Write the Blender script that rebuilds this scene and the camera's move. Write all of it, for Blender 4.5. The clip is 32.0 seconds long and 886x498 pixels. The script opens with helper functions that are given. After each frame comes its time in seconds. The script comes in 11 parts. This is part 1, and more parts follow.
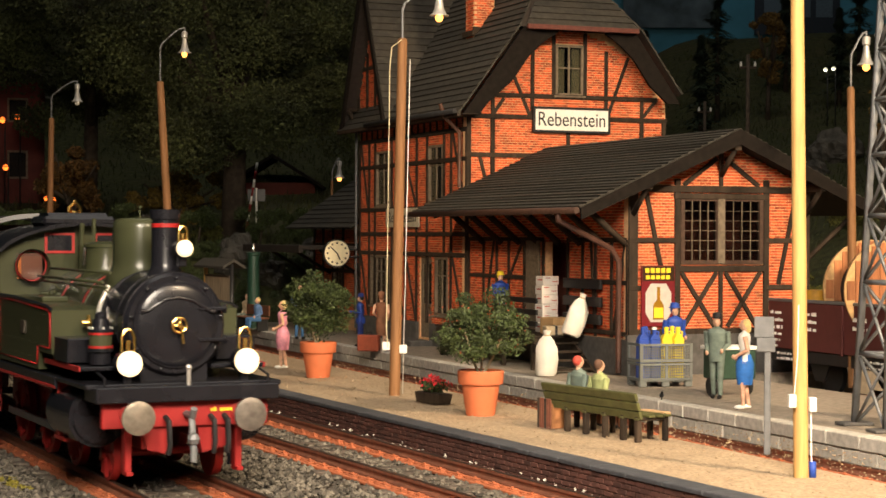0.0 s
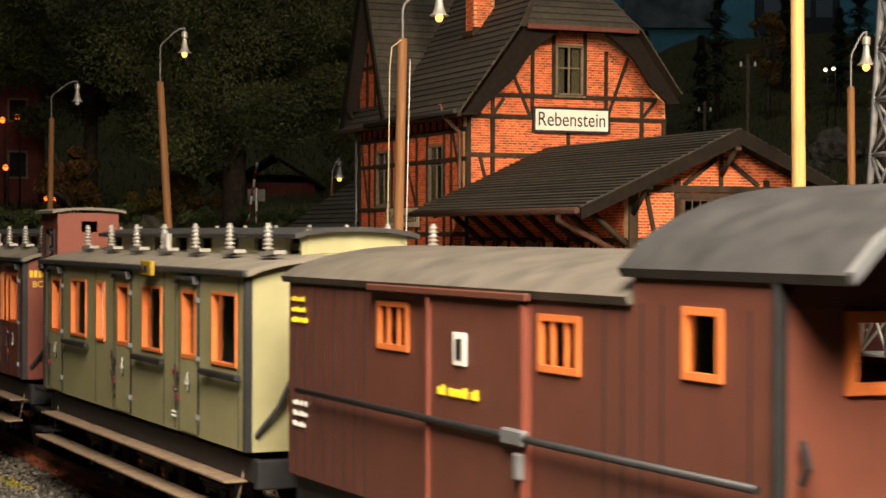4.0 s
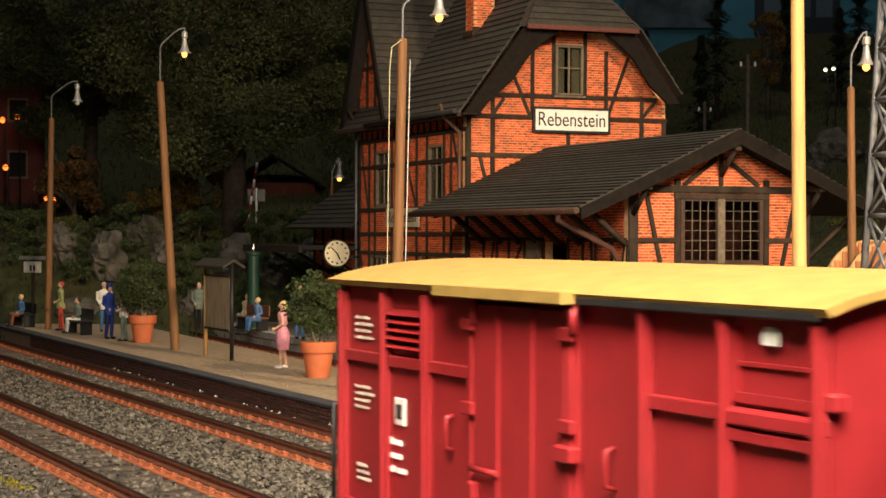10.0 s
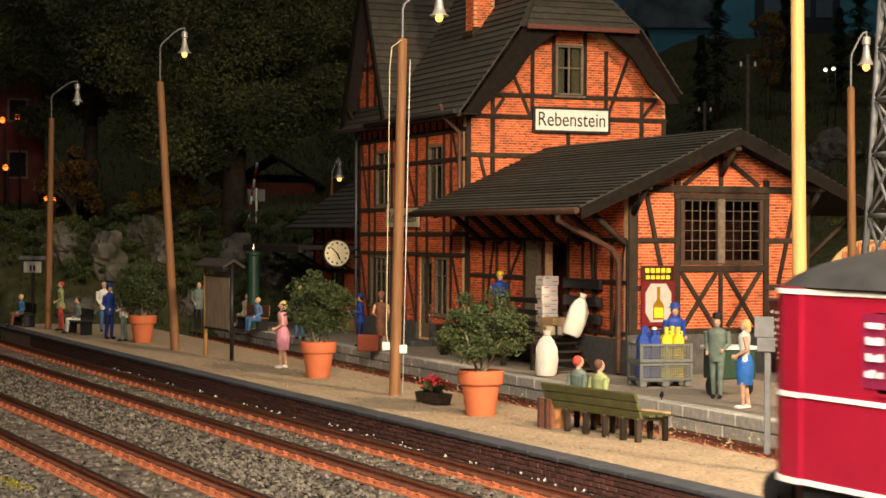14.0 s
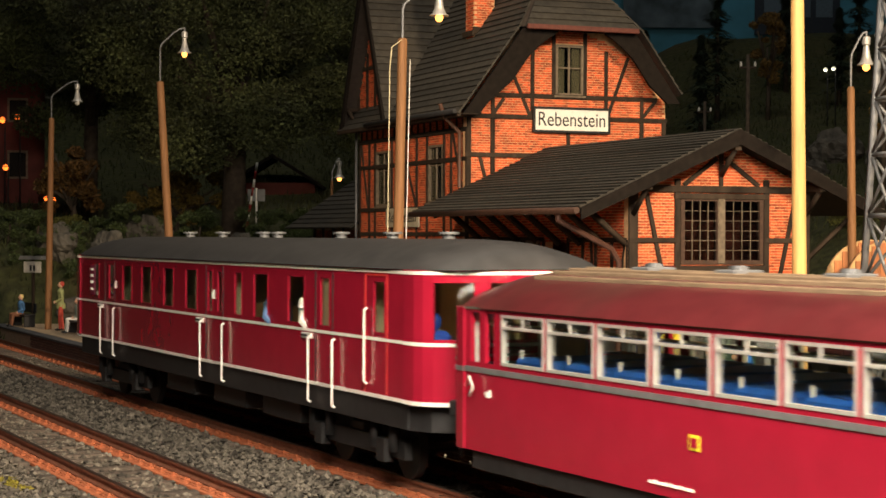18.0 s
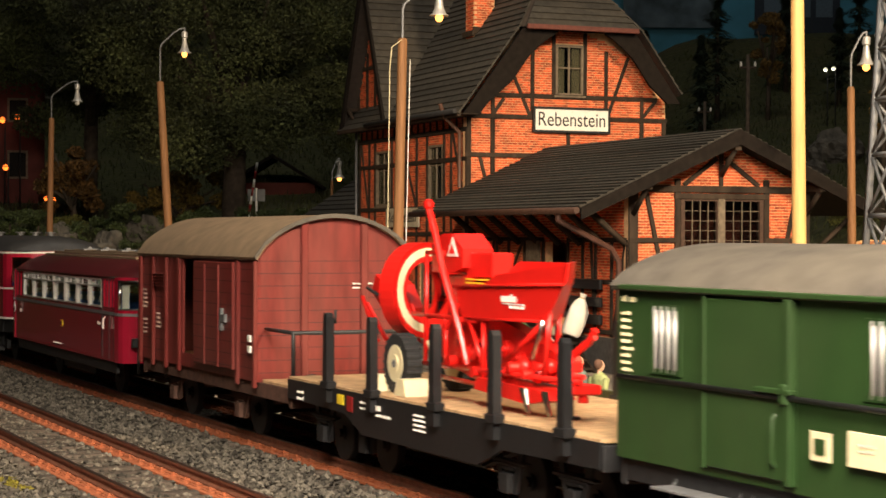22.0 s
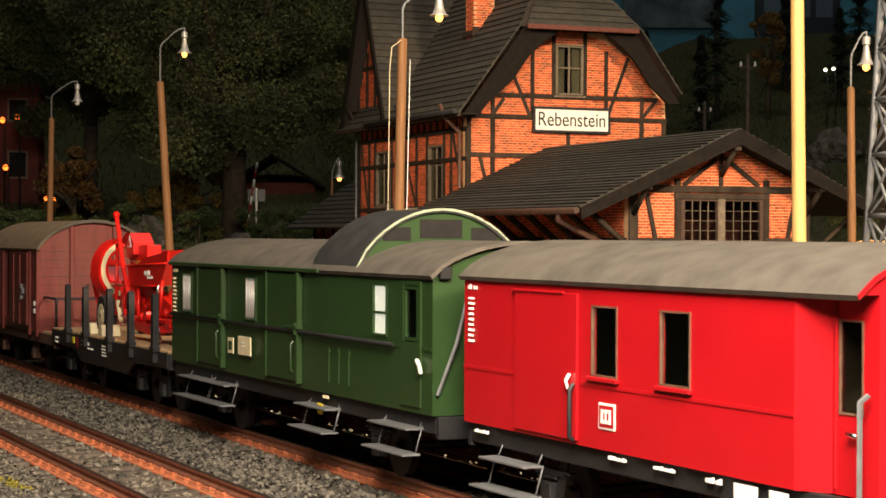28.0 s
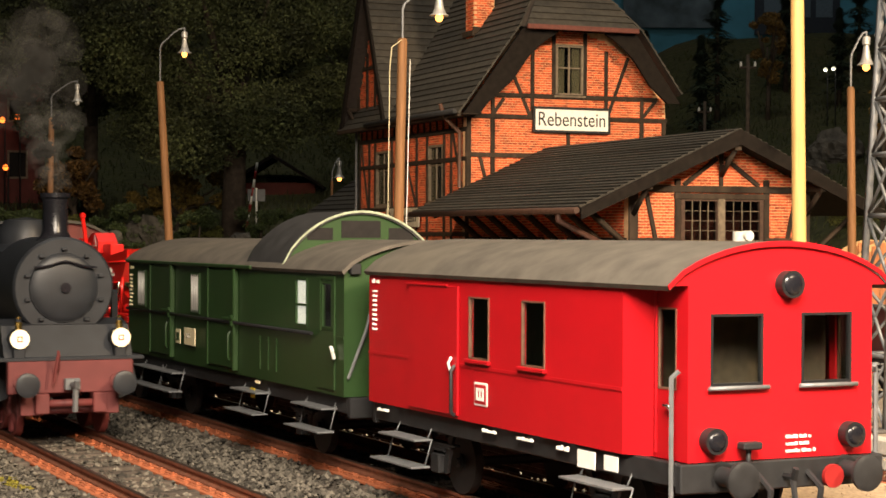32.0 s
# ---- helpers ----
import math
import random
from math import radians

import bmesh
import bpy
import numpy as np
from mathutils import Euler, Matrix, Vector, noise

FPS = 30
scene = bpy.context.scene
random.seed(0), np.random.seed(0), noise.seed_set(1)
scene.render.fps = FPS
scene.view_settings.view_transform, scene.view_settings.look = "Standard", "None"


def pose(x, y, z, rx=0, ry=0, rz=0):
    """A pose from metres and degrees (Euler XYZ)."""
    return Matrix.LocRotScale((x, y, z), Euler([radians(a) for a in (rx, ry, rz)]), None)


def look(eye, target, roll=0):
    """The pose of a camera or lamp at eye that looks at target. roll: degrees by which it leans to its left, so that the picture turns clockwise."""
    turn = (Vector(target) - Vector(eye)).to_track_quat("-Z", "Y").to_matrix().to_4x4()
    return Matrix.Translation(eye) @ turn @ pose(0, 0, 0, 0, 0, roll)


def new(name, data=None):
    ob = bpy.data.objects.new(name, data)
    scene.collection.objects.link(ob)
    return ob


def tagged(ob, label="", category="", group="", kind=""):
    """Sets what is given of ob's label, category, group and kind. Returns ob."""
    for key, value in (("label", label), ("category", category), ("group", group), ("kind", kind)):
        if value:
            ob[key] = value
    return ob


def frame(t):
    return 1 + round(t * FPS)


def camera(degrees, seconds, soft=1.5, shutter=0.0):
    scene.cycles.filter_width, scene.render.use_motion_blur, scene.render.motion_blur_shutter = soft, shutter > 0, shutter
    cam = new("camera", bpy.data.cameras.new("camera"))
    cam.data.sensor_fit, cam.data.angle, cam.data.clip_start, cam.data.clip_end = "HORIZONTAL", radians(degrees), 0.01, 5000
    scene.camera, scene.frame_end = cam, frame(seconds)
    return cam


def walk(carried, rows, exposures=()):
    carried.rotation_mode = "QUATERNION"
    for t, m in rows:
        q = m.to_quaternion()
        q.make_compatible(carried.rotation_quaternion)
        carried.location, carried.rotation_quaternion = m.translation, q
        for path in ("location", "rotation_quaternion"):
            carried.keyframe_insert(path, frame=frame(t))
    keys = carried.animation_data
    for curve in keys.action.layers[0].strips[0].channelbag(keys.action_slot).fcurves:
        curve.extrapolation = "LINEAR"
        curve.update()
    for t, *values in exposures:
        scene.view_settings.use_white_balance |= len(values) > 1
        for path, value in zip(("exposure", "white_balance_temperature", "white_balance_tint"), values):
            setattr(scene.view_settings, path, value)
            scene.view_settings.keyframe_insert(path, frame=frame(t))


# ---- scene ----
K = 1 / 45            # model railway, gauge 0: all plans below are in metres of the prototype
cam = camera(27.001, 32.0, soft=1.6, shutter=0.4)
EYE = pose(0, 0, 3.540 * K, 90 - 0.418, 0, 0) @ pose(0, 0, 0, 0, 0, 0.235)
walk(cam, [(0.0, EYE), (32.0, EYE)], exposures=[(0.0, 0.10), (4.0, 0.04), (12.0, 0.02), (18.0, 0.06), (22.0, 0.10), (25.0, 0.18), (28.0, 0.26), (32.0, 0.28)])

# ---- light: dim exhibition hall, warm key spot front right, unseen fill lamps added ----
world = bpy.data.worlds.new("hall")
scene.world = world
world.use_nodes = True
world.node_tree.nodes["Background"].inputs[0].default_value = (0.9, 0.8, 0.65, 1)
world.node_tree.nodes["Background"].inputs[1].default_value = 0.07


def area_lamp(name, eye, target, size, watts, color):
    lamp = bpy.data.lights.new(name, "AREA")
    lamp.shape, lamp.size, lamp.energy, lamp.color = "DISK", size * K, watts, color
    ob = new(name, lamp)
    ob.matrix_world = look([c * K for c in eye], [c * K for c in target])
    return ob


# unseen fill added above the camera for train sides and near ground
area_lamp("front_fill_light", (1, 2, 16), (3, 21, 1), 12, 3.9, (1.0, 0.85, 0.68)).data.spread = radians(110)
# unseen overhead fill, added to lift the dark trees and shadows
area_lamp("overhead_fill_light", (-4, 50, 105), (-4, 50, 0), 90, 13.0, (1.0, 0.94, 0.84))
# unseen fill added close to the rear wall to brighten it
area_lamp("rear_wall_fill_light", (34, 182, 56), (34, 200, 48), 14, 1.0, (0.70, 0.92, 1.0))
# key spot, and an unseen fill spot added to light the station facade
for name, eye, target, cone, watts in (("hall_spotlight", (30, -6, 30), (12, 34, 2), 50, 100.0), ("facade_fill_spot", (-41, -27, 40), (0.5, 52, 6.5), 11, 80.0)):
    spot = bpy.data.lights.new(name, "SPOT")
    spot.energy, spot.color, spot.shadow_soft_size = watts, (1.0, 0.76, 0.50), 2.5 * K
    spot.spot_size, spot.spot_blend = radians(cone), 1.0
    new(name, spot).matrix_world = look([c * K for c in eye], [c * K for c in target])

# ---- the lines of the tracks: along is the way from the camera, side the way across ----
TURN = 0.4420
AL, SI = (-math.sin(TURN), math.cos(TURN)), (math.cos(TURN), math.sin(TURN))
FRONT, MIDDLE = 7.78, 11.84


def bend(a):
    return 0.0003 * max(0.0, a - 20) ** 2


def on_track(side, a):
    w = side + bend(a)
    return AL[0] * a + SI[0] * w, AL[1] * a + SI[1] * w


def track_pose(side, a):
    x, y = on_track(side, a)
    lean = math.atan(0.0006 * max(0.0, a - 20))
    return pose(x * K, y * K, 0, 0, 0, math.degrees(TURN - lean) - 90)


# ---- materials ----
def mat(name, color, rough=0.6, metal=0.0, var=0.25, grain=8.0, bump=0.3, stain=0.0, stain_color=(0.05, 0.04, 0.03), stretch=(1, 1, 1), deep=0.01, spec=0.4, coat=0.0, each=0.0):
    m = bpy.data.materials.new(name)
    m.use_nodes = True
    nt = m.node_tree
    n, l = nt.nodes, nt.links
    b = n["Principled BSDF"]
    b.inputs["Roughness"].default_value, b.inputs["Metallic"].default_value = rough, metal
    b.inputs["Specular IOR Level"].default_value = spec
    b.inputs["Coat Weight"].default_value = coat
    tc, mp = n.new("ShaderNodeTexCoord"), n.new("ShaderNodeMapping")
    mp.inputs["Scale"].default_value = [s / K for s in stretch]
    l.new(tc.outputs["Object"], mp.inputs["Vector"])
    info = n.new("ShaderNodeObjectInfo")
    l.new(info.outputs["Random"], mp.inputs["Location"])
    fine = n.new("ShaderNodeTexNoise")
    fine.inputs["Scale"].default_value, fine.inputs["Detail"].default_value = grain, 5
    l.new(mp.outputs[0], fine.inputs["Vector"])
    ramp = n.new("ShaderNodeMapRange")
    ramp.inputs["From Min"].default_value, ramp.inputs["From Max"].default_value = 0.3, 0.7
    ramp.inputs["To Min"].default_value, ramp.inputs["To Max"].default_value = 1 - var, 1 + var
    l.new(fine.outputs["Fac"], ramp.inputs["Value"])
    mul = n.new("ShaderNodeVectorMath")
    mul.operation = "SCALE"
    mul.inputs[0].default_value = color
    l.new(ramp.outputs[0], mul.inputs["Scale"])
    last = mul.outputs[0]
    if each:
        m2 = n.new("ShaderNodeMapRange")
        m2.inputs["To Min"].default_value, m2.inputs["To Max"].default_value = 1 - each, 1 + each
        geo = n.new("ShaderNodeNewGeometry")
        add = n.new("ShaderNodeMath")
        add.operation = "ADD"
        l.new(geo.outputs["Random Per Island"], add.inputs[0])
        l.new(info.outputs["Random"], add.inputs[1])
        fr = n.new("ShaderNodeMath")
        fr.operation = "FRACT"
        l.new(add.outputs[0], fr.inputs[0])
        l.new(fr.outputs[0], m2.inputs["Value"])
        mul2 = n.new("ShaderNodeVectorMath")
        mul2.operation = "SCALE"
        l.new(last, mul2.inputs[0])
        l.new(m2.outputs[0], mul2.inputs["Scale"])
        last = mul2.outputs[0]
    if stain:
        big = n.new("ShaderNodeTexNoise")
        big.inputs["Scale"].default_value, big.inputs["Detail"].default_value = grain * 0.13, 6
        l.new(mp.outputs[0], big.inputs["Vector"])
        r2 = n.new("ShaderNodeMapRange")
        r2.inputs["From Min"].default_value, r2.inputs["From Max"].default_value = 0.48, 0.68
        r2.inputs["To Max"].default_value = stain
        l.new(big.outputs["Fac"], r2.inputs["Value"])
        mix = n.new("ShaderNodeMix")
        mix.data_type = "RGBA"
        mix.inputs["B"].default_value = (*stain_color, 1)
        l.new(r2.outputs[0], mix.inputs["Factor"])
        l.new(last, mix.inputs["A"])
        last = mix.outputs["Result"]
    l.new(last, b.inputs["Base Color"])
    if bump:
        bp = n.new("ShaderNodeBump")
        bp.inputs["Strength"].default_value, bp.inputs["Distance"].default_value = bump, deep * K
        l.new(fine.outputs["Fac"], bp.inputs["Height"])
        l.new(bp.outputs[0], b.inputs["Normal"])
    return m


def glow(name, color, strength):
    m = bpy.data.materials.new(name)
    m.use_nodes = True
    b = m.node_tree.nodes["Principled BSDF"]
    b.inputs["Base Color"].default_value = (*color, 1)
    b.inputs["Emission Color"].default_value = (*color, 1)
    b.inputs["Emission Strength"].default_value = strength
    return m


def glass(name, tint=(0.9, 0.92, 0.9), rough=0.02):
    m = bpy.data.materials.new(name)
    m.use_nodes = True
    n, l = m.node_tree.nodes, m.node_tree.links
    n.remove(n["Principled BSDF"])
    out = n["Material Output"]
    tr, gl, mx, lw = n.new("ShaderNodeBsdfTransparent"), n.new("ShaderNodeBsdfGlossy"), n.new("ShaderNodeMixShader"), n.new("ShaderNodeLayerWeight")
    tr.inputs[0].default_value = (*tint, 1)
    gl.inputs["Roughness"].default_value = rough
    pw, ma = n.new("ShaderNodeMath"), n.new("ShaderNodeMath")
    pw.operation, ma.operation = "POWER", "MULTIPLY_ADD"
    pw.inputs[1].default_value, ma.inputs[1].default_value, ma.inputs[2].default_value = 4.0, 0.8, 0.05
    l.new(lw.outputs["Facing"], pw.inputs[0])
    l.new(pw.outputs[0], ma.inputs[0])
    l.new(ma.outputs[0], mx.inputs[0])
    l.new(tr.outputs[0], mx.inputs[1])
    l.new(gl.outputs[0], mx.inputs[2])
    l.new(mx.outputs[0], out.inputs["Surface"])
    return m


BRICK = mat("orange_brick", (0.54, 0.098, 0.032), 0.8, var=0.25, grain=14, bump=0.3, each=0.5)
MORTAR = mat("pale_mortar", (0.70, 0.42, 0.22), 0.9, var=0.15, grain=10)
TIMBER = mat("dark_timber", (0.034, 0.023, 0.015), 0.78, spec=0.25, var=0.4, grain=6, bump=0.5, stretch=(1, 1, 0.4), each=0.3)
ROOFING = mat("dark_roof_boards", (0.038, 0.034, 0.027), 0.8, var=0.35, grain=5, bump=0.5, stain=0.4, stain_color=(0.062, 0.05, 0.035), each=0.25)
# near-black tone also carries the shade below the roof overhang
VERGE = mat("black_brown_verge", (0.013, 0.010, 0.008), 0.85, var=0.3, grain=6, spec=0.12)
WINDOWBROWN = mat("brown_window_wood", (0.060, 0.032, 0.020), 0.7, var=0.3, grain=9)
SOFFIT = mat("soffit_boards", (0.035, 0.026, 0.02), 0.8)
PLINTH = mat("grey_plinth_stone", (0.085, 0.080, 0.075), 0.85, var=0.25, grain=6)
FRAMEWOOD = mat("grey_window_wood", (0.16, 0.125, 0.085), 0.7, var=0.3, grain=9)
# near-black: the shade of unlit interiors is put into this colour
UNLITBLACK = mat("unlit_interior_black", (0.012, 0.010, 0.009), 0.9, bump=0)
SAND = mat("platform_sand", (0.37, 0.275, 0.175), 0.95, var=0.32, grain=16, bump=0.8, stain=0.35, stain_color=(0.24, 0.165, 0.10), deep=0.03)
PAVING = mat("platform_paving", (0.30, 0.25, 0.195), 0.9, var=0.25, grain=7, bump=0.4, stain=0.4, stain_color=(0.24, 0.19, 0.14))
KERB = mat("pale_kerb_stone", (0.46, 0.43, 0.375), 0.85, var=0.2, grain=9, each=0.12)
COPING = mat("dark_coping_stone", (0.055, 0.058, 0.065), 0.7, var=0.3, grain=8, each=0.15)
DARKBRICK = mat("brown_brick", (0.085, 0.034, 0.025), 0.85, var=0.3, grain=10, each=0.3)
GROUT = mat("dark_grout", (0.30, 0.21, 0.15), 0.9)
BALLAST = mat("ballast_stone", (0.098, 0.086, 0.068), 0.9, var=0.35, grain=12, each=0.75)
BED = mat("ballast_bed", (0.075, 0.063, 0.05), 0.95, var=0.4, grain=14, bump=1.0, deep=0.05)
RAILBROWN = mat("dark_brown_rail", (0.17, 0.062, 0.034), 0.7, var=0.3, grain=7, stain=0.3, stain_color=(0.07, 0.035, 0.02))
RUST = mat("rusty_rail", (0.40, 0.115, 0.045), 0.85, var=0.3, grain=7, stain=0.35, stain_color=(0.16, 0.06, 0.03))
RAILTOP = mat("rail_head", (0.075, 0.055, 0.045), 0.35, metal=0.7, var=0.2)
SLEEPER = mat("sleeper_wood", (0.075, 0.058, 0.045), 0.85, var=0.4, grain=5, stretch=(0.3, 2, 2), each=0.3)
GRASS = mat("dry_grass", (0.036, 0.040, 0.012), 0.95, var=0.5, grain=3, bump=1, deep=0.1, stain=0.6, stain_color=(0.055, 0.047, 0.018))
LEAF = mat("leaf_green", (0.042, 0.060, 0.016), 0.6, var=0.3, grain=4, each=0.55, bump=0)
# broad noise puts lit patches and dark gaps into the leaf colour
TREELEAF = mat("tree_leaf", (0.056, 0.066, 0.022), 0.75, var=0.75, grain=0.45, each=0.5, bump=0)
AUTUMN = mat("autumn_leaf", (0.10, 0.05, 0.010), 0.7, var=0.3, each=0.5, bump=0)
BARK = mat("tree_bark", (0.055, 0.04, 0.028), 0.9, var=0.4, grain=4, bump=1, deep=0.05)
POLEWOOD = mat("pole_wood", (0.50, 0.29, 0.10), 0.65, var=0.22, grain=5, stretch=(3, 3, 0.25), stain=0.25, stain_color=(0.25, 0.12, 0.05))
BROWNPOLE = mat("brown_pole_wood", (0.24, 0.115, 0.045), 0.7, var=0.25, grain=5, stretch=(3, 3, 0.25), stain=0.3, stain_color=(0.13, 0.06, 0.03))
TERRACOTTA = mat("terracotta", (0.58, 0.16, 0.065), 0.65, var=0.08, grain=4, bump=0.1)
SOIL = mat("soil", (0.03, 0.02, 0.014), 0.95)
STEEL = mat("grey_steel", (0.17, 0.175, 0.18), 0.5, metal=0.3, var=0.15, grain=6)
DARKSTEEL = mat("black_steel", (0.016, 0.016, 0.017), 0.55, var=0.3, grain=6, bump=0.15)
CHROME = mat("bright_metal", (0.75, 0.74, 0.70), 0.2, metal=1.0, var=0.05, bump=0)
BRASS = mat("brass", (0.85, 0.55, 0.16), 0.25, metal=1.0, var=0.05, bump=0)
WHITE = mat("white_paint", (0.80, 0.78, 0.72), 0.6, var=0.06, bump=0.05)
CREAM = mat("cream_paint", (0.75, 0.66, 0.42), 0.5, var=0.06, bump=0.05)
BLACK = mat("black_paint", (0.012, 0.012, 0.013), 0.45, var=0.2, bump=0.05)
YELLOW = mat("yellow_paint", (0.80, 0.60, 0.03), 0.5, var=0.06, bump=0.05)
BLUE = mat("blue_paint", (0.02, 0.06, 0.33), 0.55, var=0.1, bump=0.05)
PALEBLUE = mat("pale_blue_cloth", (0.12, 0.22, 0.42), 0.7, var=0.15)
ROCK = mat("pale_rock", (0.085, 0.077, 0.063), 0.9, var=0.55, grain=1.6, bump=1, deep=0.3, each=0.3, stain=0.8, stain_color=(0.035, 0.038, 0.016))
GLASS = glass("window_glass")
SMOKEGLASS = glass("dim_window_glass", (0.55, 0.56, 0.55))
BULB = glow("lamp_bulb", (1.0, 0.40, 0.08), 3.4)
VENTMETAL = mat("dull_aluminium", (0.50, 0.49, 0.46), 0.4, metal=0.4, var=0.1, bump=0)
LENS = glow("headlamp_lens", (1.0, 0.84, 0.56), 0.5)


# ---- mesh building ----
class Shape:
    """Collects faces in prototype metres."""

    def __init__(self, m=None):
        self.v, self.f, self.s, self.m = [], [], [], m

    def add(self, verts, faces, smooth=False):
        k = len(self.v)
        if self.m is not None:
            verts = [self.m @ Vector(p) for p in verts]
        self.v += [tuple(p) for p in verts]
        self.f += [tuple(k + i for i in f) for f in faces]
        self.s += [smooth] * len(faces)
        return self

    def box(self, x0, x1, y0, y1, z0, z1, c=None):
        x0, x1, y0, y1, z0, z1 = min(x0, x1), max(x0, x1), min(y0, y1), max(y0, y1), min(z0, z1), max(z0, z1)
        if c is None:
            c = min(0.015, 0.2 * min(x1 - x0, y1 - y0, z1 - z0))
        if c <= 0:
            p = [(x, y, z) for x in (x0, x1) for y in (y0, y1) for z in (z0, z1)]
            return self.add(p, [(0, 1, 3, 2), (4, 6, 7, 5), (0, 4, 5, 1), (2, 3, 7, 6), (0, 2, 6, 4), (1, 5, 7, 3)])
        p, at = [], {}
        for i, x in enumerate((x0, x1)):
            for j, y in enumerate((y0, y1)):
                for k, z in enumerate((z0, z1)):
                    sx, sy, sz = (1 - 2 * i) * c, (1 - 2 * j) * c, (1 - 2 * k) * c
                    for a, q in enumerate(((x, y + sy, z + sz), (x + sx, y, z + sz), (x + sx, y + sy, z))):
                        at[i, j, k, a] = len(p)
                        p.append(q)
        f = []
        for i in (0, 1):
            f.append([at[i, j, k, 0] for j, k in ((0, 0), (1, 0), (1, 1), (0, 1))])
            f.append([at[j, i, k, 1] for j, k in ((0, 0), (1, 0), (1, 1), (0, 1))])
            f.append([at[j, k, i, 2] for j, k in ((0, 0), (1, 0), (1, 1), (0, 1))])
        for i in (0, 1):
            for j in (0, 1):
                f.append([at[i, j, 0, 0], at[i, j, 0, 1], at[i, j, 1, 1], at[i, j, 1, 0]])
                f.append([at[i, 0, j, 0], at[i, 0, j, 2], at[i, 1, j, 2], at[i, 1, j, 0]])
                f.append([at[0, i, j, 1], at[0, i, j, 2], at[1, i, j, 2], at[1, i, j, 1]])
                for k in (0, 1):
                    f.append([at[i, j, k, 0], at[i, j, k, 1], at[i, j, k, 2]])
        return self.add(p, f)

    def cyl(self, p0, p1, r0, r1=None, n=12, caps=True):
        r1 = r0 if r1 is None else r1
        a, b = Vector(p0), Vector(p1)
        d = (b - a).normalized()
        q = d.to_track_quat("Z", "Y")
        ring = [q @ Vector((math.cos(2 * math.pi * i / n), math.sin(2 * math.pi * i / n), 0)) for i in range(n)]
        self.add([a + r * r0 for r in ring] + [b + r * r1 for r in ring], [(i, (i + 1) % n, n + (i + 1) % n, n + i) for i in range(n)], True)
        if caps:
            self.add([a + r * r0 for r in ring], [tuple(range(n - 1, -1, -1))])
            self.add([b + r * r1 for r in ring], [tuple(range(n))])
        return self

    def tube(self, pts, r, n=6):
        """One bent pipe: a mitred ring at each bend, capped at both ends, or closed when it ends where it began."""
        p = [Vector(q) for q in pts]
        p = [q for i, q in enumerate(p) if i == 0 or (q - p[i - 1]).length > 1e-6]
        closed = len(p) > 3 and (p[0] - p[-1]).length < 1e-6
        if closed:
            p.pop()
        m = len(p)
        way = [(p[(i + 1) % m] - p[i]).normalized() for i in range(m if closed else m - 1)]
        q = way[0].to_track_quat("Z", "Y")
        spoke = [q @ Vector((math.cos(2 * math.pi * i / n), math.sin(2 * math.pi * i / n), 0)) for i in range(n)]
        rings = []
        for k in range(m):
            before = way[k - 1] if (k or closed) else way[0]
            after = way[k] if k < len(way) else way[-1]
            if k:
                spoke = [way[k - 1].rotation_difference(after) @ c for c in spoke]
            flat = (before + after).normalized() if (before + after).length > 1e-3 else after
            slope = max(0.45, flat.dot(after))
            rings.append([p[k] + r * (c - after * (c.dot(flat) / slope)) for c in spoke])
        v = [c for ring in rings for c in ring]
        f = [(k * n + i, k * n + (i + 1) % n, (k + 1) % m * n + (i + 1) % n, (k + 1) % m * n + i) for k in range(m if closed else m - 1) for i in range(n)]
        self.add(v, f, True)
        if not closed:
            self.add(rings[0], [tuple(range(n - 1, -1, -1))])
            self.add(rings[-1], [tuple(range(n))])
        return self

    def lathe(self, cx, cy, prof, n=16):
        v = [(cx + r * math.cos(2 * math.pi * i / n), cy + r * math.sin(2 * math.pi * i / n), z) for r, z in prof for i in range(n)]
        f = [(k * n + i, k * n + (i + 1) % n, (k + 1) * n + (i + 1) % n, (k + 1) * n + i) for k in range(len(prof) - 1) for i in range(n)]
        return self.add(v, f, True)

    def ball(self, c, rx, ry=None, rz=None, n=10):
        ry, rz = rx if ry is None else ry, rx if rz is None else rz
        v, f = [], []
        for j in range(n // 2 + 1):
            t = math.pi * j / (n // 2)
            for i in range(n):
                p = 2 * math.pi * i / n
                v.append((c[0] + rx * math.sin(t) * math.cos(p), c[1] + ry * math.sin(t) * math.sin(p), c[2] + rz * math.cos(t)))
        for j in range(n // 2):
            for i in range(n):
                f.append((j * n + i, j * n + (i + 1) % n, (j + 1) * n + (i + 1) % n, (j + 1) * n + i))
        return self.add(v, f, True)

    def prism(self, poly, a0, a1, axis="y", smooth=False):
        """poly: (x, z) swept along y, (y, z) along x, or (x, y) along z."""
        def at(p, a):
            return (p[0], a, p[1]) if axis == "y" else (a, p[0], p[1]) if axis == "x" else (p[0], p[1], a)
        n = len(poly)
        self.add([at(p, a) for a in (a0, a1) for p in poly], [(i, (i + 1) % n, n + (i + 1) % n, n + i) for i in range(n)], smooth)
        self.add([at(p, a0) for p in poly], [tuple(range(n))])
        return self.add([at(p, a1) for p in poly], [tuple(range(n - 1, -1, -1))])

    def wall(self, a0, a1, z0, z1, b0, b1, holes=(), axis="x", inside=None):
        """A wall along x (or y) from a0 to a1, thick from b0 to b1, with holes (a, a, z, z) right through it."""
        al = sorted({a0, a1, *[h for q in holes for h in q[:2] if a0 < h < a1]})
        zl = sorted({z0, z1, *[h for q in holes for h in q[2:] if z0 < h < z1]})
        def at(a, b, z):
            return (a, b, z) if axis == "x" else (b, a, z)
        solid = {}
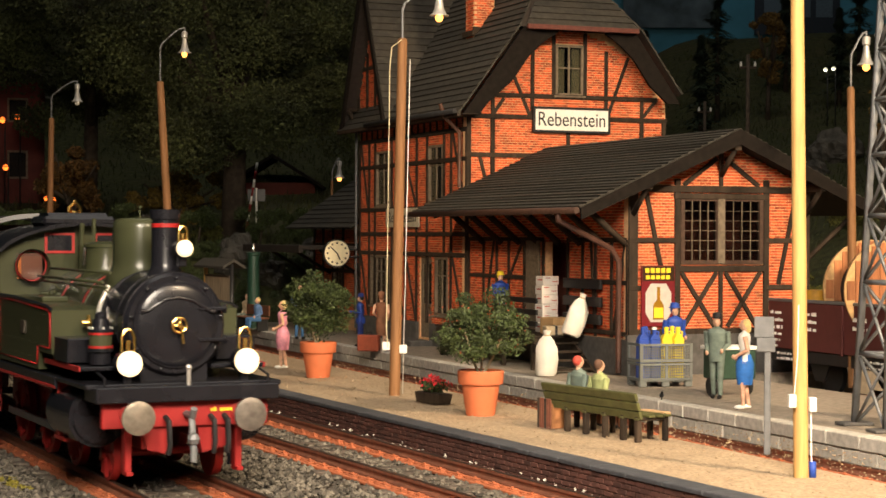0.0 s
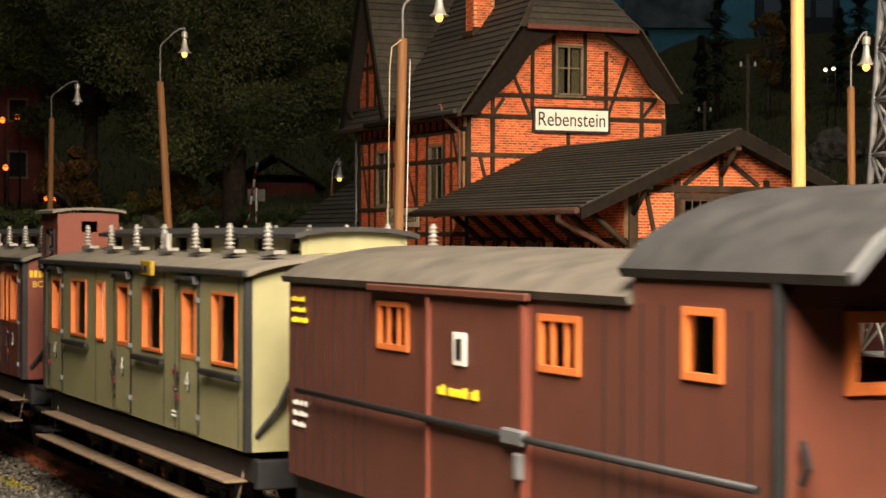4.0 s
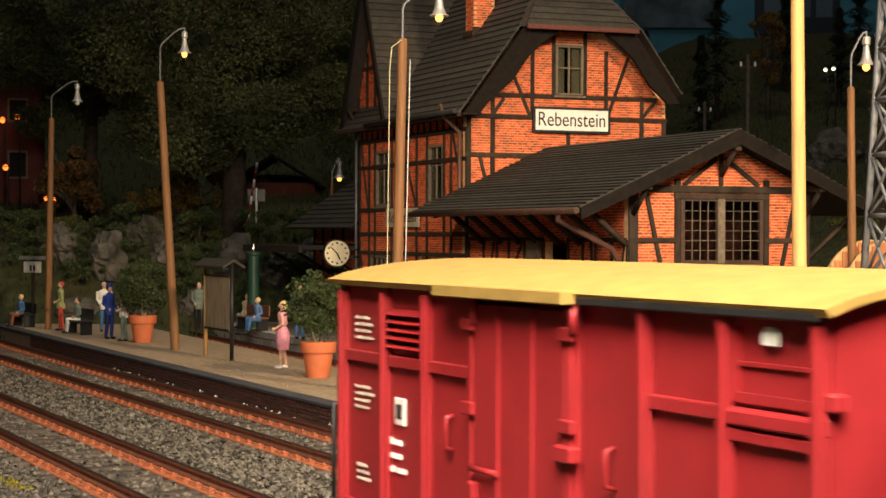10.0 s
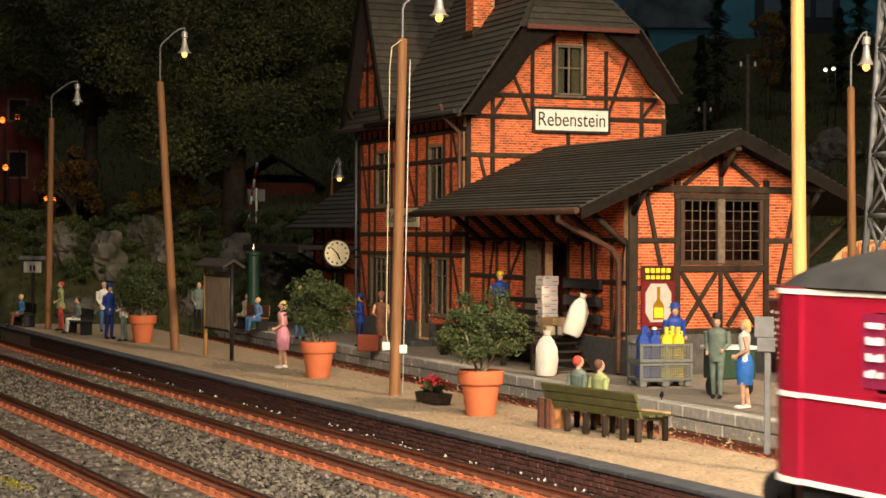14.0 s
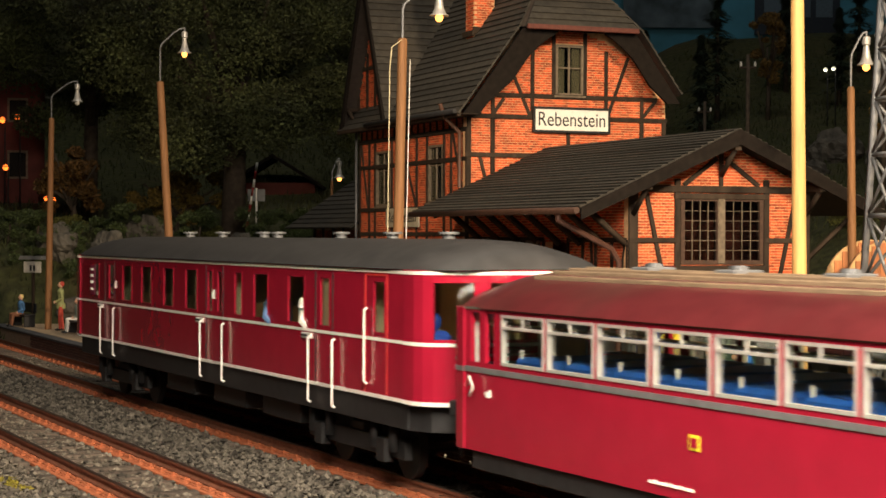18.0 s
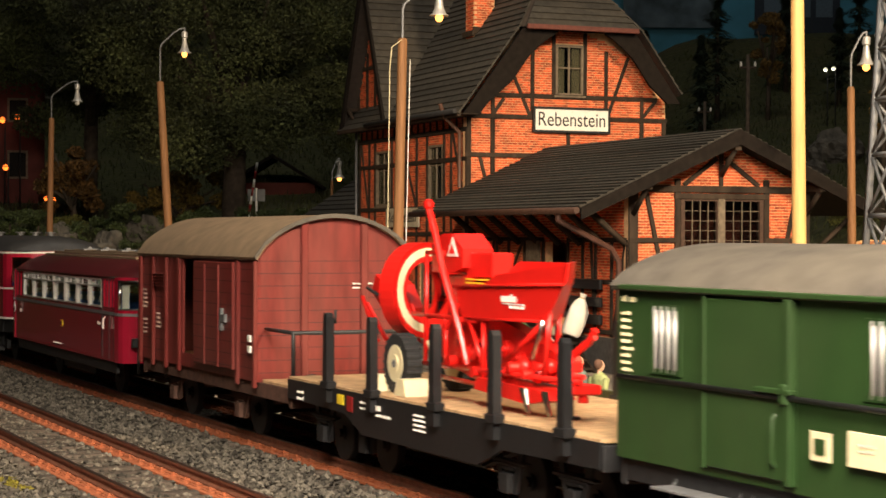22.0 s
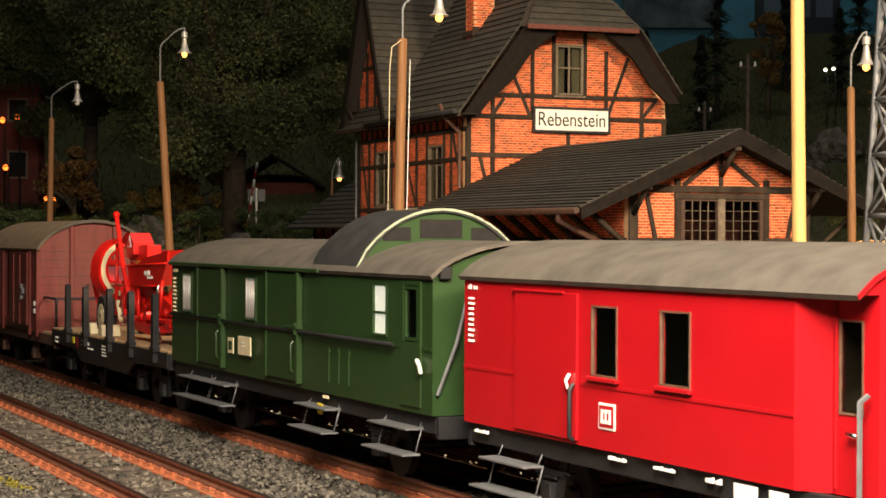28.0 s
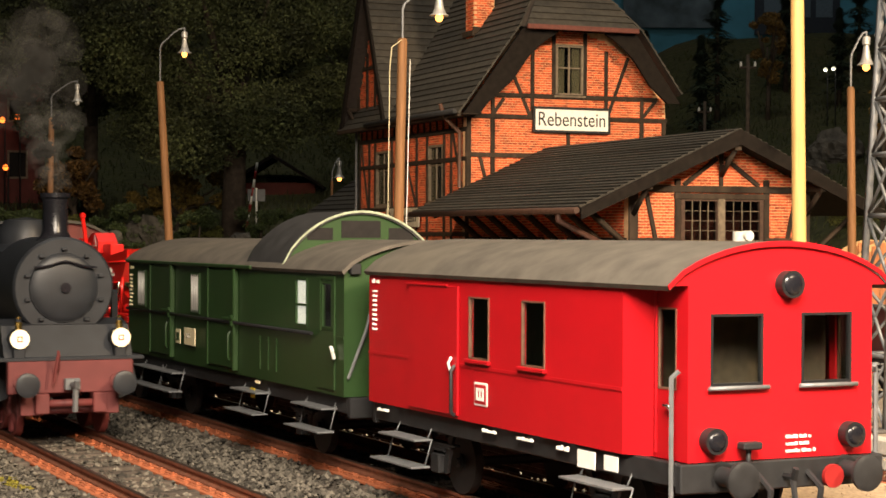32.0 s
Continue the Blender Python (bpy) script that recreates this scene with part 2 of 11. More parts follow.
        for i in range(len(al) - 1):
            for j in range(len(zl) - 1):
                ca, cz = (al[i] + al[i + 1]) / 2, (zl[j] + zl[j + 1]) / 2
                solid[i, j] = not any(h[0] < ca < h[1] and h[2] < cz < h[3] for h in holes)
        for (i, j), on in solid.items():
            if not on:
                continue
            p, q, r, t = al[i], al[i + 1], zl[j], zl[j + 1]
            self.add([at(p, b0, r), at(q, b0, r), at(q, b0, t), at(p, b0, t)], [(0, 1, 2, 3)])
            self.add([at(p, b1, r), at(q, b1, r), at(q, b1, t), at(p, b1, t)], [(3, 2, 1, 0)])
            for (di, dj), e in (((-1, 0), ((p, r), (p, t))), ((1, 0), ((q, r), (q, t))), ((0, -1), ((p, r), (q, r))), ((0, 1), ((p, t), (q, t)))):
                if not solid.get((i + di, j + dj), False):
                    (ea, ez), (fa, fz) = e
                    self.add([at(ea, b0, ez), at(fa, b0, fz), at(fa, b1, fz), at(ea, b1, ez)], [(0, 1, 2, 3)])
        return self


MESHES = {}


def mesh_of(name, shape):
    me = bpy.data.meshes.new(name)
    me.from_pydata([(x * K, y * K, z * K) for x, y, z in shape.v], [], shape.f)
    me.polygons.foreach_set("use_smooth", shape.s)
    if len(shape.f) < 4000:
        bm = bmesh.new()
        bm.from_mesh(me)
        bmesh.ops.remove_doubles(bm, verts=bm.verts, dist=0.0001 * K)
        bmesh.ops.recalc_face_normals(bm, faces=bm.faces)
        for e in bm.edges:
            if len(e.link_faces) == 2 and e.calc_face_angle(0.0) > 0.6:
                e.smooth = False
        bm.to_mesh(me)
        bm.free()
    me.update()
    return me


def part(name, shape, material, parent=None, label="", at=None):
    """Links a shape (or a ready mesh) as ONE mesh object under a thing or a part. at: its pose there, in prototype metres."""
    me = shape if isinstance(shape, bpy.types.Mesh) else mesh_of(name, shape)
    if material is not None and not me.materials:
        me.materials.append(material)
    ob = new(name, me)
    ob.parent = parent
    if at is not None:
        m = at.copy()
        m.translation = m.translation * K
        ob.matrix_basis = m
    return tagged(ob, label)


def thing(name, x, y, z=0.0, rz=0.0, label="", category="", group="", kind=""):
    ob = new(name)
    ob.empty_display_size = 0.01
    ob.matrix_basis = pose(x * K, y * K, z * K, 0, 0, rz)
    return tagged(ob, label, category, group, kind)


def solo(name, shape, material, x=0, y=0, z=0, rz=0, label="", category="", group="", kind=""):
    ob = part(name, shape, material, None, label, pose(x, y, z, 0, 0, rz))
    return tagged(ob, "", category, group, kind)


def cloud(name, verts, faces, material, parent=None, kind=""):
    """A large mesh of many small faces, from numpy arrays."""
    me = bpy.data.meshes.new(name)
    me.from_pydata((np.asarray(verts) * K).tolist(), [], np.asarray(faces).tolist())
    me.materials.append(material)
    me.update()
    ob = new(name, me)
    ob.parent = parent
    return tagged(ob, kind=kind)


def lettering(name, words, height, material, parent, m, label="", width=None):
    """Words in the built-in font, centred at the pose m, in its xy plane."""
    cu = bpy.data.curves.new(name, "FONT")
    cu.body, cu.size, cu.align_x, cu.align_y, cu.extrude = words, height * K, "CENTER", "CENTER", 0.004 * K
    tmp = bpy.data.objects.new(name, cu)
    scene.collection.objects.link(tmp)
    bpy.context.view_layer.update()
    me = bpy.data.meshes.new_from_object(tmp.evaluated_get(bpy.context.evaluated_depsgraph_get()))
    bpy.data.objects.remove(tmp)
    if width:
        now = max(v.co.x for v in me.vertices) - min(v.co.x for v in me.vertices)
        for v in me.vertices:
            v.co.x *= width * K / now
    me.materials.clear()
    me.materials.append(material)
    return part(name, me, None, parent, label, m)


def bars(s, x, y, z, w, rows, step, t=0.012, seed=1, axis="x", fill=0.8):
    """Rows of short plain bars in place of small print; on the plane y (axis x) or x (axis y)."""
    rng = random.Random(seed)
    cw = 0.42 * step
    for r in range(rows):
        p, end = x, x + w * rng.uniform(0.7, 1.0)
        zz = z - r * step * 1.7
        while p < end:
            for c in range(rng.randint(2, 6)):
                if p > end:
                    break
                h = step * fill * rng.choice((1.0, 0.75, 0.75))
                if axis == "x":
                    s.box(p, p + cw, y - t, y + 0.02, zz - step * fill, zz - step * fill + h, 0)
                else:
                    s.box(y - t, y + 0.02, p, p + cw, zz - step * fill, zz - step * fill + h, 0)
                p += cw * 1.6
            p += cw * 1.5
    return s

# ---- ground, hills, hall ----
def ease(t):
    t = max(0.0, min(1.0, t))
    return t * t * (3 - 2 * t)


def hill(x, y):
    """Height of the ground behind the station: an embankment to the west, a meadow slope to the east, hills behind."""
    bank = 3.5 * ease((y - 67.5) / 4.5) * ease((1 - x) / 5)
    far = 0.030 * max(0.0, y - 76) ** 1.5
    east = 4.5 * ease((x - 9) / 10) * ease((y - 47) / 30) + 1.2 * ease((y - 68) / 6) * ease((x - 1) / 5)
    return bank + min(12.3 + 12 * ease(-x / 8), far) + east + 0.8 * ease((y - 70) / 20) * noise.noise(Vector((x * 0.11, y * 0.11, 0)))


def ground_z(x, y):
    a = AL[0] * x + AL[1] * y
    w = SI[0] * x + SI[1] * y - bend(a)
    return -0.30 + hill(x, y) if w > 3 else -0.30


s = Shape()
xs = [-200, -150, -110, -80] + [-60 + 1.5 * i for i in range(81)] + [80, 110, 150, 200]
ys = [-130, -80, -40, 0, 20, 40] + [46 + 1.5 * i for i in range(70)] + [160, 180, 200]
for j, y in enumerate(ys):
    for i, x in enumerate(xs):
        s.v.append((x, y, ground_z(x, y)))
n = len(xs)
s.f = [(j * n + i, j * n + i + 1, (j + 1) * n + i + 1, (j + 1) * n + i) for j in range(len(ys) - 1) for i in range(n - 1)]
s.s = [True] * len(s.f)
solo("ground", s, GRASS, label="dark green scattered grass on rising model ground", category="ground", kind="structure")

HALL = mat("hall_wall_paint", (0.05, 0.17, 0.22), 0.8, var=0.15, grain=0.4)
# ceiling is out of view; its paint is pale to bounce light
CEIL = mat("bounce_ceiling_paint", (0.40, 0.38, 0.34), 0.9, var=0.1, grain=0.4)
for nm, q in (("wall_north", (-200, 200, 200, 204)), ("wall_south", (-200, 200, -134, -130)), ("wall_east", (200, 204, -130, 200)), ("wall_west", (-204, -200, -130, 200))):
    solo(nm, Shape().box(*q, -1, 110, 0), HALL, label="dim blue painted hall wall", category="wall", kind="structure")
solo("ceiling", Shape().box(-200, 200, -130, 200, 110, 113, 0), CEIL, label="pale hall ceiling out of view, lightened to bounce light", category="ceiling", kind="structure")

# ---- tracks ----
def strip(w0, w1, z0, z1, a0=-100, a1=130, step=5, side=0.0):
    """A straight-sided body along the curve of the tracks."""
    v, f = [], []
    k = 0
    a = a0
    while a <= a1 + 1e-6:
        for w, z in ((w0, z0), (w1, z0), (w1, z1), (w0, z1)):
            x, y = on_track(w + side, a)
            v.append((x, y, z))
        if k:
            b = 4 * (k - 1)
            f += [(b + i, b + (i + 1) % 4, b + 4 + (i + 1) % 4, b + 4 + i) for i in range(4)]
        k += 1
        a += step
    f += [(0, 1, 2, 3), (4 * k - 4, 4 * k - 3, 4 * k - 2, 4 * k - 1)]
    return v, f


sleeper_me = mesh_of("sleeper", Shape().box(-0.13, 0.13, -1.25, 1.25, -0.32, -0.19, 0.02))
sleeper_me.materials.append(SLEEPER)
chair = Shape()
for q in (-1, 1):
    chair.box(-0.312, 0.312, q * 0.03, q * 0.125, -0.21, -0.165, 0.008)
    chair.box(-0.312, 0.312, q * 0.205, q * 0.29, -0.22, -0.176, 0.008)
    chair.box(-0.312, 0.10, q * 0.125, q * 0.205, -0.215, -0.170, 0)
    chair.box(-0.20, 0.0, q * 0.06, q * 0.16, -0.17, -0.152, 0.006)
    chair.cyl((-0.1, q * 0.12, -0.155), (-0.1, q * 0.12, -0.132), 0.024, n=5)
chair_me = mesh_of("rail_chair", chair)
chair_me.materials.append(RUST)


def railway(name, place, a0, a1, s0, s1, label):
    """place(side, along) gives a point, s0..s1 the stretch with separate sleepers."""
    tr = thing(name, 0, 0, 0, 0, label, "railway track", "tracks", "structure")
    for o in (-0.7525, 0.7525):
        for nm, prof, m in (("rail", [(-0.065, -0.11), (0.065, -0.11), (0.065, -0.09), (0.016, -0.07), (0.016, -0.042), (0.036, -0.034), (0.036, -0.006), (-0.036, -0.006), (-0.036, -0.034), (-0.016, -0.042), (-0.016, -0.07), (-0.065, -0.09)], RAILBROWN),
                            ("rail_head", [(-0.034, -0.006), (0.034, -0.006), (0.028, 0.0), (-0.028, 0.0)], RAILTOP)):
            sh, k = Shape(), 0
            a = a0
            n = len(prof)
            while a <= a1:
                for w, z in prof:
                    x, y = place(o + w, a)
                    sh.v.append((x, y, z * 1.55))
                if k:
                    b = n * (k - 1)
                    sh.f += [(b + i, b + (i + 1) % n, b + n + (i + 1) % n, b + n + i) for i in range(n)]
                k += 1
                a += 4
            sh.s = [False] * len(sh.f)
            part(nm, sh, m, tr)
    a, rest = s0, Shape()
    rng = random.Random(len(name))
    while a < s1:
        (x0, y0), (x1, y1) = place(0, a), place(0, a + 0.1)
        rz = math.degrees(math.atan2(y1 - y0, x1 - x0))
        part("sleeper", sleeper_me, None, tr, at=pose(x0, y0, rng.uniform(-0.01, 0.01), 0, 0, rz + rng.uniform(-1, 1)))
        for o in (-0.7525, 0.7525):
            x, y = place(o, a)
            part("rail_chair", chair_me, None, tr, at=pose(x, y, 0, 0, 0, rz))
        a += 0.62
    return tr


railway("track_front", lambda w, a: on_track(FRONT + w, a), -100, 130, 14, 48, "rusty rails on grey-brown timber sleepers in ballast")
railway("track_middle", lambda w, a: on_track(MIDDLE + w, a), -100, 130, 16, 64, "rusty rails on grey-brown timber sleepers in ballast")

# the station's axes: x along the gable, y away along the facade
HOUSE = pose(0.66, 51.97, 0.0, 0, 0, math.degrees(0.3827))


def at_house(x, y, z=0.0):
    p = HOUSE @ Vector((x, y, z))
    return p.x, p.y


THIRD = -4.05        # the track between the platforms, in the station's x
railway("track_rear", lambda w, a: at_house(THIRD + w, a), -110, 60, -34, 18, "rusty rails in a gravelled groove beside the platform")

v, f = strip(3.0, 14.6, -0.45, -0.26)
bed = Shape()
bed.add(v, f)
solo("ballast_bed", bed, BED, label="grey-brown ballast bed under the tracks", category="ballast", kind="structure")


def stones(name, count, rect, z, size, material, seed, place, keep=None, lift=0.0):
    """Loose angular stones, one mesh."""
    rng = np.random.default_rng(seed)
    base = np.array([(1, 0, 0), (-1, 0, 0), (0, 1, 0), (0, -1, 0), (0, 0, 1), (0, 0, -1)], float)
    tri = np.array([(0, 2, 4), (2, 1, 4), (1, 3, 4), (3, 0, 4), (2, 0, 5), (1, 2, 5), (3, 1, 5), (0, 3, 5)])
    V, F = [], []
    k = 0
    for i in range(count):
        w, a = rng.uniform(rect[0], rect[1]), rect[2] + (rect[3] - rect[2]) * rng.random() ** 1.35
        if keep is not None and not keep(w, a):
            continue
        x, y = place(w, a)
        r = size * rng.uniform(0.5, 1.35)
        sc = r * rng.uniform(0.55, 1.25, 3)
        t = rng.uniform(0, 6.28)
        c, q = math.cos(t), math.sin(t)
        p = base * sc + rng.uniform(-0.25, 0.25, (6, 3)) * r
        p = np.stack([p[:, 0] * c - p[:, 1] * q, p[:, 0] * q + p[:, 1] * c, p[:, 2] * 0.8], 1)
        V.append(p + (x, y, z + rng.uniform(-0.02, 0.05) + lift))
        F.append(tri + 6 * k)
        k += 1
    ob = cloud(name, np.concatenate(V), np.concatenate(F), material)
    return ob


def off_sleepers(w, a):
    for c in (FRONT, MIDDLE):
        if abs(abs(w - c) - 0.7525) < 0.31:
            return False
        if abs(w - c) < 1.3 and (a - (14 if c == FRONT else 16)) % 0.62 < 0.16 and (w * 13.7 + a * 7.3) % 1 < 0.8:
            return False
    return True


tagged(stones("ballast_stones", 52000, (4.2, 13.2, 13, 56), -0.235, 0.050, BALLAST, 3, on_track, off_sleepers), "loose grey-brown ballast stones between the rails", "ballast", kind="stuff")
tagged(stones("trackside_debris", 130, (13.12, 13.32, 16, 50), -0.17, 0.032, KERB, 5, on_track), "pale litter and lime along the platform wall", "debris", kind="stuff")
v, f = strip(2.2, 5.7, -0.35, -0.10, 14, 60)
verge = Shape()
verge.add(v, f)
solo("verge", verge, BED, label="gravel shoulder of the front track", category="ground", kind="structure")
tagged(stones("verge_gravel", 9000, (3.0, 5.7, 16, 42), -0.10, 0.042, BALLAST, 8, on_track), "fine gravel on the track shoulder", "gravel", kind="stuff")

# ---- island platform: sand on top, dark coping, brown brick wall towards the tracks ----
ISL = 0.20
EDGE = MIDDLE + 1.55
rear = [at_house(THIRD - 1.05, t) for t in (-45, 24)]
front = [on_track(EDGE + 0.42, a) for a in range(-8, 92, 4)]
poly = front + [(rear[1][0] - 14, rear[1][1] + 36), rear[1], rear[0]]
top = Shape()
top.prism(poly, -0.35, ISL, "z")
island = solo("island_platform", top, SAND, label="sandy ochre platform surface, trodden and gritty", category="platform", kind="structure")
tagged(stones("platform_grit", 5000, (EDGE + 0.5, EDGE + 4.6, 14, 48), ISL - 0.002, 0.017, SAND, 11, on_track), "loose sand grains on the platform", "grit", kind="stuff")
pw = thing("platform_wall", 0, 0, 0, 0, "brown brick platform edge with dark stone coping", "platform edge", "", "structure")
v, f = strip(EDGE + 0.09, EDGE + 0.42, -0.35, 0.13, -4, 88)
core = Shape()
core.add(v, f)
part("mortar_bed", core, GROUT, pw)
cop_me = mesh_of("coping_stone", Shape().box(-0.485, 0.485, 0.035, 0.47, 0.13, ISL + 0.005, 0.014))
cop_me.materials.append(COPING)
brk_me = mesh_of("brick", Shape().box(-0.115, 0.115, 0.065, 0.12, -0.035, 0.035, 0.008))
brk_me.materials.append(DARKBRICK)
a = 15.0
while a < 72:
    x, y = on_track(EDGE, a)
    lean = math.degrees(math.atan(0.0006 * max(0, a - 20)))
    part("coping_stone", cop_me, None, pw, at=pose(x, y, 0, 0, 0, math.degrees(TURN) - lean + 90 + 180))
    a += 0.98
rest = Shape()
bv, bf = [], []
for row in range(5):
    a = 15.5 + 0.125 * (row % 2)
    while a < 62:
        x, y = on_track(EDGE, a)
        lean = math.degrees(math.atan(0.0006 * max(0, a - 20)))
        m = pose(x, y, 0.088 - 0.083 * row, 0, 0, math.degrees(TURN) - lean + 270)
        if 22 < a < 36:
            part("brick", brk_me, None, pw, at=m)
        else:
            rest.m = m
            rest.box(-0.115, 0.115, 0.065, 0.12, -0.035, 0.035, 0)
        a += 0.25
tagged(part("brick_rows", rest, DARKBRICK, pw), kind="stuff")

# ---- station platform with pale kerb ----
STN = 0.30
plat = Shape()
a0, a1 = -36, 40
plat.prism([at_house(THIRD + 1.62, a0), at_house(2.2, a0), at_house(2.2, -10.4), at_house(7.5, -10.4), at_house(7.5, 16), at_house(THIRD + 1.62, 26)], -0.35, STN - 0.01, "z")
solo("station_platform", plat, PAVING, label="grey-beige station platform paving", category="platform", kind="structure")
kb = thing("platform_kerb", *at_house(THIRD + 1.55, 0), 0, math.degrees(0.3827), "pale cast-stone kerb blocks in two courses", "kerb", "", "structure")
k1 = mesh_of("kerb_block", Shape().box(0, 0.34, -0.475, 0.475, 0.06, STN, 0.02))
k2 = mesh_of("kerb_block", Shape().box(0.03, 0.30, -0.475, 0.475, -0.26, 0.045, 0.02))
for me in (k1, k2):
    me.materials.append(KERB)
for i in range(54):
    part("kerb_block", k1, None, kb, at=pose(0, -27 + 0.97 * i, 0))
    part("kerb_block", k2, None, kb, at=pose(0, -26.5 + 0.97 * i, 0))

# ---- station building: bricks in a timber frame ----
RZ = math.degrees(0.3827)
house = thing("station_building", 0.66, 51.97, 0, RZ, "two-storey half-timbered orange brick station with dark boarded roof", "station building")


def brickwork(name, parent, along, z0, z1, depth, inside, axis, holes=(), bw=0.158, bh=0.070, singles=None):
    """Rows of bricks proud of a mortar wall. depth: outer and inner face. inside(a, z): whether the wall is there."""
    out, inn = depth
    t = 0.018 if out > inn else -0.018
    V, F, k = [], [], 0
    one = None
    z, row = z0, 0
    quad = [(0, 1, 3, 2), (0, 4, 5, 1), (2, 3, 7, 6), (0, 2, 6, 4), (1, 5, 7, 3)]
    while z < z1:
        a = along[0] + (0.5 * bw if row % 2 else 0)
        while a + bw < along[1] + 0.01:
            ca, cz = a + bw / 2, z + bh / 2
            if inside(ca, cz) and not any(h[0] - 0.02 < ca < h[1] + 0.02 and h[2] - 0.02 < cz < h[3] + 0.02 for h in holes):
                if singles and singles[0] < ca < singles[1] and singles[2] < cz < singles[3]:
                    if one is None:
                        q = Shape()
                        if axis == "x":
                            q.box(-bw / 2 + 0.0085, bw / 2 - 0.0085, min(0, -t), max(0, -t), -bh / 2 + 0.0085, bh / 2 - 0.0085, 0.004)
                        else:
                            q.box(min(0, -t), max(0, -t), -bw / 2 + 0.0085, bw / 2 - 0.0085, -bh / 2 + 0.0085, bh / 2 - 0.0085, 0.004)
                        one = mesh_of("brick", q)
                        one.materials.append(BRICK)
                    part("brick", one, None, parent, at=pose(ca, out, cz) if axis == "x" else pose(out, ca, cz))
                else:
                    j = 0.0085
                    c = [(p, d, q) for d in (out, out - t) for p in (a + j, a + bw - j) for q in (z + j, z + bh - j)]
                    V += [(p, d, q) if axis == "x" else (d, p, q) for p, d, q in c]
                    F += [tuple(8 * k + i for i in fc) for fc in quad]
                    k += 1
            a += bw
        z += bh
        row += 1
    if V:
        tagged(cloud(name, V, F, BRICK, parent), kind="stuff")


def beam(parent, axis, out, a0, z0, a1, z1, w=0.13, t=0.07, name="timber"):
    """A timber in a wall's plane from (a0, z0) to (a1, z1), proud of the bricks."""
    d = Vector((a1 - a0, 0, z1 - z0))
    ln = d.length
    ang = math.atan2(d.z, d.x)
    s = Shape(Matrix.Translation((a0, 0, z0)) @ Matrix.Rotation(-ang, 4, "Y"))
    s.box(0, ln, -t / 2, t / 2, -w / 2, w / 2, 0.012)
    if axis == "x":
        s.v = [(p[0], out - 0.0 + p[1], p[2]) for p in s.v]
    else:
        s.v = [(out + p[1], p[0], p[2]) for p in s.v]
    return part(name, s, TIMBER, parent)


def window_unit(parent, axis, out, a0, a1, z0, z1, panes=(2, 3), bars_z=None, material=None, inward=0.12, curtain=None):
    """Frame, mullions and panes; any room block behind is built apart."""
    material = material or FRAMEWOOD
    sg = 1 if axis == "x" else 1
    def sh(fn):
        s = Shape()
        fn(s)
        if axis == "y":
            s.v = [(y, x, z) for x, y, z in s.v]
        return s
    fr = part("window", sh(lambda s: s.wall(a0, a1, z0, z1, out - 0.03, out + inward, [(a0 + 0.07, a1 - 0.07, z0 + 0.07, z1 - 0.07)])), material, parent)
    part("window_sill", sh(lambda s: s.box(a0 - 0.06, a1 + 0.06, out - 0.09, out + 0.02, z0 - 0.06, z0)), material, fr)
    w = (a1 - a0 - 0.14) / panes[0]
    for i in range(1, panes[0]):
        part("mullion", sh(lambda s: s.box(a0 + 0.07 + i * w - 0.03, a0 + 0.07 + i * w + 0.03, out, out + 0.05, z0 + 0.07, z1 - 0.07)), material, fr)
    h = (z1 - z0 - 0.14)
    for q in (bars_z or [0.62]):
        part("glazing_bar", sh(lambda s: s.box(a0 + 0.07, a1 - 0.07, out + 0.005, out + 0.045, z0 + 0.07 + q * h - 0.022, z0 + 0.07 + q * h + 0.022)), material, fr)
    part("pane", sh(lambda s: s.box(a0 + 0.05, a1 - 0.05, out + 0.055, out + 0.065, z0 + 0.05, z1 - 0.05, 0)), SMOKEGLASS, fr)
    if curtain:
        for p, q in ((a0 + 0.08, a0 + 0.08 + curtain * (a1 - a0)), (a1 - 0.08 - curtain * (a1 - a0), a1 - 0.08)):
            part("curtain", sh(lambda s: s.box(p, q, out + 0.09, out + 0.11, z0 + 0.08, z1 - 0.1, 0)), CREAM, fr)
    return fr


BASE = 0.95                    # top of the stone plinth
W, D, EV = 6.35, 9.2, 7.05      # width, depth, eaves of the main house
# openings: gable window, facade windows and doors
g_holes = [(2.76, 3.64, 7.58, 9.04)]
f_holes = [(6.25, 7.55, 4.45, 6.2), (1.85, 3.0, 4.5, 6.2), (6.2, 8.05, 1.3, 2.9), (2.75, 3.75, 0.5, 2.9), (1.45, 2.45, 1.2, 2.9)]


def reach(z):
    """Half the width of the gable's brick panel above the eaves."""
    return 2.75 * max(0.0, 1 - (max(0.0, z - 7.6) / 1.85) ** 1.7) ** 0.65


def arch(a, z):
    """The gable's brick panel: upright to the eaves, then the curved verge cuts it off."""
    return 0.0 < a < W if z < 7.6 else z < 9.42 and abs(a - W / 2) < reach(z) + 0.05


main = Shape()
part("gable_base", Shape().wall(0, W, 0, EV, 0.05, 0.3), MORTAR, house)
main.wall(1.25, W - 1.25, EV, 9.42, 0.05, 0.3, g_holes)
for sg in (0, 1):
    q = [(0, EV), (1.25, EV), (1.25, 9.2), (0.9, 8.6), (0.03, 7.6)]
    part("gable_corner", Shape().prism([(W - a, z) if sg else (a, z) for a, z in q], 0.05, 0.3), MORTAR, house)
part("gable_wall", main, MORTAR, house)
main = Shape()
main.wall(0.31, D, 0, EV, 0.05, 0.3, f_holes, "y")
part("facade_wall", main, MORTAR, house)
main = Shape()
main.wall(0.31, D, 0, EV, W - 0.3, W - 0.05, (), "y").wall(0.3, W - 0.3, 0, EV, D - 0.25, D, ())
part("rear_wall", main, MORTAR, house)
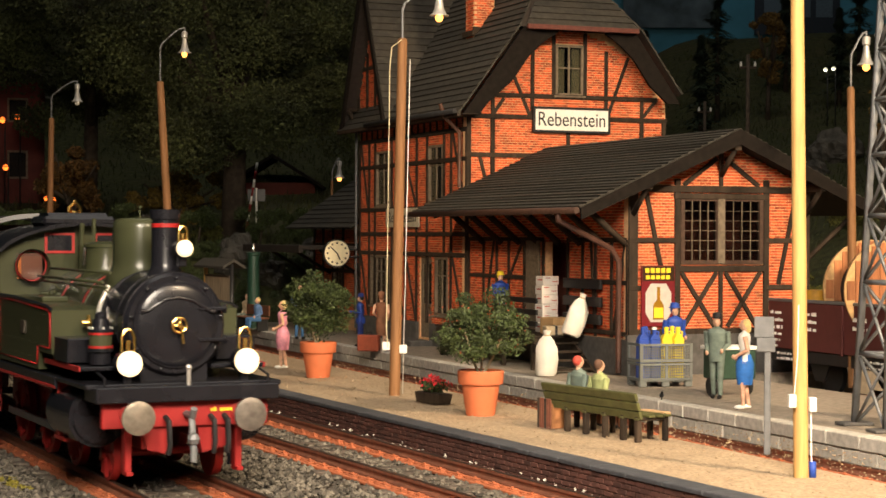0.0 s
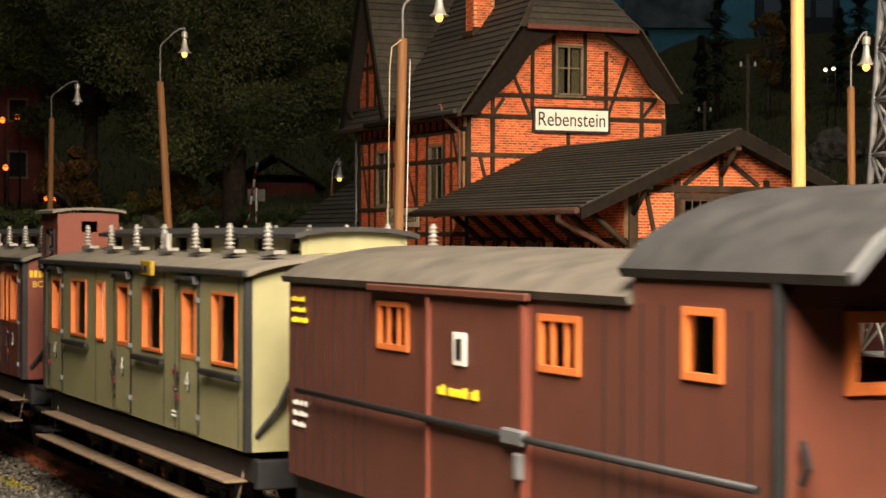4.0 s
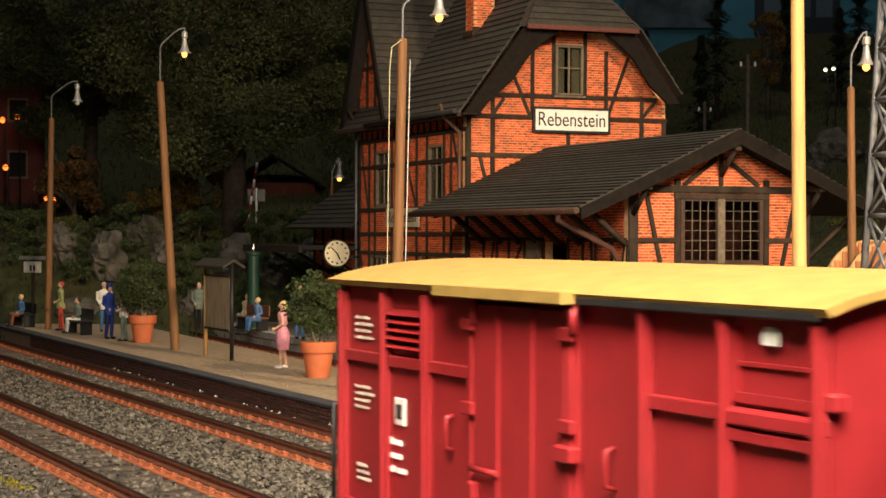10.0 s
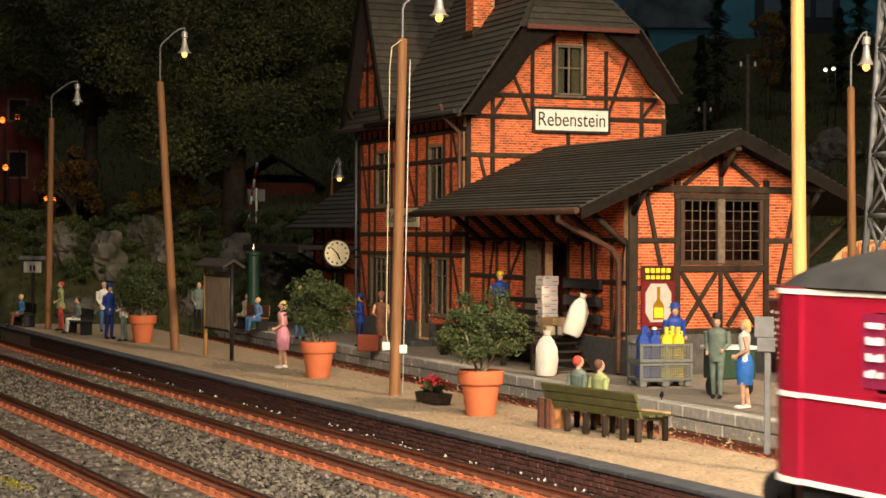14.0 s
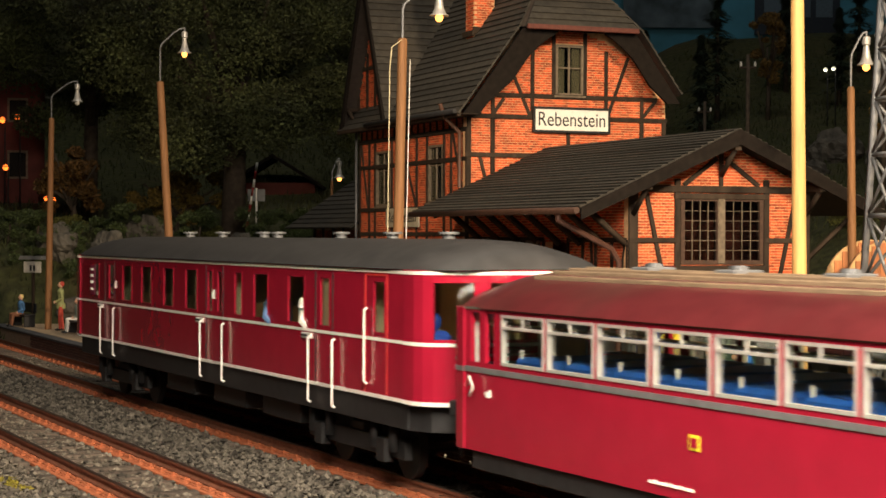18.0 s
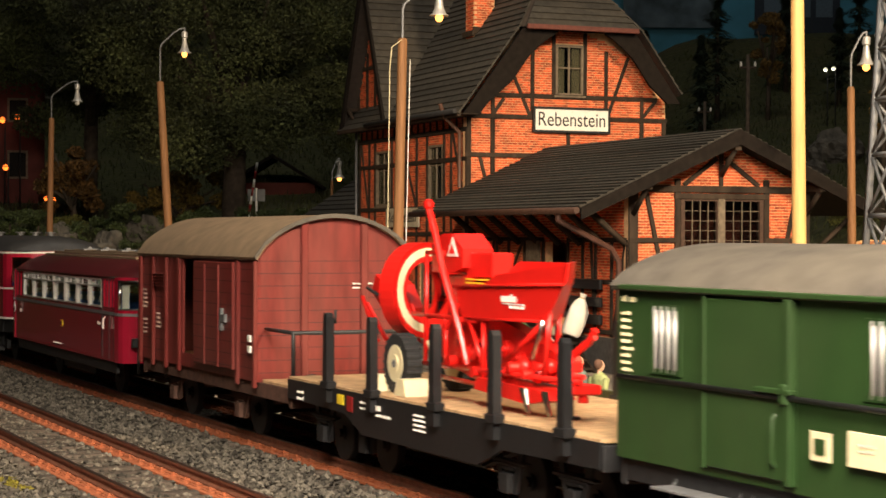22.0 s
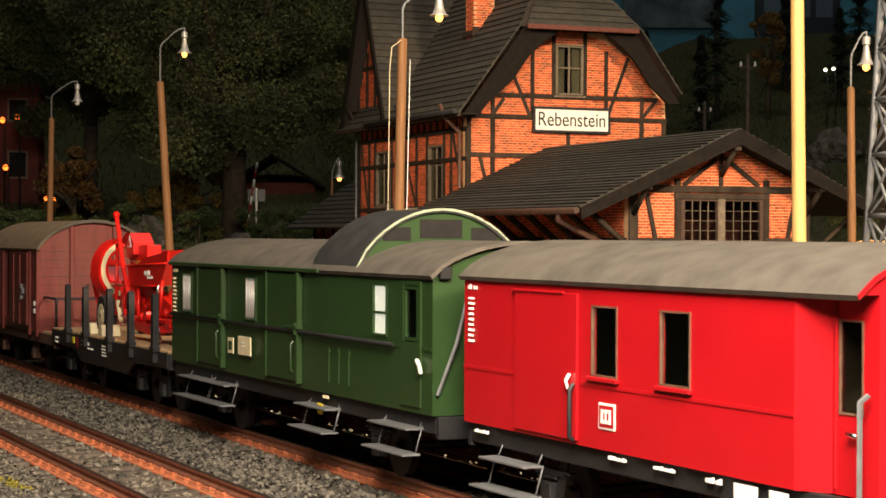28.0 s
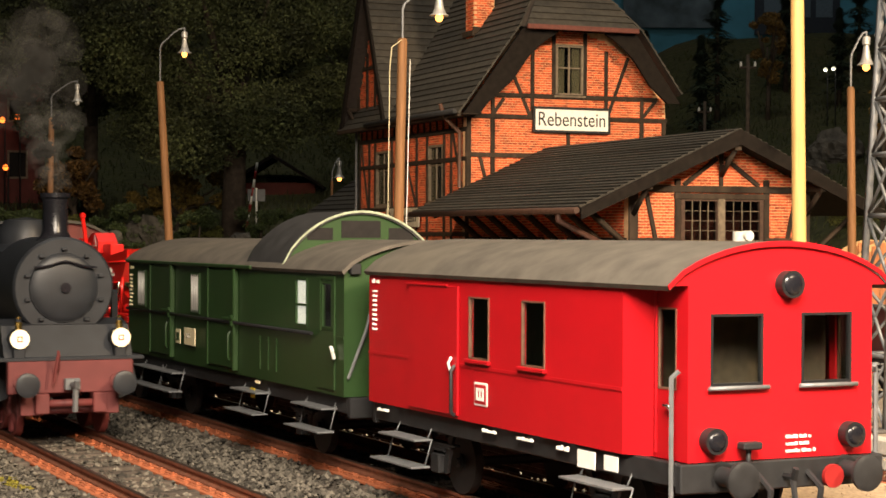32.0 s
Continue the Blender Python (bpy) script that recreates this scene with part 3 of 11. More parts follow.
part("plinth", Shape().wall(-0.05, W + 0.05, 0.28, BASE, -0.04, 0.045), PLINTH, house)
part("plinth", Shape().wall(-0.04, D, 0.28, BASE, -0.06, 0.045, [(2.7, 3.8, 0.2, 1.2)], "y"), PLINTH, house)
# black block stands in for the unlit rooms behind the windows
part("dark_room", Shape().box(0.9, W - 0.4, 0.9, D - 0.4, 0.4, EV + 1.8, 0), UNLITBLACK, house)
brickwork("gable_bricks", house, (0, W), BASE, 9.5, (0.032, 0.05), arch, "x", g_holes)
brickwork("facade_bricks", house, (0, D), BASE, EV, (0.032, 0.05), lambda a, z: True, "y", f_holes)
# gable frame
for z in (3.55, 5.83, 6.93, 7.54):
    half = W if z < 7 else 6.05
    beam(house, "x", 0.02, W - half if z > 7 else -0.04, z, half if z > 7 else W + 0.04, z)
for a in (0.07, 0.80, W - 0.07, W - 0.80):
    beam(house, "x", 0.02, a, BASE, a, 6.93 if a in (0.07, W - 0.07) else 6.93, 0.13, 0.06)
for a, z0, z1 in ((2.03, 6.99, 8.85), (4.38, 6.99, 8.9), (2.70, 7.6, 9.4), (3.70, 7.6, 9.4), (0.80, 6.99, 7.5), (5.55, 6.99, 7.5), (3.17, 5.9, 6.9), (3.17, 3.6, 5.8)):
    beam(house, "x", 0.02, a, z0, a, z1, 0.11, 0.06)
for q in ((1.95, 6.98, 1.40, 8.2), (4.42, 6.98, 5.1, 8.75), (0.80, 6.98, 1.15, 7.45), (5.55, 6.98, 6.0, 7.5), (0.1, 6.98, 0.7, 7.5), (1.0, 3.6, 0.4, 5.8)):
    beam(house, "x", 0.018, *q, 0.10, 0.05)
# curved verge boards of the gable
VERGE_IN = ((6.4, 3.2), (7.0, 3.12), (7.3, 2.87), (7.67, 2.42), (7.9, 2.16), (8.23, 1.93), (8.6, 1.66), (8.94, 1.30), (9.19, 0.96), (9.30, 0.74), (9.44, 0.70))


def verge_in(z):
    """Half the width left open between the curved verge boards."""
    for (z0, w0), (z1, w1) in zip(VERGE_IN, VERGE_IN[1:]):
        if z <= z1:
            return w0 + (w1 - w0) * (z - z0) / (z1 - z0)
    return VERGE_IN[-1][1]


for sg, foot in ((-1, 3.62), (1, 3.24)):
    sh = Shape()
    zf = 9.46 - (foot - 1.72) * 1.359
    pts = [(W / 2 + 0.08 + sg * verge_in(zf + (9.46 - zf) * i / 24), zf + (9.46 - zf) * i / 24) for i in range(25)]
    sh.prism(pts + [(W / 2 + sg * 1.72, 9.46), (W / 2 + sg * foot, zf)], -0.72, -0.62)
    part("verge_board", sh, VERGE, house)
# facade frame
for z in (2.98, 3.58, 4.35, 5.72, 6.55, 6.95):
    beam(house, "y", 0.02, -0.03, z, D, z)
for a in (0.07, 1.2, 1.75, 3.1, 3.95, 4.9, 6.1, 7.65, 8.2, 9.1):
    for z0, z1 in ((BASE, 2.98), (2.98, 3.58), (3.6, 6.55)):
        if z1 > 3.5 or a not in (1.75,):
            beam(house, "y", 0.02, a, z0, a, z1, 0.11, 0.06)
for q in ((8.3, 4.4, 9.0, 6.5), (4.0, 4.4, 4.8, 5.7), (8.25, 1.0, 9.0, 2.9), (4.0, 1.0, 4.85, 2.9), (0.2, 4.4, 1.1, 6.5), (0.2, 1.0, 1.1, 2.9), (5.0, 1.0, 6.0, 2.9)):
    beam(house, "y", 0.018, *q, 0.10, 0.05)
for i in range(18):
    beam(house, "y", 0.02, 0.3 + 0.51 * i, 6.58, 0.3 + 0.51 * i, 6.92, 0.09, 0.05)
window_unit(house, "x", 0.03, *g_holes[0], (2, 1), [0.55], curtain=0.28)
for h in (f_holes[0], f_holes[1]):
    window_unit(house, "y", 0.03, *h, (2, 1), [0.66], curtain=0.22)
window_unit(house, "y", 0.03, *f_holes[2], (4, 1), [0.7], curtain=0.12)
window_unit(house, "y", 0.03, *f_holes[4], (2, 1), [0.7], curtain=0.2)
dr = part("door", Shape().wall(2.75, 3.75, 0.5, 2.9, 0.1, 0.18, [(2.9, 3.2, 1.5, 2.7), (3.3, 3.6, 1.5, 2.7)], "y"), FRAMEWOOD, house, "brown panelled door with two glazed lights")
part("pane", Shape().box(0.13, 0.14, 2.85, 3.65, 1.45, 2.75, 0), SMOKEGLASS, dr)
part("handle", Shape().cyl((0.06, 2.85, 1.4), (0.1, 2.85, 1.4), 0.03).box(0.03, 0.06, 2.84, 3.0, 1.385, 1.415), BRASS, dr)
part("door_step", Shape().box(-0.75, -0.06, 2.4, 4.1, 0.28, 0.45), PLINTH, house)
# gutters and downpipes
part("gutter", Shape().tube([(-0.72, -0.85, 6.98), (-0.72, 6.6, 6.98)], 0.07, 8), DARKSTEEL, house)
part("downpipe", Shape().tube([(-0.72, 0.25, 7.25), (-0.6, 0.25, 6.9), (-0.12, 0.25, 6.45), (-0.12, 0.25, 4.9)], 0.06, 8), mat("brown_downpipe", (0.085, 0.04, 0.025), 0.4), house)
part("downpipe", Shape().tube([(-0.1, D - 0.05, 6.9), (-0.1, D - 0.05, 0.5)], 0.045, 8), STEEL, house)


def courses(parent, poly, along, up, pitch=0.24, thick=0.035, name="roof_course"):
    """Overlapping boards that cover a flat roof polygon (points in order); along and up lie in its plane."""
    along, up = Vector(along).normalized(), Vector(up).normalized()
    nrm = along.cross(up).normalized()
    if nrm.z < 0:
        nrm = -nrm
    o = Vector(poly[0])
    pp = [((Vector(p) - o).dot(along), (Vector(p) - o).dot(up)) for p in poly]
    lo, hi = min(p[1] for p in pp), max(p[1] for p in pp)
    def clip(pts, v, keep_above):
        out = []
        for i, p in enumerate(pts):
            q = pts[(i + 1) % len(pts)]
            a_, b_ = (p[1] >= v) == keep_above or p[1] == v, (q[1] >= v) == keep_above or q[1] == v
            if a_:
                out.append(p)
            if a_ != b_ and p[1] != q[1]:
                t = (v - p[1]) / (q[1] - p[1])
                out.append((p[0] + t * (q[0] - p[0]), v))
        return out
    v = lo
    rng = random.Random(int(abs(lo * 100)) + len(poly))
    while v < hi - 0.02:
        strip_ = clip(clip(pp, v, True), min(v + pitch, hi), False)
        if len(strip_) >= 3:
            top_, bot_ = [], []
            for x, y in strip_:
                lift = thick * (1 - (y - v) / pitch) + 0.012
                base_ = o + along * x + up * y
                top_.append(base_ + nrm * (lift + rng.uniform(-0.006, 0.006)))
                bot_.append(base_ - nrm * 0.02)
            s = Shape()
            n = len(top_)
            s.add(top_ + bot_, [tuple(range(n)), tuple(range(2 * n - 1, n - 1, -1))] + [(i, n + i, n + (i + 1) % n, (i + 1) % n) for i in range(n)])
            part(name, s, ROOFING, parent)
        v += pitch


SL = (12.05 - 6.95) / 3.72
roof = part("roof", Shape().add([(-0.55, -0.8, 6.9), (-0.55, D + 0.4, 6.9), (W / 2, D + 0.4, 12.0), (W / 2, 1.0, 12.0), (1.28, -0.8, 9.41), (W + 0.03, -0.8, 7.62), (W + 0.03, D + 0.4, 7.62), (W - 1.28, -0.8, 9.41)],
                                [(0, 1, 2, 3, 4), (5, 6, 2, 3, 7), (4, 3, 7)]), SOFFIT, house)
courses(roof, [(-0.6, -0.85, 6.92), (-0.6, D + 0.4, 6.92), (W / 2, D + 0.4, 12.05), (W / 2, 1.0, 12.05), (1.26, -0.85, 9.46)], (0, 1, 0), (3.775, 0, 5.13))
courses(roof, [(W + 0.06, -0.85, 7.66), (W + 0.06, D + 0.4, 7.66), (W / 2, D + 0.4, 12.05), (W / 2, 1.0, 12.05), (W - 1.26, -0.85, 9.46)], (0, 1, 0), (-3.775, 0, 5.13))
courses(roof, [(1.40, -0.95, 9.44), (W - 1.40, -0.95, 9.44), (W / 2, 1.0, 12.06)], (1, 0, 0), (0, 1.95, 2.68))
part("hip_fascia", Shape().box(1.42, W - 1.42, -1.0, -0.9, 9.34, 9.48), mat("red_brown_fascia", (0.11, 0.03, 0.02), 0.6), roof)
part("eaves_board", Shape().box(-0.62, -0.5, -0.8, D + 0.4, 6.84, 6.98).box(-0.5, 0.0, -0.8, D + 0.3, 6.9, 6.93), TIMBER, roof)
ch = part("chimney", Shape().box(1.22, 1.88, 2.4, 3.05, 9.0, 13.2, 0.02), MORTAR, roof)
brickwork("chimney_bricks", ch, (1.22, 1.88), 9.2, 13.1, (2.385, 2.4), lambda a, z: True, "x")
brickwork("chimney_side_bricks", ch, (2.4, 3.05), 9.2, 13.1, (1.205, 1.22), lambda a, z: True, "y")
part("chimney_flashing", Shape().box(1.16, 1.94, 2.3, 2.38, 9.5, 9.72).box(1.12, 1.2, 2.3, 3.1, 9.45, 9.62), TIMBER, ch)
# cross gable over the facade
part("cross_gable", Shape().prism([(5.7, 7.0), (9.0, 7.0), (9.0, 7.9), (7.35, 11.4), (5.7, 7.9)], -0.05, 2.6, "x"), MORTAR, house)
brickwork("cross_gable_bricks", house, (5.7, 9.0), 7.0, 11, (-0.07, -0.05), lambda a, z: abs(a - 7.35) < 1.62 - max(0, z - 7.9) * 0.47, "y")
for q in ((5.78, 7.0, 5.78, 8.0), (8.92, 7.0, 8.92, 8.0), (7.35, 7.0, 7.35, 11.2), (6.2, 8.9, 8.5, 8.9), (5.75, 7.55, 8.95, 7.55), (6.6, 7.0, 6.6, 9.4), (8.1, 7.0, 8.1, 9.4)):
    beam(house, "y", -0.10, *q, 0.12, 0.06)
xg = part("cross_roof", Shape().add([(-0.48, 5.3, 7.2), (-0.48, 7.35, 12.0), (-0.48, 9.35, 7.2), (3.2, 5.3, 7.2), (3.2, 7.35, 12.0), (3.2, 9.35, 7.2)], [(0, 1, 4, 3), (1, 2, 5, 4)]), SOFFIT, house)
courses(xg, [(-0.55, 5.22, 7.1), (3.2, 5.22, 7.1), (3.2, 7.35, 12.05), (-0.55, 7.35, 12.05)], (1, 0, 0), (0, 2.13, 4.95))
courses(xg, [(-0.55, 9.42, 7.1), (3.2, 9.42, 7.1), (3.2, 7.35, 12.05), (-0.55, 7.35, 12.05)], (1, 0, 0), (0, -2.07, 4.95))
for q in ((5.22, 7.0, 7.35, 12.0), (9.42, 7.0, 7.35, 12.0)):
    part("verge_board", Shape().prism([(q[0], q[1]), (q[2], q[3]), (q[2], q[3] - 0.5), (q[0] + (0.22 if q[0] < 7 else -0.22), q[1])], -0.6, -0.52, "x"), VERGE, xg)
for a in (5.9, 8.8):
    part("bracket", Shape().tube([(-0.1, a, 6.9), (-0.5, a, 7.6)], 0.06, 6).tube([(-0.1, a, 7.6), (-0.5, a, 7.6)], 0.06, 6), TIMBER, house)

# low wing behind the house
wing = thing("station_wing", *at_house(0.6, D + 0.05), 0, RZ, "low half-timbered brick wing with dark hipped roof", "building")
part("wing_wall", Shape().wall(0, 6.6, 0.28, 3.9, 0.05, 0.25, [(1.0, 1.9, 1.2, 2.6), (3.4, 4.3, 1.2, 2.6)], "y").wall(0.26, 4.5, 0.28, 3.9, 6.4, 6.6, ()), MORTAR, wing)
brickwork("wing_bricks", wing, (0, 6.6), 0.7, 3.7, (0.032, 0.05), lambda a, z: True, "y", [(1.0, 1.9, 1.2, 2.6), (3.4, 4.3, 1.2, 2.6)])
for z in (0.8, 2.3, 3.2):
    beam(wing, "y", 0.02, 0, z, 6.6, z)
for a in (0.1, 0.9, 2.0, 3.3, 4.4, 5.5, 6.5):
    beam(wing, "y", 0.02, a, 0.7, a, 3.8)
window_unit(wing, "y", 0.03, 1.0, 1.9, 1.2, 2.6)
window_unit(wing, "y", 0.03, 3.4, 4.3, 1.2, 2.6)
wr = part("wing_roof", Shape().add([(-0.8, 0, 3.75), (-0.8, 7.2, 3.75), (2.4, 0, 6.65), (2.4, 3.6, 6.65), (5.2, 0, 3.75), (5.2, 7.2, 3.75)], [(0, 1, 3, 2), (4, 5, 3, 2), (1, 5, 3)]), SOFFIT, wing)
courses(wr, [(-0.85, 0, 3.78), (-0.85, 7.25, 3.78), (2.4, 3.6, 6.7), (2.4, 0, 6.7)], (0, 1, 0), (3.25, 0, 2.92))
courses(wr, [(-0.85, 7.25, 3.78), (5.25, 7.25, 3.78), (2.4, 3.6, 6.7)], (1, 0, 0), (0, -3.65, 2.92))
part("canopy", Shape().box(-2.2, 0, 1.2, 8.0, 3.05, 3.18).box(-2.25, -2.1, 1.2, 8.0, 2.95, 3.2), SOFFIT, wing)
for a in (1.6, 4.6, 7.6):
    part("canopy_bracket", Shape().tube([(0, a, 2.2), (-1.4, a, 3.05)], 0.06, 6), TIMBER, wing)

# ---- goods shed ----
shed = thing("goods_shed", *at_house(0, -9.8), 0, RZ, "single-storey half-timbered brick goods shed with wide dark roof", "goods shed")
SW, SD = 4.92, 9.75
s_holes = [(1.38, 3.62, 2.88, 4.46)]
d_holes = [(3.35, 4.65, 1.15, 3.38)]
SR = 0.455                                   # roof pitch, rise over run


def shed_gable(a, z):
    return z < 5.84 - SR * abs(a - 2.46)


part("gable_wall", Shape().wall(0, SW, 0.28, 4.5, 0.05, 0.25, s_holes), MORTAR, shed)
part("gable_top", Shape().prism([(0, 4.5), (SW, 4.5), (SW, 4.72), (2.46, 5.84), (0, 4.72)], 0.05, 0.25), MORTAR, shed)
part("side_wall", Shape().wall(0.26, SD, 0.28, 4.5, 0.05, 0.25, d_holes, "y"), MORTAR, shed)
part("far_wall", Shape().wall(0.26, SD, 0.28, 4.5, SW - 0.25, SW - 0.05, (), "y"), MORTAR, shed)
part("plinth", Shape().wall(-0.06, SW + 0.06, 0.28, 1.24, -0.05, 0.045), PLINTH, shed)
part("plinth", Shape().wall(0, SD, 0.28, 1.12, -0.06, 0.045, (), "y"), PLINTH, shed)
# solid block; its red stands in for the dimly lit brick interior
part("dark_room", Shape().box(1.2, SW - 0.4, 0.9, SD - 0.3, 0.4, 4.4, 0), mat("room_stand_in_red", (0.20, 0.055, 0.035), 0.8, var=0.4, grain=3), shed)
brickwork("gable_bricks", shed, (0, SW), 1.26, 5.84, (0.032, 0.05), shed_gable, "x", s_holes, singles=(0.3, 1.38, 3.0, 4.6))
brickwork("side_bricks", shed, (0, SD), 1.14, 4.5, (0.032, 0.05), lambda a, z: True, "y", d_holes)
for q in ((-0.04, 4.66, SW, 4.66, 0.16), (0, 3.45, 1.3, 3.45, 0.12), (3.68, 3.45, SW, 3.45, 0.12), (1.2, 2.78, 3.75, 2.78, 0.15), (0, 2.33, 1.3, 2.33, 0.12), (3.7, 2.33, SW, 2.33, 0.12), (0, 1.30, SW, 1.30, 0.14)):
    beam(shed, "x", 0.015, *q[:4], q[4], 0.07)
for a in (0.12, 1.29, 3.71, SW - 0.12):
    beam(shed, "x", 0.02, a, 1.24, a, 4.9 if a in (1.29, 3.71) else 4.6, 0.15 if a in (1.29, 3.71) else 0.24, 0.07)
for q in ((2.46, 4.66, 2.46, 5.75), (2.46, 1.3, 2.46, 2.78), (1.45, 4.75, 2.35, 5.4), (3.5, 4.75, 2.57, 5.4), (1.4, 2.7, 2.3, 1.4), (2.35, 2.7, 1.45, 1.4), (2.58, 2.7, 3.45, 1.4), (3.55, 2.7, 2.65, 1.4), (0.45, 4.6, 0.95, 2.4), (4.55, 4.6, 4.05, 2.4), (0.4, 1.4, 1.1, 2.3)):
    beam(shed, "x", 0.014, *q, 0.11, 0.055)
for z in (3.45, 2.45, 1.25):
    for a0, a1 in ((0.1, 3.3), (4.7, SD - 0.1)):
        beam(shed, "y", 0.015, a0, z, a1, z, 0.11, 0.07)
for a in (0.1, 0.9, 1.75, 2.45, 3.28, 4.72, 5.9, 6.9, 7.7, 8.6, SD - 0.1):
    beam(shed, "y", 0.02, a, 1.14, a, 3.45, 0.10, 0.06)
for q in ((0.2, 3.4, 0.8, 1.2), (2.0, 3.4, 1.75, 1.2), (7.9, 3.4, 8.5, 1.2), (6.0, 3.4, 6.8, 2.5)):
    beam(shed, "y", 0.014, *q, 0.09, 0.05)
# lattice windows
for x0, x1 in ((1.42, 2.40), (2.52, 3.58)):
    wn = part("window", Shape().wall(x0 - 0.04, x1 + 0.04, 2.88, 4.46, 0.0, 0.14, [(x0 + 0.06, x1 - 0.06, 2.98, 4.38)]), WINDOWBROWN, shed)
    for i in range(1, 4):
        part("glazing_bar", Shape().box(x0 + 0.06 + (x1 - x0 - 0.12) * i / 4 - 0.008, x0 + 0.06 + (x1 - x0 - 0.12) * i / 4 + 0.008, 0.02, 0.06, 2.98, 4.38), FRAMEWOOD, wn)
    for i in range(1, 6):
        part("glazing_bar", Shape().box(x0 + 0.06, x1 - 0.06, 0.025, 0.055, 2.98 + 1.4 * i / 6 - 0.007, 2.98 + 1.4 * i / 6 + 0.007), FRAMEWOOD, wn)
    part("pane", Shape().box(x0, x1, 0.07, 0.08, 2.92, 4.42, 0), SMOKEGLASS, wn)
part("mullion", Shape().box(2.37, 2.55, -0.03, 0.02, 2.9, 4.44), FRAMEWOOD, shed)
part("lintel", Shape().box(1.2, 3.75, -0.03, 0.1, 4.42, 4.56), TIMBER, shed)
# wide brown frame post beside the open goods doorway
part("door", Shape().wall(4.80, 5.55, 1.15, 3.42, -0.10, -0.03, (), "y").box(-0.13, -0.10, 4.84, 5.5, 1.5, 1.65).box(-0.13, -0.10, 4.84, 5.5, 2.9, 3.05), FRAMEWOOD, shed, "wide worn brown post beside the open goods doorway")
for k in range(3):
    part("handrail_board", Shape().box(-0.16, -0.06, 1.2, 3.2, 1.42 + 0.42 * k, 1.66 + 0.42 * k), BLACK, shed)
sr = part("roof", Shape().prism([(-1.62, 4.17), (2.46, 6.0), (6.45, 4.17), (6.45, 4.07), (2.46, 5.90), (-1.62, 4.07)], -0.78, 9.72), SOFFIT, shed)
courses(sr, [(-1.66, -0.8, 4.19), (-1.66, 9.72, 4.19), (2.46, 9.72, 6.05), (2.46, -0.8, 6.05)], (0, 1, 0), (4.12, 0, 1.86), 0.19)
courses(sr, [(6.5, -0.8, 4.19), (6.5, 9.72, 4.19), (2.46, 9.72, 6.05), (2.46, -0.8, 6.05)], (0, 1, 0), (-4.04, 0, 1.86), 0.19)
for q in ((-1.66, 4.18, 2.46, 6.05), (6.5, 4.18, 2.46, 6.05)):
    part("verge_board", Shape().prism([q[:2], q[2:], (q[2], q[3] - 0.36), (q[0], q[1] - 0.27)], -0.87, -0.806), VERGE, sr)
part("gutter", Shape().tube([(-1.74, -0.8, 4.12), (-1.74, 9.7, 4.12)], 0.075, 8), mat("brown_gutter", (0.06, 0.03, 0.02), 0.5), sr)
part("downpipe", Shape().tube([(-1.7, 0.25, 4.1), (-1.7, 0.25, 3.9), (-0.35, 0.2, 3.25), (-0.16, 0.2, 2.95), (-0.16, 0.2, 0.35)], 0.07, 8), mat("brown_pipe", (0.07, 0.03, 0.02), 0.5), shed)
for a in (0.15, 1.35, 2.55, 3.75, 4.95, 6.15, 7.35, 8.55):
    part("eaves_bracket", Shape().tube([(0, a, 3.35), (-1.05, a, 4.2)], 0.085, 4).tube([(0.05, a, 4.55), (-1.5, a, 4.05)], 0.06, 4), TIMBER, shed)
for x in (0.12, 2.46, SW - 0.12):
    z = 4.66 if x != 2.46 else 5.60
    part("gable_bracket", Shape().box(x - 0.09, x + 0.09, -0.78, 0.05, z - 0.05, z + 0.15).tube([(x, -0.65, z), (x, 0.0, z - 0.6)], 0.08, 4), TIMBER, shed)
part("far_strut", Shape().tube([(SW, 0.1, 3.0), (6.3, 0.1, 4.15)], 0.07, 4), TIMBER, shed)

# ---- rolling stock: x towards the camera along the track, y away across it, z up from the rail ----
OLIVE = mat("olive_coach_paint", (0.285, 0.268, 0.140), 0.5, var=0.07, grain=3, bump=0.1, stain=0.15)
DARKOLIVE = mat("dark_green_coach_paint", (0.042, 0.049, 0.025), 0.45, var=0.1, grain=3, bump=0.1)
BROWN = mat("brown_coach_paint", (0.165, 0.048, 0.031), 0.42, var=0.08, grain=3, bump=0.1, stain=0.15)
VANBROWN = mat("dull_brown_van_paint", (0.105, 0.038, 0.026), 0.45, var=0.1, grain=3, bump=0.15, stain=0.2)
BANBROWN = mat("chestnut_wagon_paint", (0.20, 0.058, 0.020), 0.42, var=0.1, grain=3, bump=0.15, stain=0.15)
CRIMSON = mat("crimson_wagon_paint", (0.29, 0.020, 0.024), 0.4, var=0.1, grain=3, bump=0.15, stain=0.15)
BOXRED = mat("weathered_red_brown_paint", (0.150, 0.024, 0.020), 0.36, var=0.25, grain=4, bump=0.3, stain=0.4, stain_color=(0.16, 0.060, 0.048), stretch=(1.6, 1.6, 0.35))
WINE = mat("wine_red_railcar_paint", (0.31, 0.010, 0.030), 0.22, var=0.06, grain=2, bump=0.03, coat=0.3)
CABRED = mat("bright_red_railcar_paint", (0.31, 0.010, 0.030), 0.22, var=0.05, grain=2, bump=0.03, coat=0.3)
SIGNALRED = mat("signal_red_paint", (0.43, 0.006, 0.011), 0.38, var=0.05, grain=2, bump=0.05)
BOTTLE = mat("bottle_green_paint", (0.021, 0.050, 0.014), 0.4, var=0.1, grain=3, bump=0.1, stain=0.15)
FARMRED = mat("farm_red_paint", (0.64, 0.014, 0.010), 0.3, var=0.05, grain=3, bump=0.03)
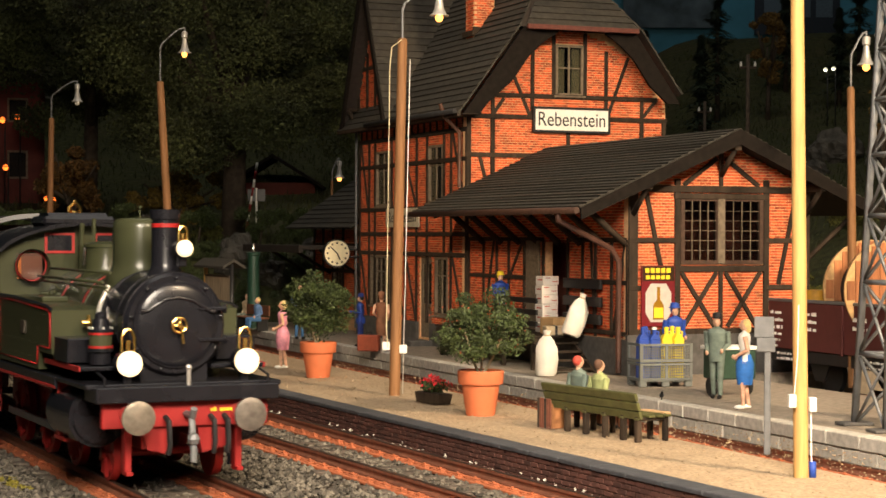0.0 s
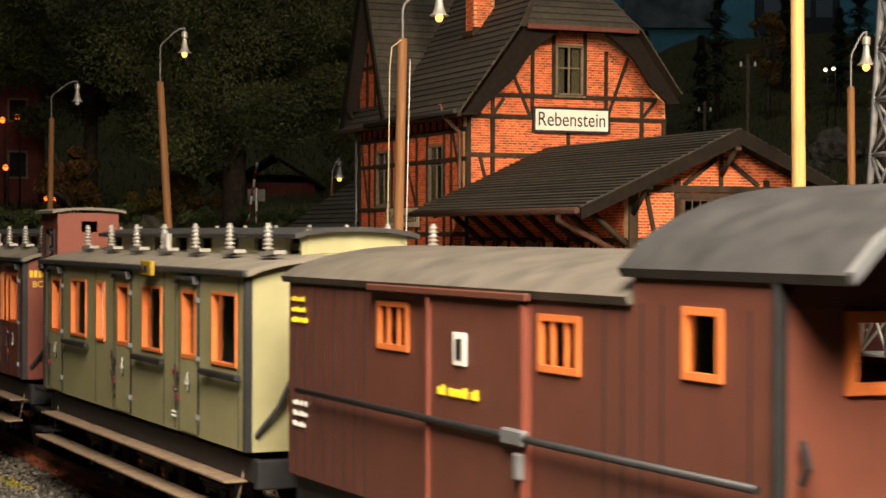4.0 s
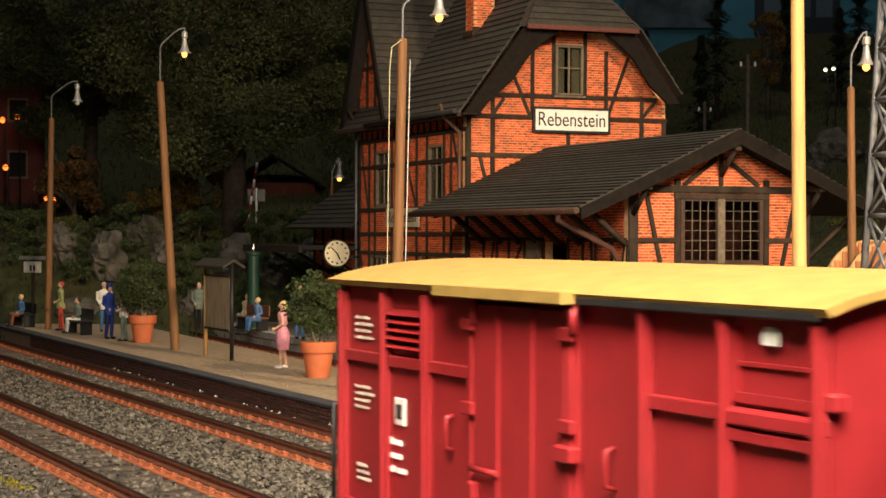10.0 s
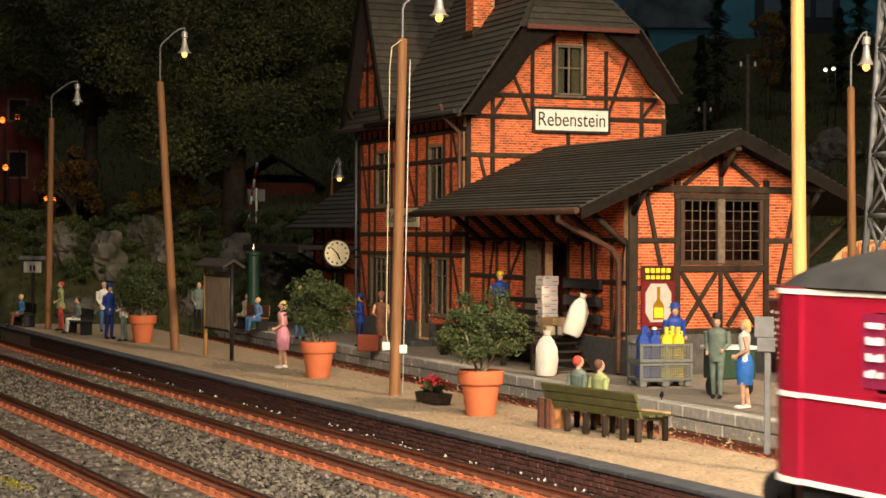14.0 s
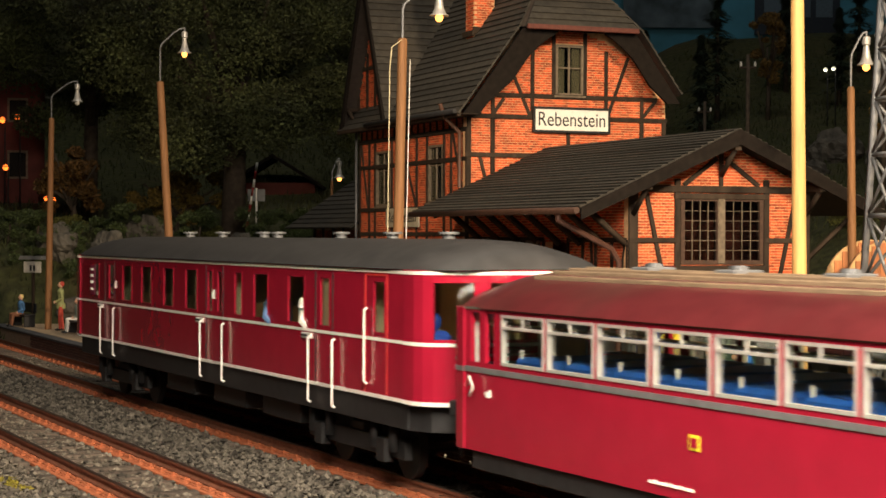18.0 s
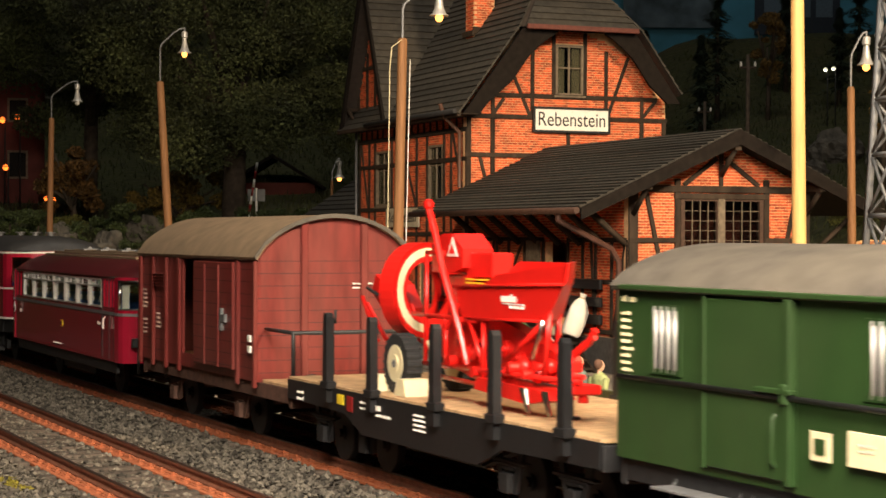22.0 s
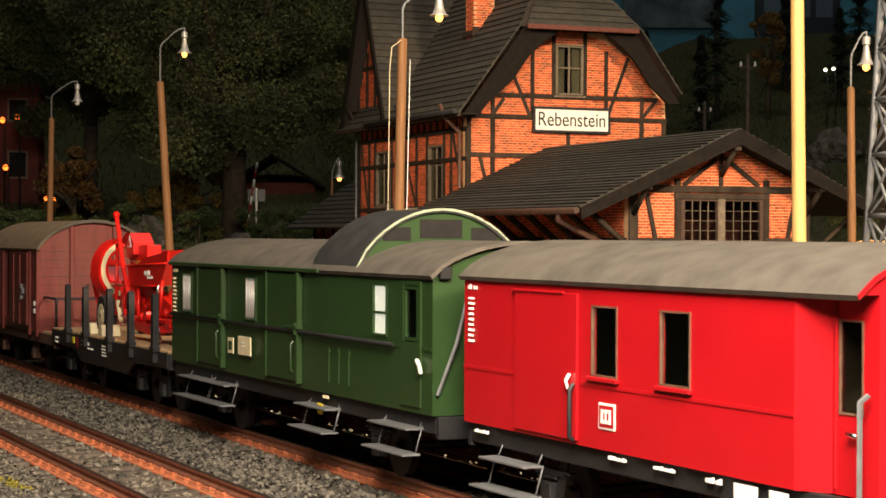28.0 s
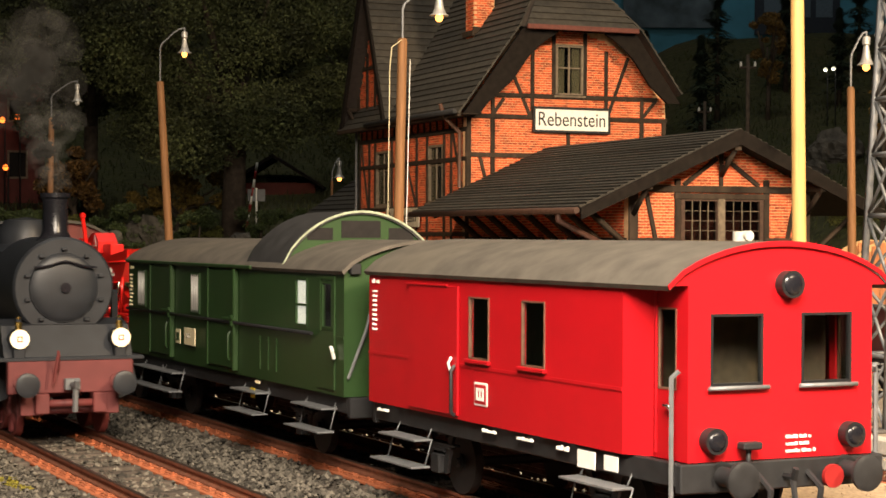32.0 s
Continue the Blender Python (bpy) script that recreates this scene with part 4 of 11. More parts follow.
LOCOGREEN = mat("loco_green_paint", (0.044, 0.048, 0.024), 0.27, var=0.1, grain=3, bump=0.05, stain=0.15)
LOCORED = mat("loco_frame_red", (0.25, 0.013, 0.012), 0.5, var=0.12, grain=4)
PIPERED = mat("red_lining", (0.30, 0.012, 0.011), 0.5, bump=0)
SMOKEBOX = mat("smokebox_black", (0.010, 0.010, 0.013), 0.26, var=0.2, grain=3, bump=0.08)
DUSTBLACK = mat("dusty_loco_black", (0.016, 0.018, 0.022), 0.45, var=0.25, grain=3, bump=0.1)
DUSTRED = mat("dusty_frame_red", (0.125, 0.028, 0.027), 0.6, var=0.15, grain=3)
GREYROOF = mat("grey_roof_felt", (0.085, 0.074, 0.06), 0.75, var=0.25, grain=3, bump=0.3, stain=0.5, stain_color=(0.14, 0.12, 0.09))
PALEROOF = mat("pale_coach_roof", (0.16, 0.142, 0.112), 0.7, var=0.15, grain=3, bump=0.2, stain=0.35, stain_color=(0.12, 0.11, 0.09))
DARKROOF = mat("dark_roof", (0.035, 0.034, 0.034), 0.5, var=0.3, grain=3, bump=0.2)
TANROOF = mat("tan_roof_canvas", (0.20, 0.14, 0.085), 0.8, var=0.2, grain=3, bump=0.3, stain=0.4, stain_color=(0.16, 0.11, 0.07))
SANDROOF = mat("sand_yellow_roof", (0.31, 0.20, 0.050), 0.75, var=0.12, grain=4, bump=0.2)
ORANGEWOOD = mat("orange_window_wood", (0.62, 0.17, 0.045), 0.42, var=0.12, grain=8)
DECK = mat("wagon_deck_planks", (0.42, 0.27, 0.14), 0.85, var=0.25, grain=5, bump=0.5, each=0.10)
DULLCHROME = mat("dull_chrome", (0.50, 0.48, 0.44), 0.32, metal=0.6, var=0.1, bump=0)
GOLD = mat("dull_gold_paint", (0.30, 0.19, 0.012), 0.5, var=0.15, bump=0.05)
GOLDEN = mat("golden_yellow_paint", (0.75, 0.45, 0.03), 0.5, var=0.1, bump=0)
SEATWOOD = mat("orange_seat_wood", (0.48, 0.15, 0.04), 0.5, var=0.2, grain=5, stretch=(1, 1, 0.3))
SEATBLUE = mat("blue_seat_cover", (0.015, 0.10, 0.42), 0.6)
INNERWALL = mat("varnished_partition", (0.45, 0.27, 0.12), 0.6, var=0.15)
# the pane itself glows, in place of a lamp behind it
SHADE = glow("self_lit_frosted_pane", (1.0, 0.95, 0.84), 0.75)
RUBBER = mat("tyre_rubber", (0.02, 0.02, 0.02), 0.8)
MAGENTA = mat("magenta_poster", (0.20, 0.012, 0.05), 0.5, bump=0)
LAMPRED = mat("dark_red_lamp_case", (0.20, 0.02, 0.02), 0.5)

TRAINS = {"front": [], "middle": [], "late": []}
WHEELS = []


def vehicle(name, train, centre, label, category, group):
    ob = thing(name, 0, 0, 0, 0, label, category, group)
    TRAINS[train].append((ob, centre))
    return ob


def wheelset(par, train, x, r, material=None, spokes=0):
    s = Shape()
    for y in (-0.75, 0.75):
        s.cyl((0, y - 0.06, 0), (0, y + 0.06, 0), r, n=20)
        s.cyl((0, y - 0.09 if y < 0 else y + 0.05, 0), (0, y - 0.05 if y < 0 else y + 0.09, 0), r * 0.28, n=10)
        for i in range(spokes):
            t = 2 * math.pi * i / spokes
            yy = y - 0.065 if y < 0 else y + 0.065
            s.tube([(0, yy, 0), (r * 0.85 * math.cos(t), yy, r * 0.85 * math.sin(t))], 0.04, 4)
    s.cyl((0, -0.9, 0), (0, 0.9, 0), 0.07, n=8)
    ob = part("wheelset", s, material or DARKSTEEL, par, at=pose(x, 0, r))
    WHEELS.append((ob, train, x, r))
    return ob


def arc(hw, ze, rise, n=16, p=2.0):
    return [(-hw + 2 * hw * i / n, ze + rise * max(0.0, 1 - abs(2 * i / n - 1) ** p) ** (1 / p if p > 2 else 0.75)) for i in range(n + 1)]


def arc_roof(par, x0, x1, hw, ze, rise, material, thick=0.06, p=2.0, name="roof", label=""):
    o = arc(hw, ze, rise, 18, p)
    inn = [(y * (1 - 0.02), z - thick) for y, z in o]
    s = Shape()
    n = len(o)
    for pts, flip in ((o, False), (inn, True)):
        s.add([(x, y, z) for x in (x0, x1) for y, z in pts], [(i, i + 1, n + i + 1, n + i) for i in range(n - 1)], True)
    for x in (x0, x1):
        s.add([(x, y, z) for y, z in o] + [(x, y, z) for y, z in inn], [(i, i + 1, n + i + 1, n + i) for i in range(n - 1)])
    for i in (0, n - 1):
        s.add([(x0, *o[i]), (x1, *o[i]), (x1, *inn[i]), (x0, *inn[i])], [(0, 1, 2, 3)])
    return part(name, s, material, par, label)


def shell(par, x0, x1, hw, z0, z1, mat_side, near=(), far=(), fore=(), aft=(), mat_end=None, t=0.06, rise=0.0, p=2.0, floor=True):
    part("side_wall", Shape().wall(x0, x1, z0, z1, -hw, -hw + t, near), mat_side, par)
    part("side_wall", Shape().wall(x0, x1, z0, z1, hw - t, hw, far), mat_side, par)
    for x, h, sg in ((x1, fore, -1), (x0, aft, 1)):
        s = Shape().wall(-hw + t, hw - t, z0, z1, min(x, x + sg * t), max(x, x + sg * t), h, "y")
        if rise:
            s.prism(arc(hw - 0.02, z1, rise - 0.04, 16, p), min(x, x + sg * t), max(x, x + sg * t), "x")
        part("end_wall", s, mat_end or mat_side, par)
    if floor:
        part("floor", Shape().box(x0 + t, x1 - t, -hw + t, hw - t, z0 + 0.02, z0 + 0.10, 0), INNERWALL, par)


def window(par, x0, x1, z0, z1, hw, frame_mat, side=-1, fw=0.05, glassmat=None, proud=0.02, blind=None, inward=0.028):
    y0, y1 = (-hw - proud, -hw + inward) if side < 0 else (hw - inward, hw + proud)
    fr = part("window", Shape().wall(x0, x1, z0, z1, y0, y1, [(x0 + fw, x1 - fw, z0 + fw, z1 - fw)]), frame_mat, par)
    ym = side * (hw - inward + 0.013)
    part("pane", Shape().box(x0 + fw * 0.8, x1 - fw * 0.8, ym - 0.005, ym + 0.005, z0 + fw * 0.8, z1 - fw * 0.8, 0), glassmat or GLASS, fr)
    if blind:
        yb = side * (hw - inward)
        part("blind", Shape().box(x0 + fw * 0.5, x1 - fw * 0.5, yb - 0.006, yb + 0.006, z0 + 0.02, z1 - 0.02, 0), blind, fr)
    return fr


def buffer(par, x, y, z, d, r=0.20, material=None, shank=None):
    b = part("buffer", Shape().cyl((x - d * 0.42, y, z), (x - d * 0.10, y, z), 0.11, 0.09, n=12).cyl((x - d * 0.46, y, z), (x - d * 0.42, y, z), 0.16, n=12), shank or DARKSTEEL, par)
    part("buffer_plate", Shape().cyl((x - d * 0.06, y, z), (x - d * 0.02, y, z), r, r, n=20).ball((x - d * 0.02, y, z), 0.02, r * 0.98, r * 0.98, 14), material or DARKSTEEL, b)
    return b


def underframe(par, train, x0, x1, axles, z1=1.2, wr=0.44, hw=1.32, material=None, steps=True, buffers=(True, True), bw=0.8):
    m = material or DARKSTEEL
    for y in (-hw, hw - 0.08):
        part("sole_bar", Shape().box(x0 + 0.05, x1 - 0.05, y, y + 0.08, z1 - 0.26, z1), m, par)
    part("frame_floor", Shape().box(x0 + 0.05, x1 - 0.05, -hw + 0.1, hw - 0.1, z1 - 0.2, z1 - 0.02), m, par)
    for x, sg in ((x0, -1), (x1, 1)):
        part("head_stock", Shape().box(x - 0.06, x + 0.06, -hw, hw, z1 - 0.32, z1 - 0.01), m, par)
        part("coupling_hook", Shape().tube([(x, 0, z1 - 0.18), (x + sg * 0.22, 0, z1 - 0.18), (x + sg * 0.26, 0, z1 - 0.08)], 0.04, 6).tube([(x + sg * 0.2, 0, z1 - 0.2), (x + sg * 0.3, 0, z1 - 0.62)], 0.035, 6), DARKSTEEL, par)
        if buffers[0 if sg < 0 else 1]:
            for y in (-bw, bw):
                buffer(par, x + sg * 0.48, y, z1 - 0.15, sg)
    for a in axles:
        wheelset(par, train, a, wr)
        for y in (-1.12, 1.12):
            part("axle_guard", Shape().prism([(a - 0.45, z1 - 0.25), (a - 0.2, wr - 0.12), (a + 0.2, wr - 0.12), (a + 0.45, z1 - 0.25), (a + 0.3, z1 - 0.25), (a + 0.16, wr + 0.1), (a - 0.16, wr + 0.1), (a - 0.3, z1 - 0.25)], y - 0.02, y + 0.02), m, par)
            part("axle_box", Shape().box(a - 0.13, a + 0.13, y - 0.1, y + 0.1, wr - 0.12, wr + 0.14), m, par)
            part("leaf_spring", Shape().box(a - 0.5, a + 0.5, y - 0.05, y + 0.05, wr + 0.26, wr + 0.30).box(a - 0.35, a + 0.35, y - 0.05, y + 0.05, wr + 0.22, wr + 0.26).box(a - 0.18, a + 0.18, y - 0.05, y + 0.05, wr + 0.17, wr + 0.22), m, par)


def footboard(par, x0, x1, z, y, material=None, hang=None):
    s = Shape().box(x0, x1, y - 0.14, y + 0.14, z - 0.03, z)
    if hang:
        for x in (x0 + 0.08, x1 - 0.08):
            s.tube([(x, y + 0.1 * (1 if y < 0 else -1), z), (x, y + 0.2 * (1 if y < 0 else -1), hang)], 0.012, 4)
    part("footboard", s, material or DARKSTEEL, par)


def mark(par, s, material=None, name="inscription", label=""):
    return tagged(part(name, s, material or WHITE, par, label), kind="stuff")


FACE = lambda x, z, y: pose(x, y, z, 90, 0, 0)

# ---- tank locomotive ----
C = 28.6
lo = vehicle("tank_locomotive", "front", C, "olive green tank locomotive, red lining, black smokebox, lit lamps", "locomotive", "passenger train")
part("footplate", Shape().box(-4.95, 3.75, -1.42, 1.42, 1.40, 1.47), SMOKEBOX, lo)
for y in (-0.62, 0.54):
    part("frame_plate", Shape().box(-4.7, 3.7, y, y + 0.08, 0.55, 1.40), LOCORED, lo)
part("valance", Shape().box(-4.95, 2.0, -1.44, -1.38, 1.28, 1.46).box(-4.95, 2.0, 1.38, 1.44, 1.28, 1.46), SMOKEBOX, lo)
part("red_edge", Shape().box(-4.9, 2.1, -1.455, -1.44, 1.30, 1.34), PIPERED, lo)
for sg in (-1, 1):
    y0, y1 = sorted((sg * 0.72, sg * 1.42))
    tank = part("water_tank", Shape().prism([(-2.05, 1.5), (0.9, 1.5), (0.95, 1.78), (1.75, 1.78), (1.75, 2.42), (1.5, 2.47), (-0.8, 2.54), (-2.05, 2.54)], y0, y1), LOCOGREEN, lo)
    yl = sg * 1.425
    ln = Shape()
    path = [(-1.95, 1.58), (0.82, 1.58), (0.88, 1.86), (1.69, 1.86), (1.69, 2.38), (1.5, 2.42), (-0.8, 2.49), (-1.95, 2.49), (-1.95, 1.58)]
    for (xa, za), (xb, zb) in zip(path, path[1:]):
        ln.tube([(xa, yl, za), (xb, yl, zb)], 0.017 if max(za, zb) > 2.3 else 0.012, 5)
    part("lining", ln, PIPERED, tank)
    part("tank_lid", Shape().box(-0.3, 0.5, y0 + 0.15, y1 - 0.15, 2.50, 2.58), LOCOGREEN, tank)
    part("tank_edge", Shape().tube([(-2.03, yl, 2.545), (-0.8, yl, 2.545), (1.5, yl, 2.475), (1.74, yl, 2.43)], 0.028, 6), SMOKEBOX, tank)
    part("builder_plate", Shape().box(-0.25, 0.0, yl - 0.02, yl + 0.02, 2.0, 2.2), mat("dull_plate", (0.05, 0.04, 0.03), 0.5) if sg < 0 else SMOKEBOX, tank)
    rv = Shape()
    for i in range(7):
        for j in range(4):
            rv.ball((-1.7 + 0.5 * i, yl, 1.68 + 0.22 * j), 0.012, n=6)
    part("rivets", rv, LOCOGREEN, tank)
    bk = part("coal_bunker", Shape().box(-4.95, -3.75, sg * 1.42 - (0.08 if sg > 0 else 0), sg * 1.42 + (0.08 if sg < 0 else 0), 1.47, 2.66), LOCOGREEN, lo)
    l2 = Shape()
    for z in (1.60, 2.55):
        l2.box(-4.9, -3.8, yl - 0.012, yl + 0.012, z - 0.012, z + 0.012, 0)
    part("lining", l2, PIPERED, bk)
    mark(bk, bars(Shape(), -4.6, yl - 0.01, 2.2, 0.35, 2, 0.05))
    cs = part("cab_side", Shape().wall(-3.75, -2.02, 1.47, 3.28, min(yl, yl - sg * 0.05), max(yl, yl - sg * 0.05), [(-3.62, -2.75, 2.62, 3.2), (-2.58, -2.22, 2.66, 3.18), (-3.62, -3.1, 1.5, 2.62)]), LOCOGREEN, lo)
    part("lining", Shape().box(-3.02, -2.98, yl - 0.01, yl + 0.01, 1.6, 2.5, 0).box(-2.1, -2.06, yl - 0.01, yl + 0.01, 1.6, 2.5, 0).box(-3.0, -2.08, yl - 0.01, yl + 0.01, 2.46, 2.5, 0), PIPERED, cs)
    for x in (-3.68, -3.06):
        hr = part("handrail", Shape().cyl((x, yl + sg * 0.08, 1.5), (x, yl + sg * 0.08, 2.75), 0.025, n=8), CHROME, lo)
        part("handrail_ring", Shape(Matrix.Translation((x, yl + sg * 0.08, 2.835)) @ Matrix.Rotation(math.pi / 2, 4, "X")).lathe(0, 0, [(0.082 + 0.026 * math.cos(t), 0.026 * math.sin(t)) for t in [2 * math.pi * i / 10 for i in range(11)]], 22), BRASS, hr)
    part("cab_step", Shape().box(-3.65, -3.1, sg * 1.30 - 0.15, sg * 1.30 + 0.15, 0.5, 0.54).box(-3.65, -3.1, sg * 1.30 - 0.15, sg * 1.30 + 0.15, 0.92, 0.96).box(-3.7, -3.62, sg * 1.30 - 0.15, sg * 1.30 + 0.15, 0.5, 1.4).box(-3.12, -3.04, sg * 1.30 - 0.15, sg * 1.30 + 0.15, 0.5, 1.4), LOCORED, lo)
    part("front_step", Shape().box(1.9, 1.98, sg * 1.25 - 0.12, sg * 1.25 + 0.12, 0.55, 1.45).box(1.7, 2.3, sg * 1.25 - 0.12, sg * 1.25 + 0.12, 0.55, 0.6).box(1.7, 2.3, sg * 1.25 - 0.12, sg * 1.25 + 0.12, 1.0, 1.05), LOCORED, lo)
    part("running_board", Shape().box(1.1, 3.2, sg * 0.95 - 0.4, sg * 0.95 + 0.4, 1.62, 1.68), SMOKEBOX, lo)
    part("red_edge", Shape().box(1.1, 3.2, sg * 1.36 - 0.015, sg * 1.36 + 0.015, 1.61, 1.69), LOCORED, lo)
    part("cylinder", Shape().cyl((1.6, sg * 1.05, 0.95), (3.0, sg * 1.05, 0.95), 0.42, n=20).cyl((3.0, sg * 1.05, 0.95), (3.06, sg * 1.05, 0.95), 0.36, n=20), SMOKEBOX, lo)
    part("tool_box", Shape().box(1.85, 2.65, sg * 1.1 - 0.3, sg * 1.1 + 0.3, 1.70, 2.05), SMOKEBOX, lo)
    part("side_rod", Shape().box(-3.2, 0.6, sg * 0.98 - 0.03, sg * 0.98 + 0.03, 0.48, 0.60).box(0.3, 1.8, sg * 1.03 - 0.03, sg * 1.03 + 0.03, 0.62, 0.70), STEEL, lo)
part("bunker_back", Shape().box(-4.95, -4.87, -1.34, 1.34, 1.47, 2.66), LOCOGREEN, lo)
part("coal", Shape().box(-4.85, -3.8, -1.3, 1.3, 2.2, 2.45), SOIL, lo)
cf = part("cab_front", Shape().wall(-1.40, 1.40, 1.5, 3.28, -2.06, -2.0, [(-1.12, -0.66, 2.78, 3.24), (0.66, 1.12, 2.78, 3.24)], "y").prism(arc(1.40, 3.28, 0.42, 16), -2.06, -2.0, "x"), LOCOGREEN, lo)
part("cab_back", Shape().wall(-1.40, 1.40, 1.5, 3.28, -3.81, -3.75, [(-0.9, -0.3, 2.75, 3.2), (0.3, 0.9, 2.75, 3.2)], "y").prism(arc(1.40, 3.28, 0.42, 16), -3.81, -3.75, "x"), LOCOGREEN, lo)
for y in (-0.89, 0.89):
    wn = part("cab_window", Shape().cyl((-2.02, y, 3.01), (-1.86, y, 3.01), 0.29, n=24, caps=False).cyl((-2.02, y, 3.01), (-1.86, y, 3.01), 0.25, n=24, caps=False), LOCOGREEN, lo)
    rim = [(-1.99, y + 0.25 * math.cos(2 * math.pi * i / 28), 3.01 + 0.25 * math.sin(2 * math.pi * i / 28)) for i in range(28)]
    part("window_ring", Shape().tube(rim + rim[:1], 0.018, 6), PIPERED, wn)
    part("pane", Shape().cyl((-2.02, y, 3.01), (-2.01, y, 3.01), 0.25, n=20), GLASS, wn)
for y in (-0.42, 0.42):
    wn = part("cab_window", Shape().wall(y - 0.25, y + 0.25, 3.22, 3.56, -2.0, -1.97, [(y - 0.21, y + 0.21, 3.26, 3.52)], "y"), PIPERED, lo)
    part("pane", Shape().box(-1.985, -1.975, y - 0.2, y + 0.2, 3.26, 3.52, 0), SMOKEBOX, wn)
arc_roof(lo, -4.1, -1.72, 1.5, 3.27, 0.46, SMOKEBOX, 0.05, name="cab_roof")
rf = part("roof_vent", Shape().box(-3.3, -2.3, -0.62, 0.62, 3.68, 3.84, 0.05).prism([(-3.2, 3.84), (-2.4, 3.84), (-2.5, 3.9), (-3.1, 3.9)], -0.5, 0.5), SMOKEBOX, lo)
part("whistle", Shape().cyl((-1.55, -0.15, 3.3), (-1.55, -0.15, 3.72), 0.04, n=8).cyl((-1.55, 0.05, 3.3), (-1.55, 0.05, 3.80), 0.035, n=8).cyl((-1.55, -0.05, 2.95), (-1.55, -0.05, 3.35), 0.16, n=12), LOCOGREEN, lo)
RB, RS, ZB = 0.70, 0.735, 2.26           # boiler, smokebox and their axis
part("boiler", Shape().cyl((-2.0, 0, ZB), (2.0, 0, ZB), RB, n=40), LOCOGREEN, lo)
for x in (-0.9, 0.2, 0.55, 1.55):
    part("boiler_band", Shape().cyl((x, 0, ZB), (x + 0.07, 0, ZB), RB + 0.008, n=40), PIPERED if x != 0.2 else LOCOGREEN, lo)
sb = part("smokebox", Shape().cyl((1.98, 0, ZB), (3.22, 0, ZB), RS, n=44).cyl((3.22, 0, ZB), (3.28, 0, ZB), RS, RS - 0.04, n=44), SMOKEBOX, lo)
for x, r in ((1.97, RS + 0.015), (2.75, RS + 0.012), (3.12, RS + 0.018)):
    part("smokebox_ring", Shape().cyl((x, 0, ZB), (x + 0.06, 0, ZB), r, n=44), SMOKEBOX, sb)
part("smokebox_door", Shape().cyl((3.27, 0, ZB), (3.32, 0, ZB), 0.635, 0.615, n=40).ball((3.31, 0, ZB), 0.09, 0.605, 0.605, 28), SMOKEBOX, sb)
for z in (-0.22, 0.22):
    part("door_hinge", Shape().box(3.32, 3.40, 0.30, 0.72, ZB + z - 0.025, ZB + z + 0.025).cyl((3.36, 0.70, ZB + z - 0.06), (3.36, 0.70, ZB + z + 0.06), 0.03, n=8), SMOKEBOX, sb)
for i in range(9):
    t = math.radians(-70 + 40 * i)
    part("door_clip", Shape().ball((3.33, 0.665 * math.cos(t), ZB + 0.665 * math.sin(t)), 0.03, n=8), SMOKEBOX, sb)
ring = [(3.46, 0.105 * math.cos(2 * math.pi * i / 20), ZB + 0.105 * math.sin(2 * math.pi * i / 20)) for i in range(20)]
part("door_wheel", Shape().tube(ring + ring[:1], 0.017, 8), BRASS, sb)
part("wheel_hub", Shape().tube([(3.38, 0, ZB), (3.48, 0, ZB)], 0.036, 10).tube([(3.46, -0.1, ZB - 0.03), (3.46, 0, ZB), (3.46, 0.02, ZB + 0.1)], 0.013, 6).tube([(3.46, 0.0, ZB), (3.46, 0.09, ZB - 0.06)], 0.013, 6).tube([(3.49, 0.02, ZB - 0.02), (3.49, 0.05, ZB - 0.26)], 0.022, 8), BRASS, sb)
rail_line = [(3.38, -0.52, ZB + 0.20), (3.38, -0.44, ZB + 0.20), (3.38, -0.34, ZB + 0.27), (3.38, -0.18, ZB + 0.36), (3.38, 0.02, ZB + 0.385), (3.38, 0.22, ZB + 0.34), (3.38, 0.38, ZB + 0.25), (3.38, 0.48, ZB + 0.19), (3.38, 0.55, ZB + 0.19)]
part("door_rail", Shape().tube(rail_line, 0.026, 8).cyl((3.27, -0.50, ZB + 0.20), (3.40, -0.50, ZB + 0.20), 0.035, n=8).cyl((3.27, 0.53, ZB + 0.19), (3.40, 0.53, ZB + 0.19), 0.035, n=8), SMOKEBOX, sb)
part("steam_dome", Shape().lathe(1.4, 0, [(0.56, 2.74), (0.50, 2.92), (0.44, 3.0), (0.415, 3.10), (0.41, 3.20), (0.41, 3.64), (0.395, 3.72), (0.34, 3.775), (0.2, 3.79), (0, 3.795)], 40).cyl((1.4, 0, 3.78), (1.4, 0, 3.96), 0.016, n=8).cyl((1.4, 0, 3.94), (1.4, 0, 3.97), 0.035, n=8), LOCOGREEN, lo)
part("sand_dome", Shape().lathe(-0.6, 0, [(0.42, 2.82), (0.36, 2.95), (0.33, 3.03), (0.325, 3.32), (0.35, 3.33), (0.35, 3.38), (0.2, 3.42), (0, 3.43)], 28), LOCOGREEN, lo)
chm = part("chimney", Shape().lathe(2.74, 0, [(0.30, 2.90), (0.25, 3.0), (0.215, 3.06), (0.20, 3.12), (0.195, 3.74), (0.215, 3.76), (0.22, 3.90), (0.18, 3.90), (0.18, 3.3)], 28), SMOKEBOX, lo)
part("chimney_ring", Shape().cyl((2.74, 0, 3.64), (2.74, 0, 3.70), 0.202, n=24, caps=False), PIPERED, chm)
part("smokebox_saddle", Shape().box(2.0, 3.2, -0.5, 0.5, 1.45, 1.75), SMOKEBOX, lo)
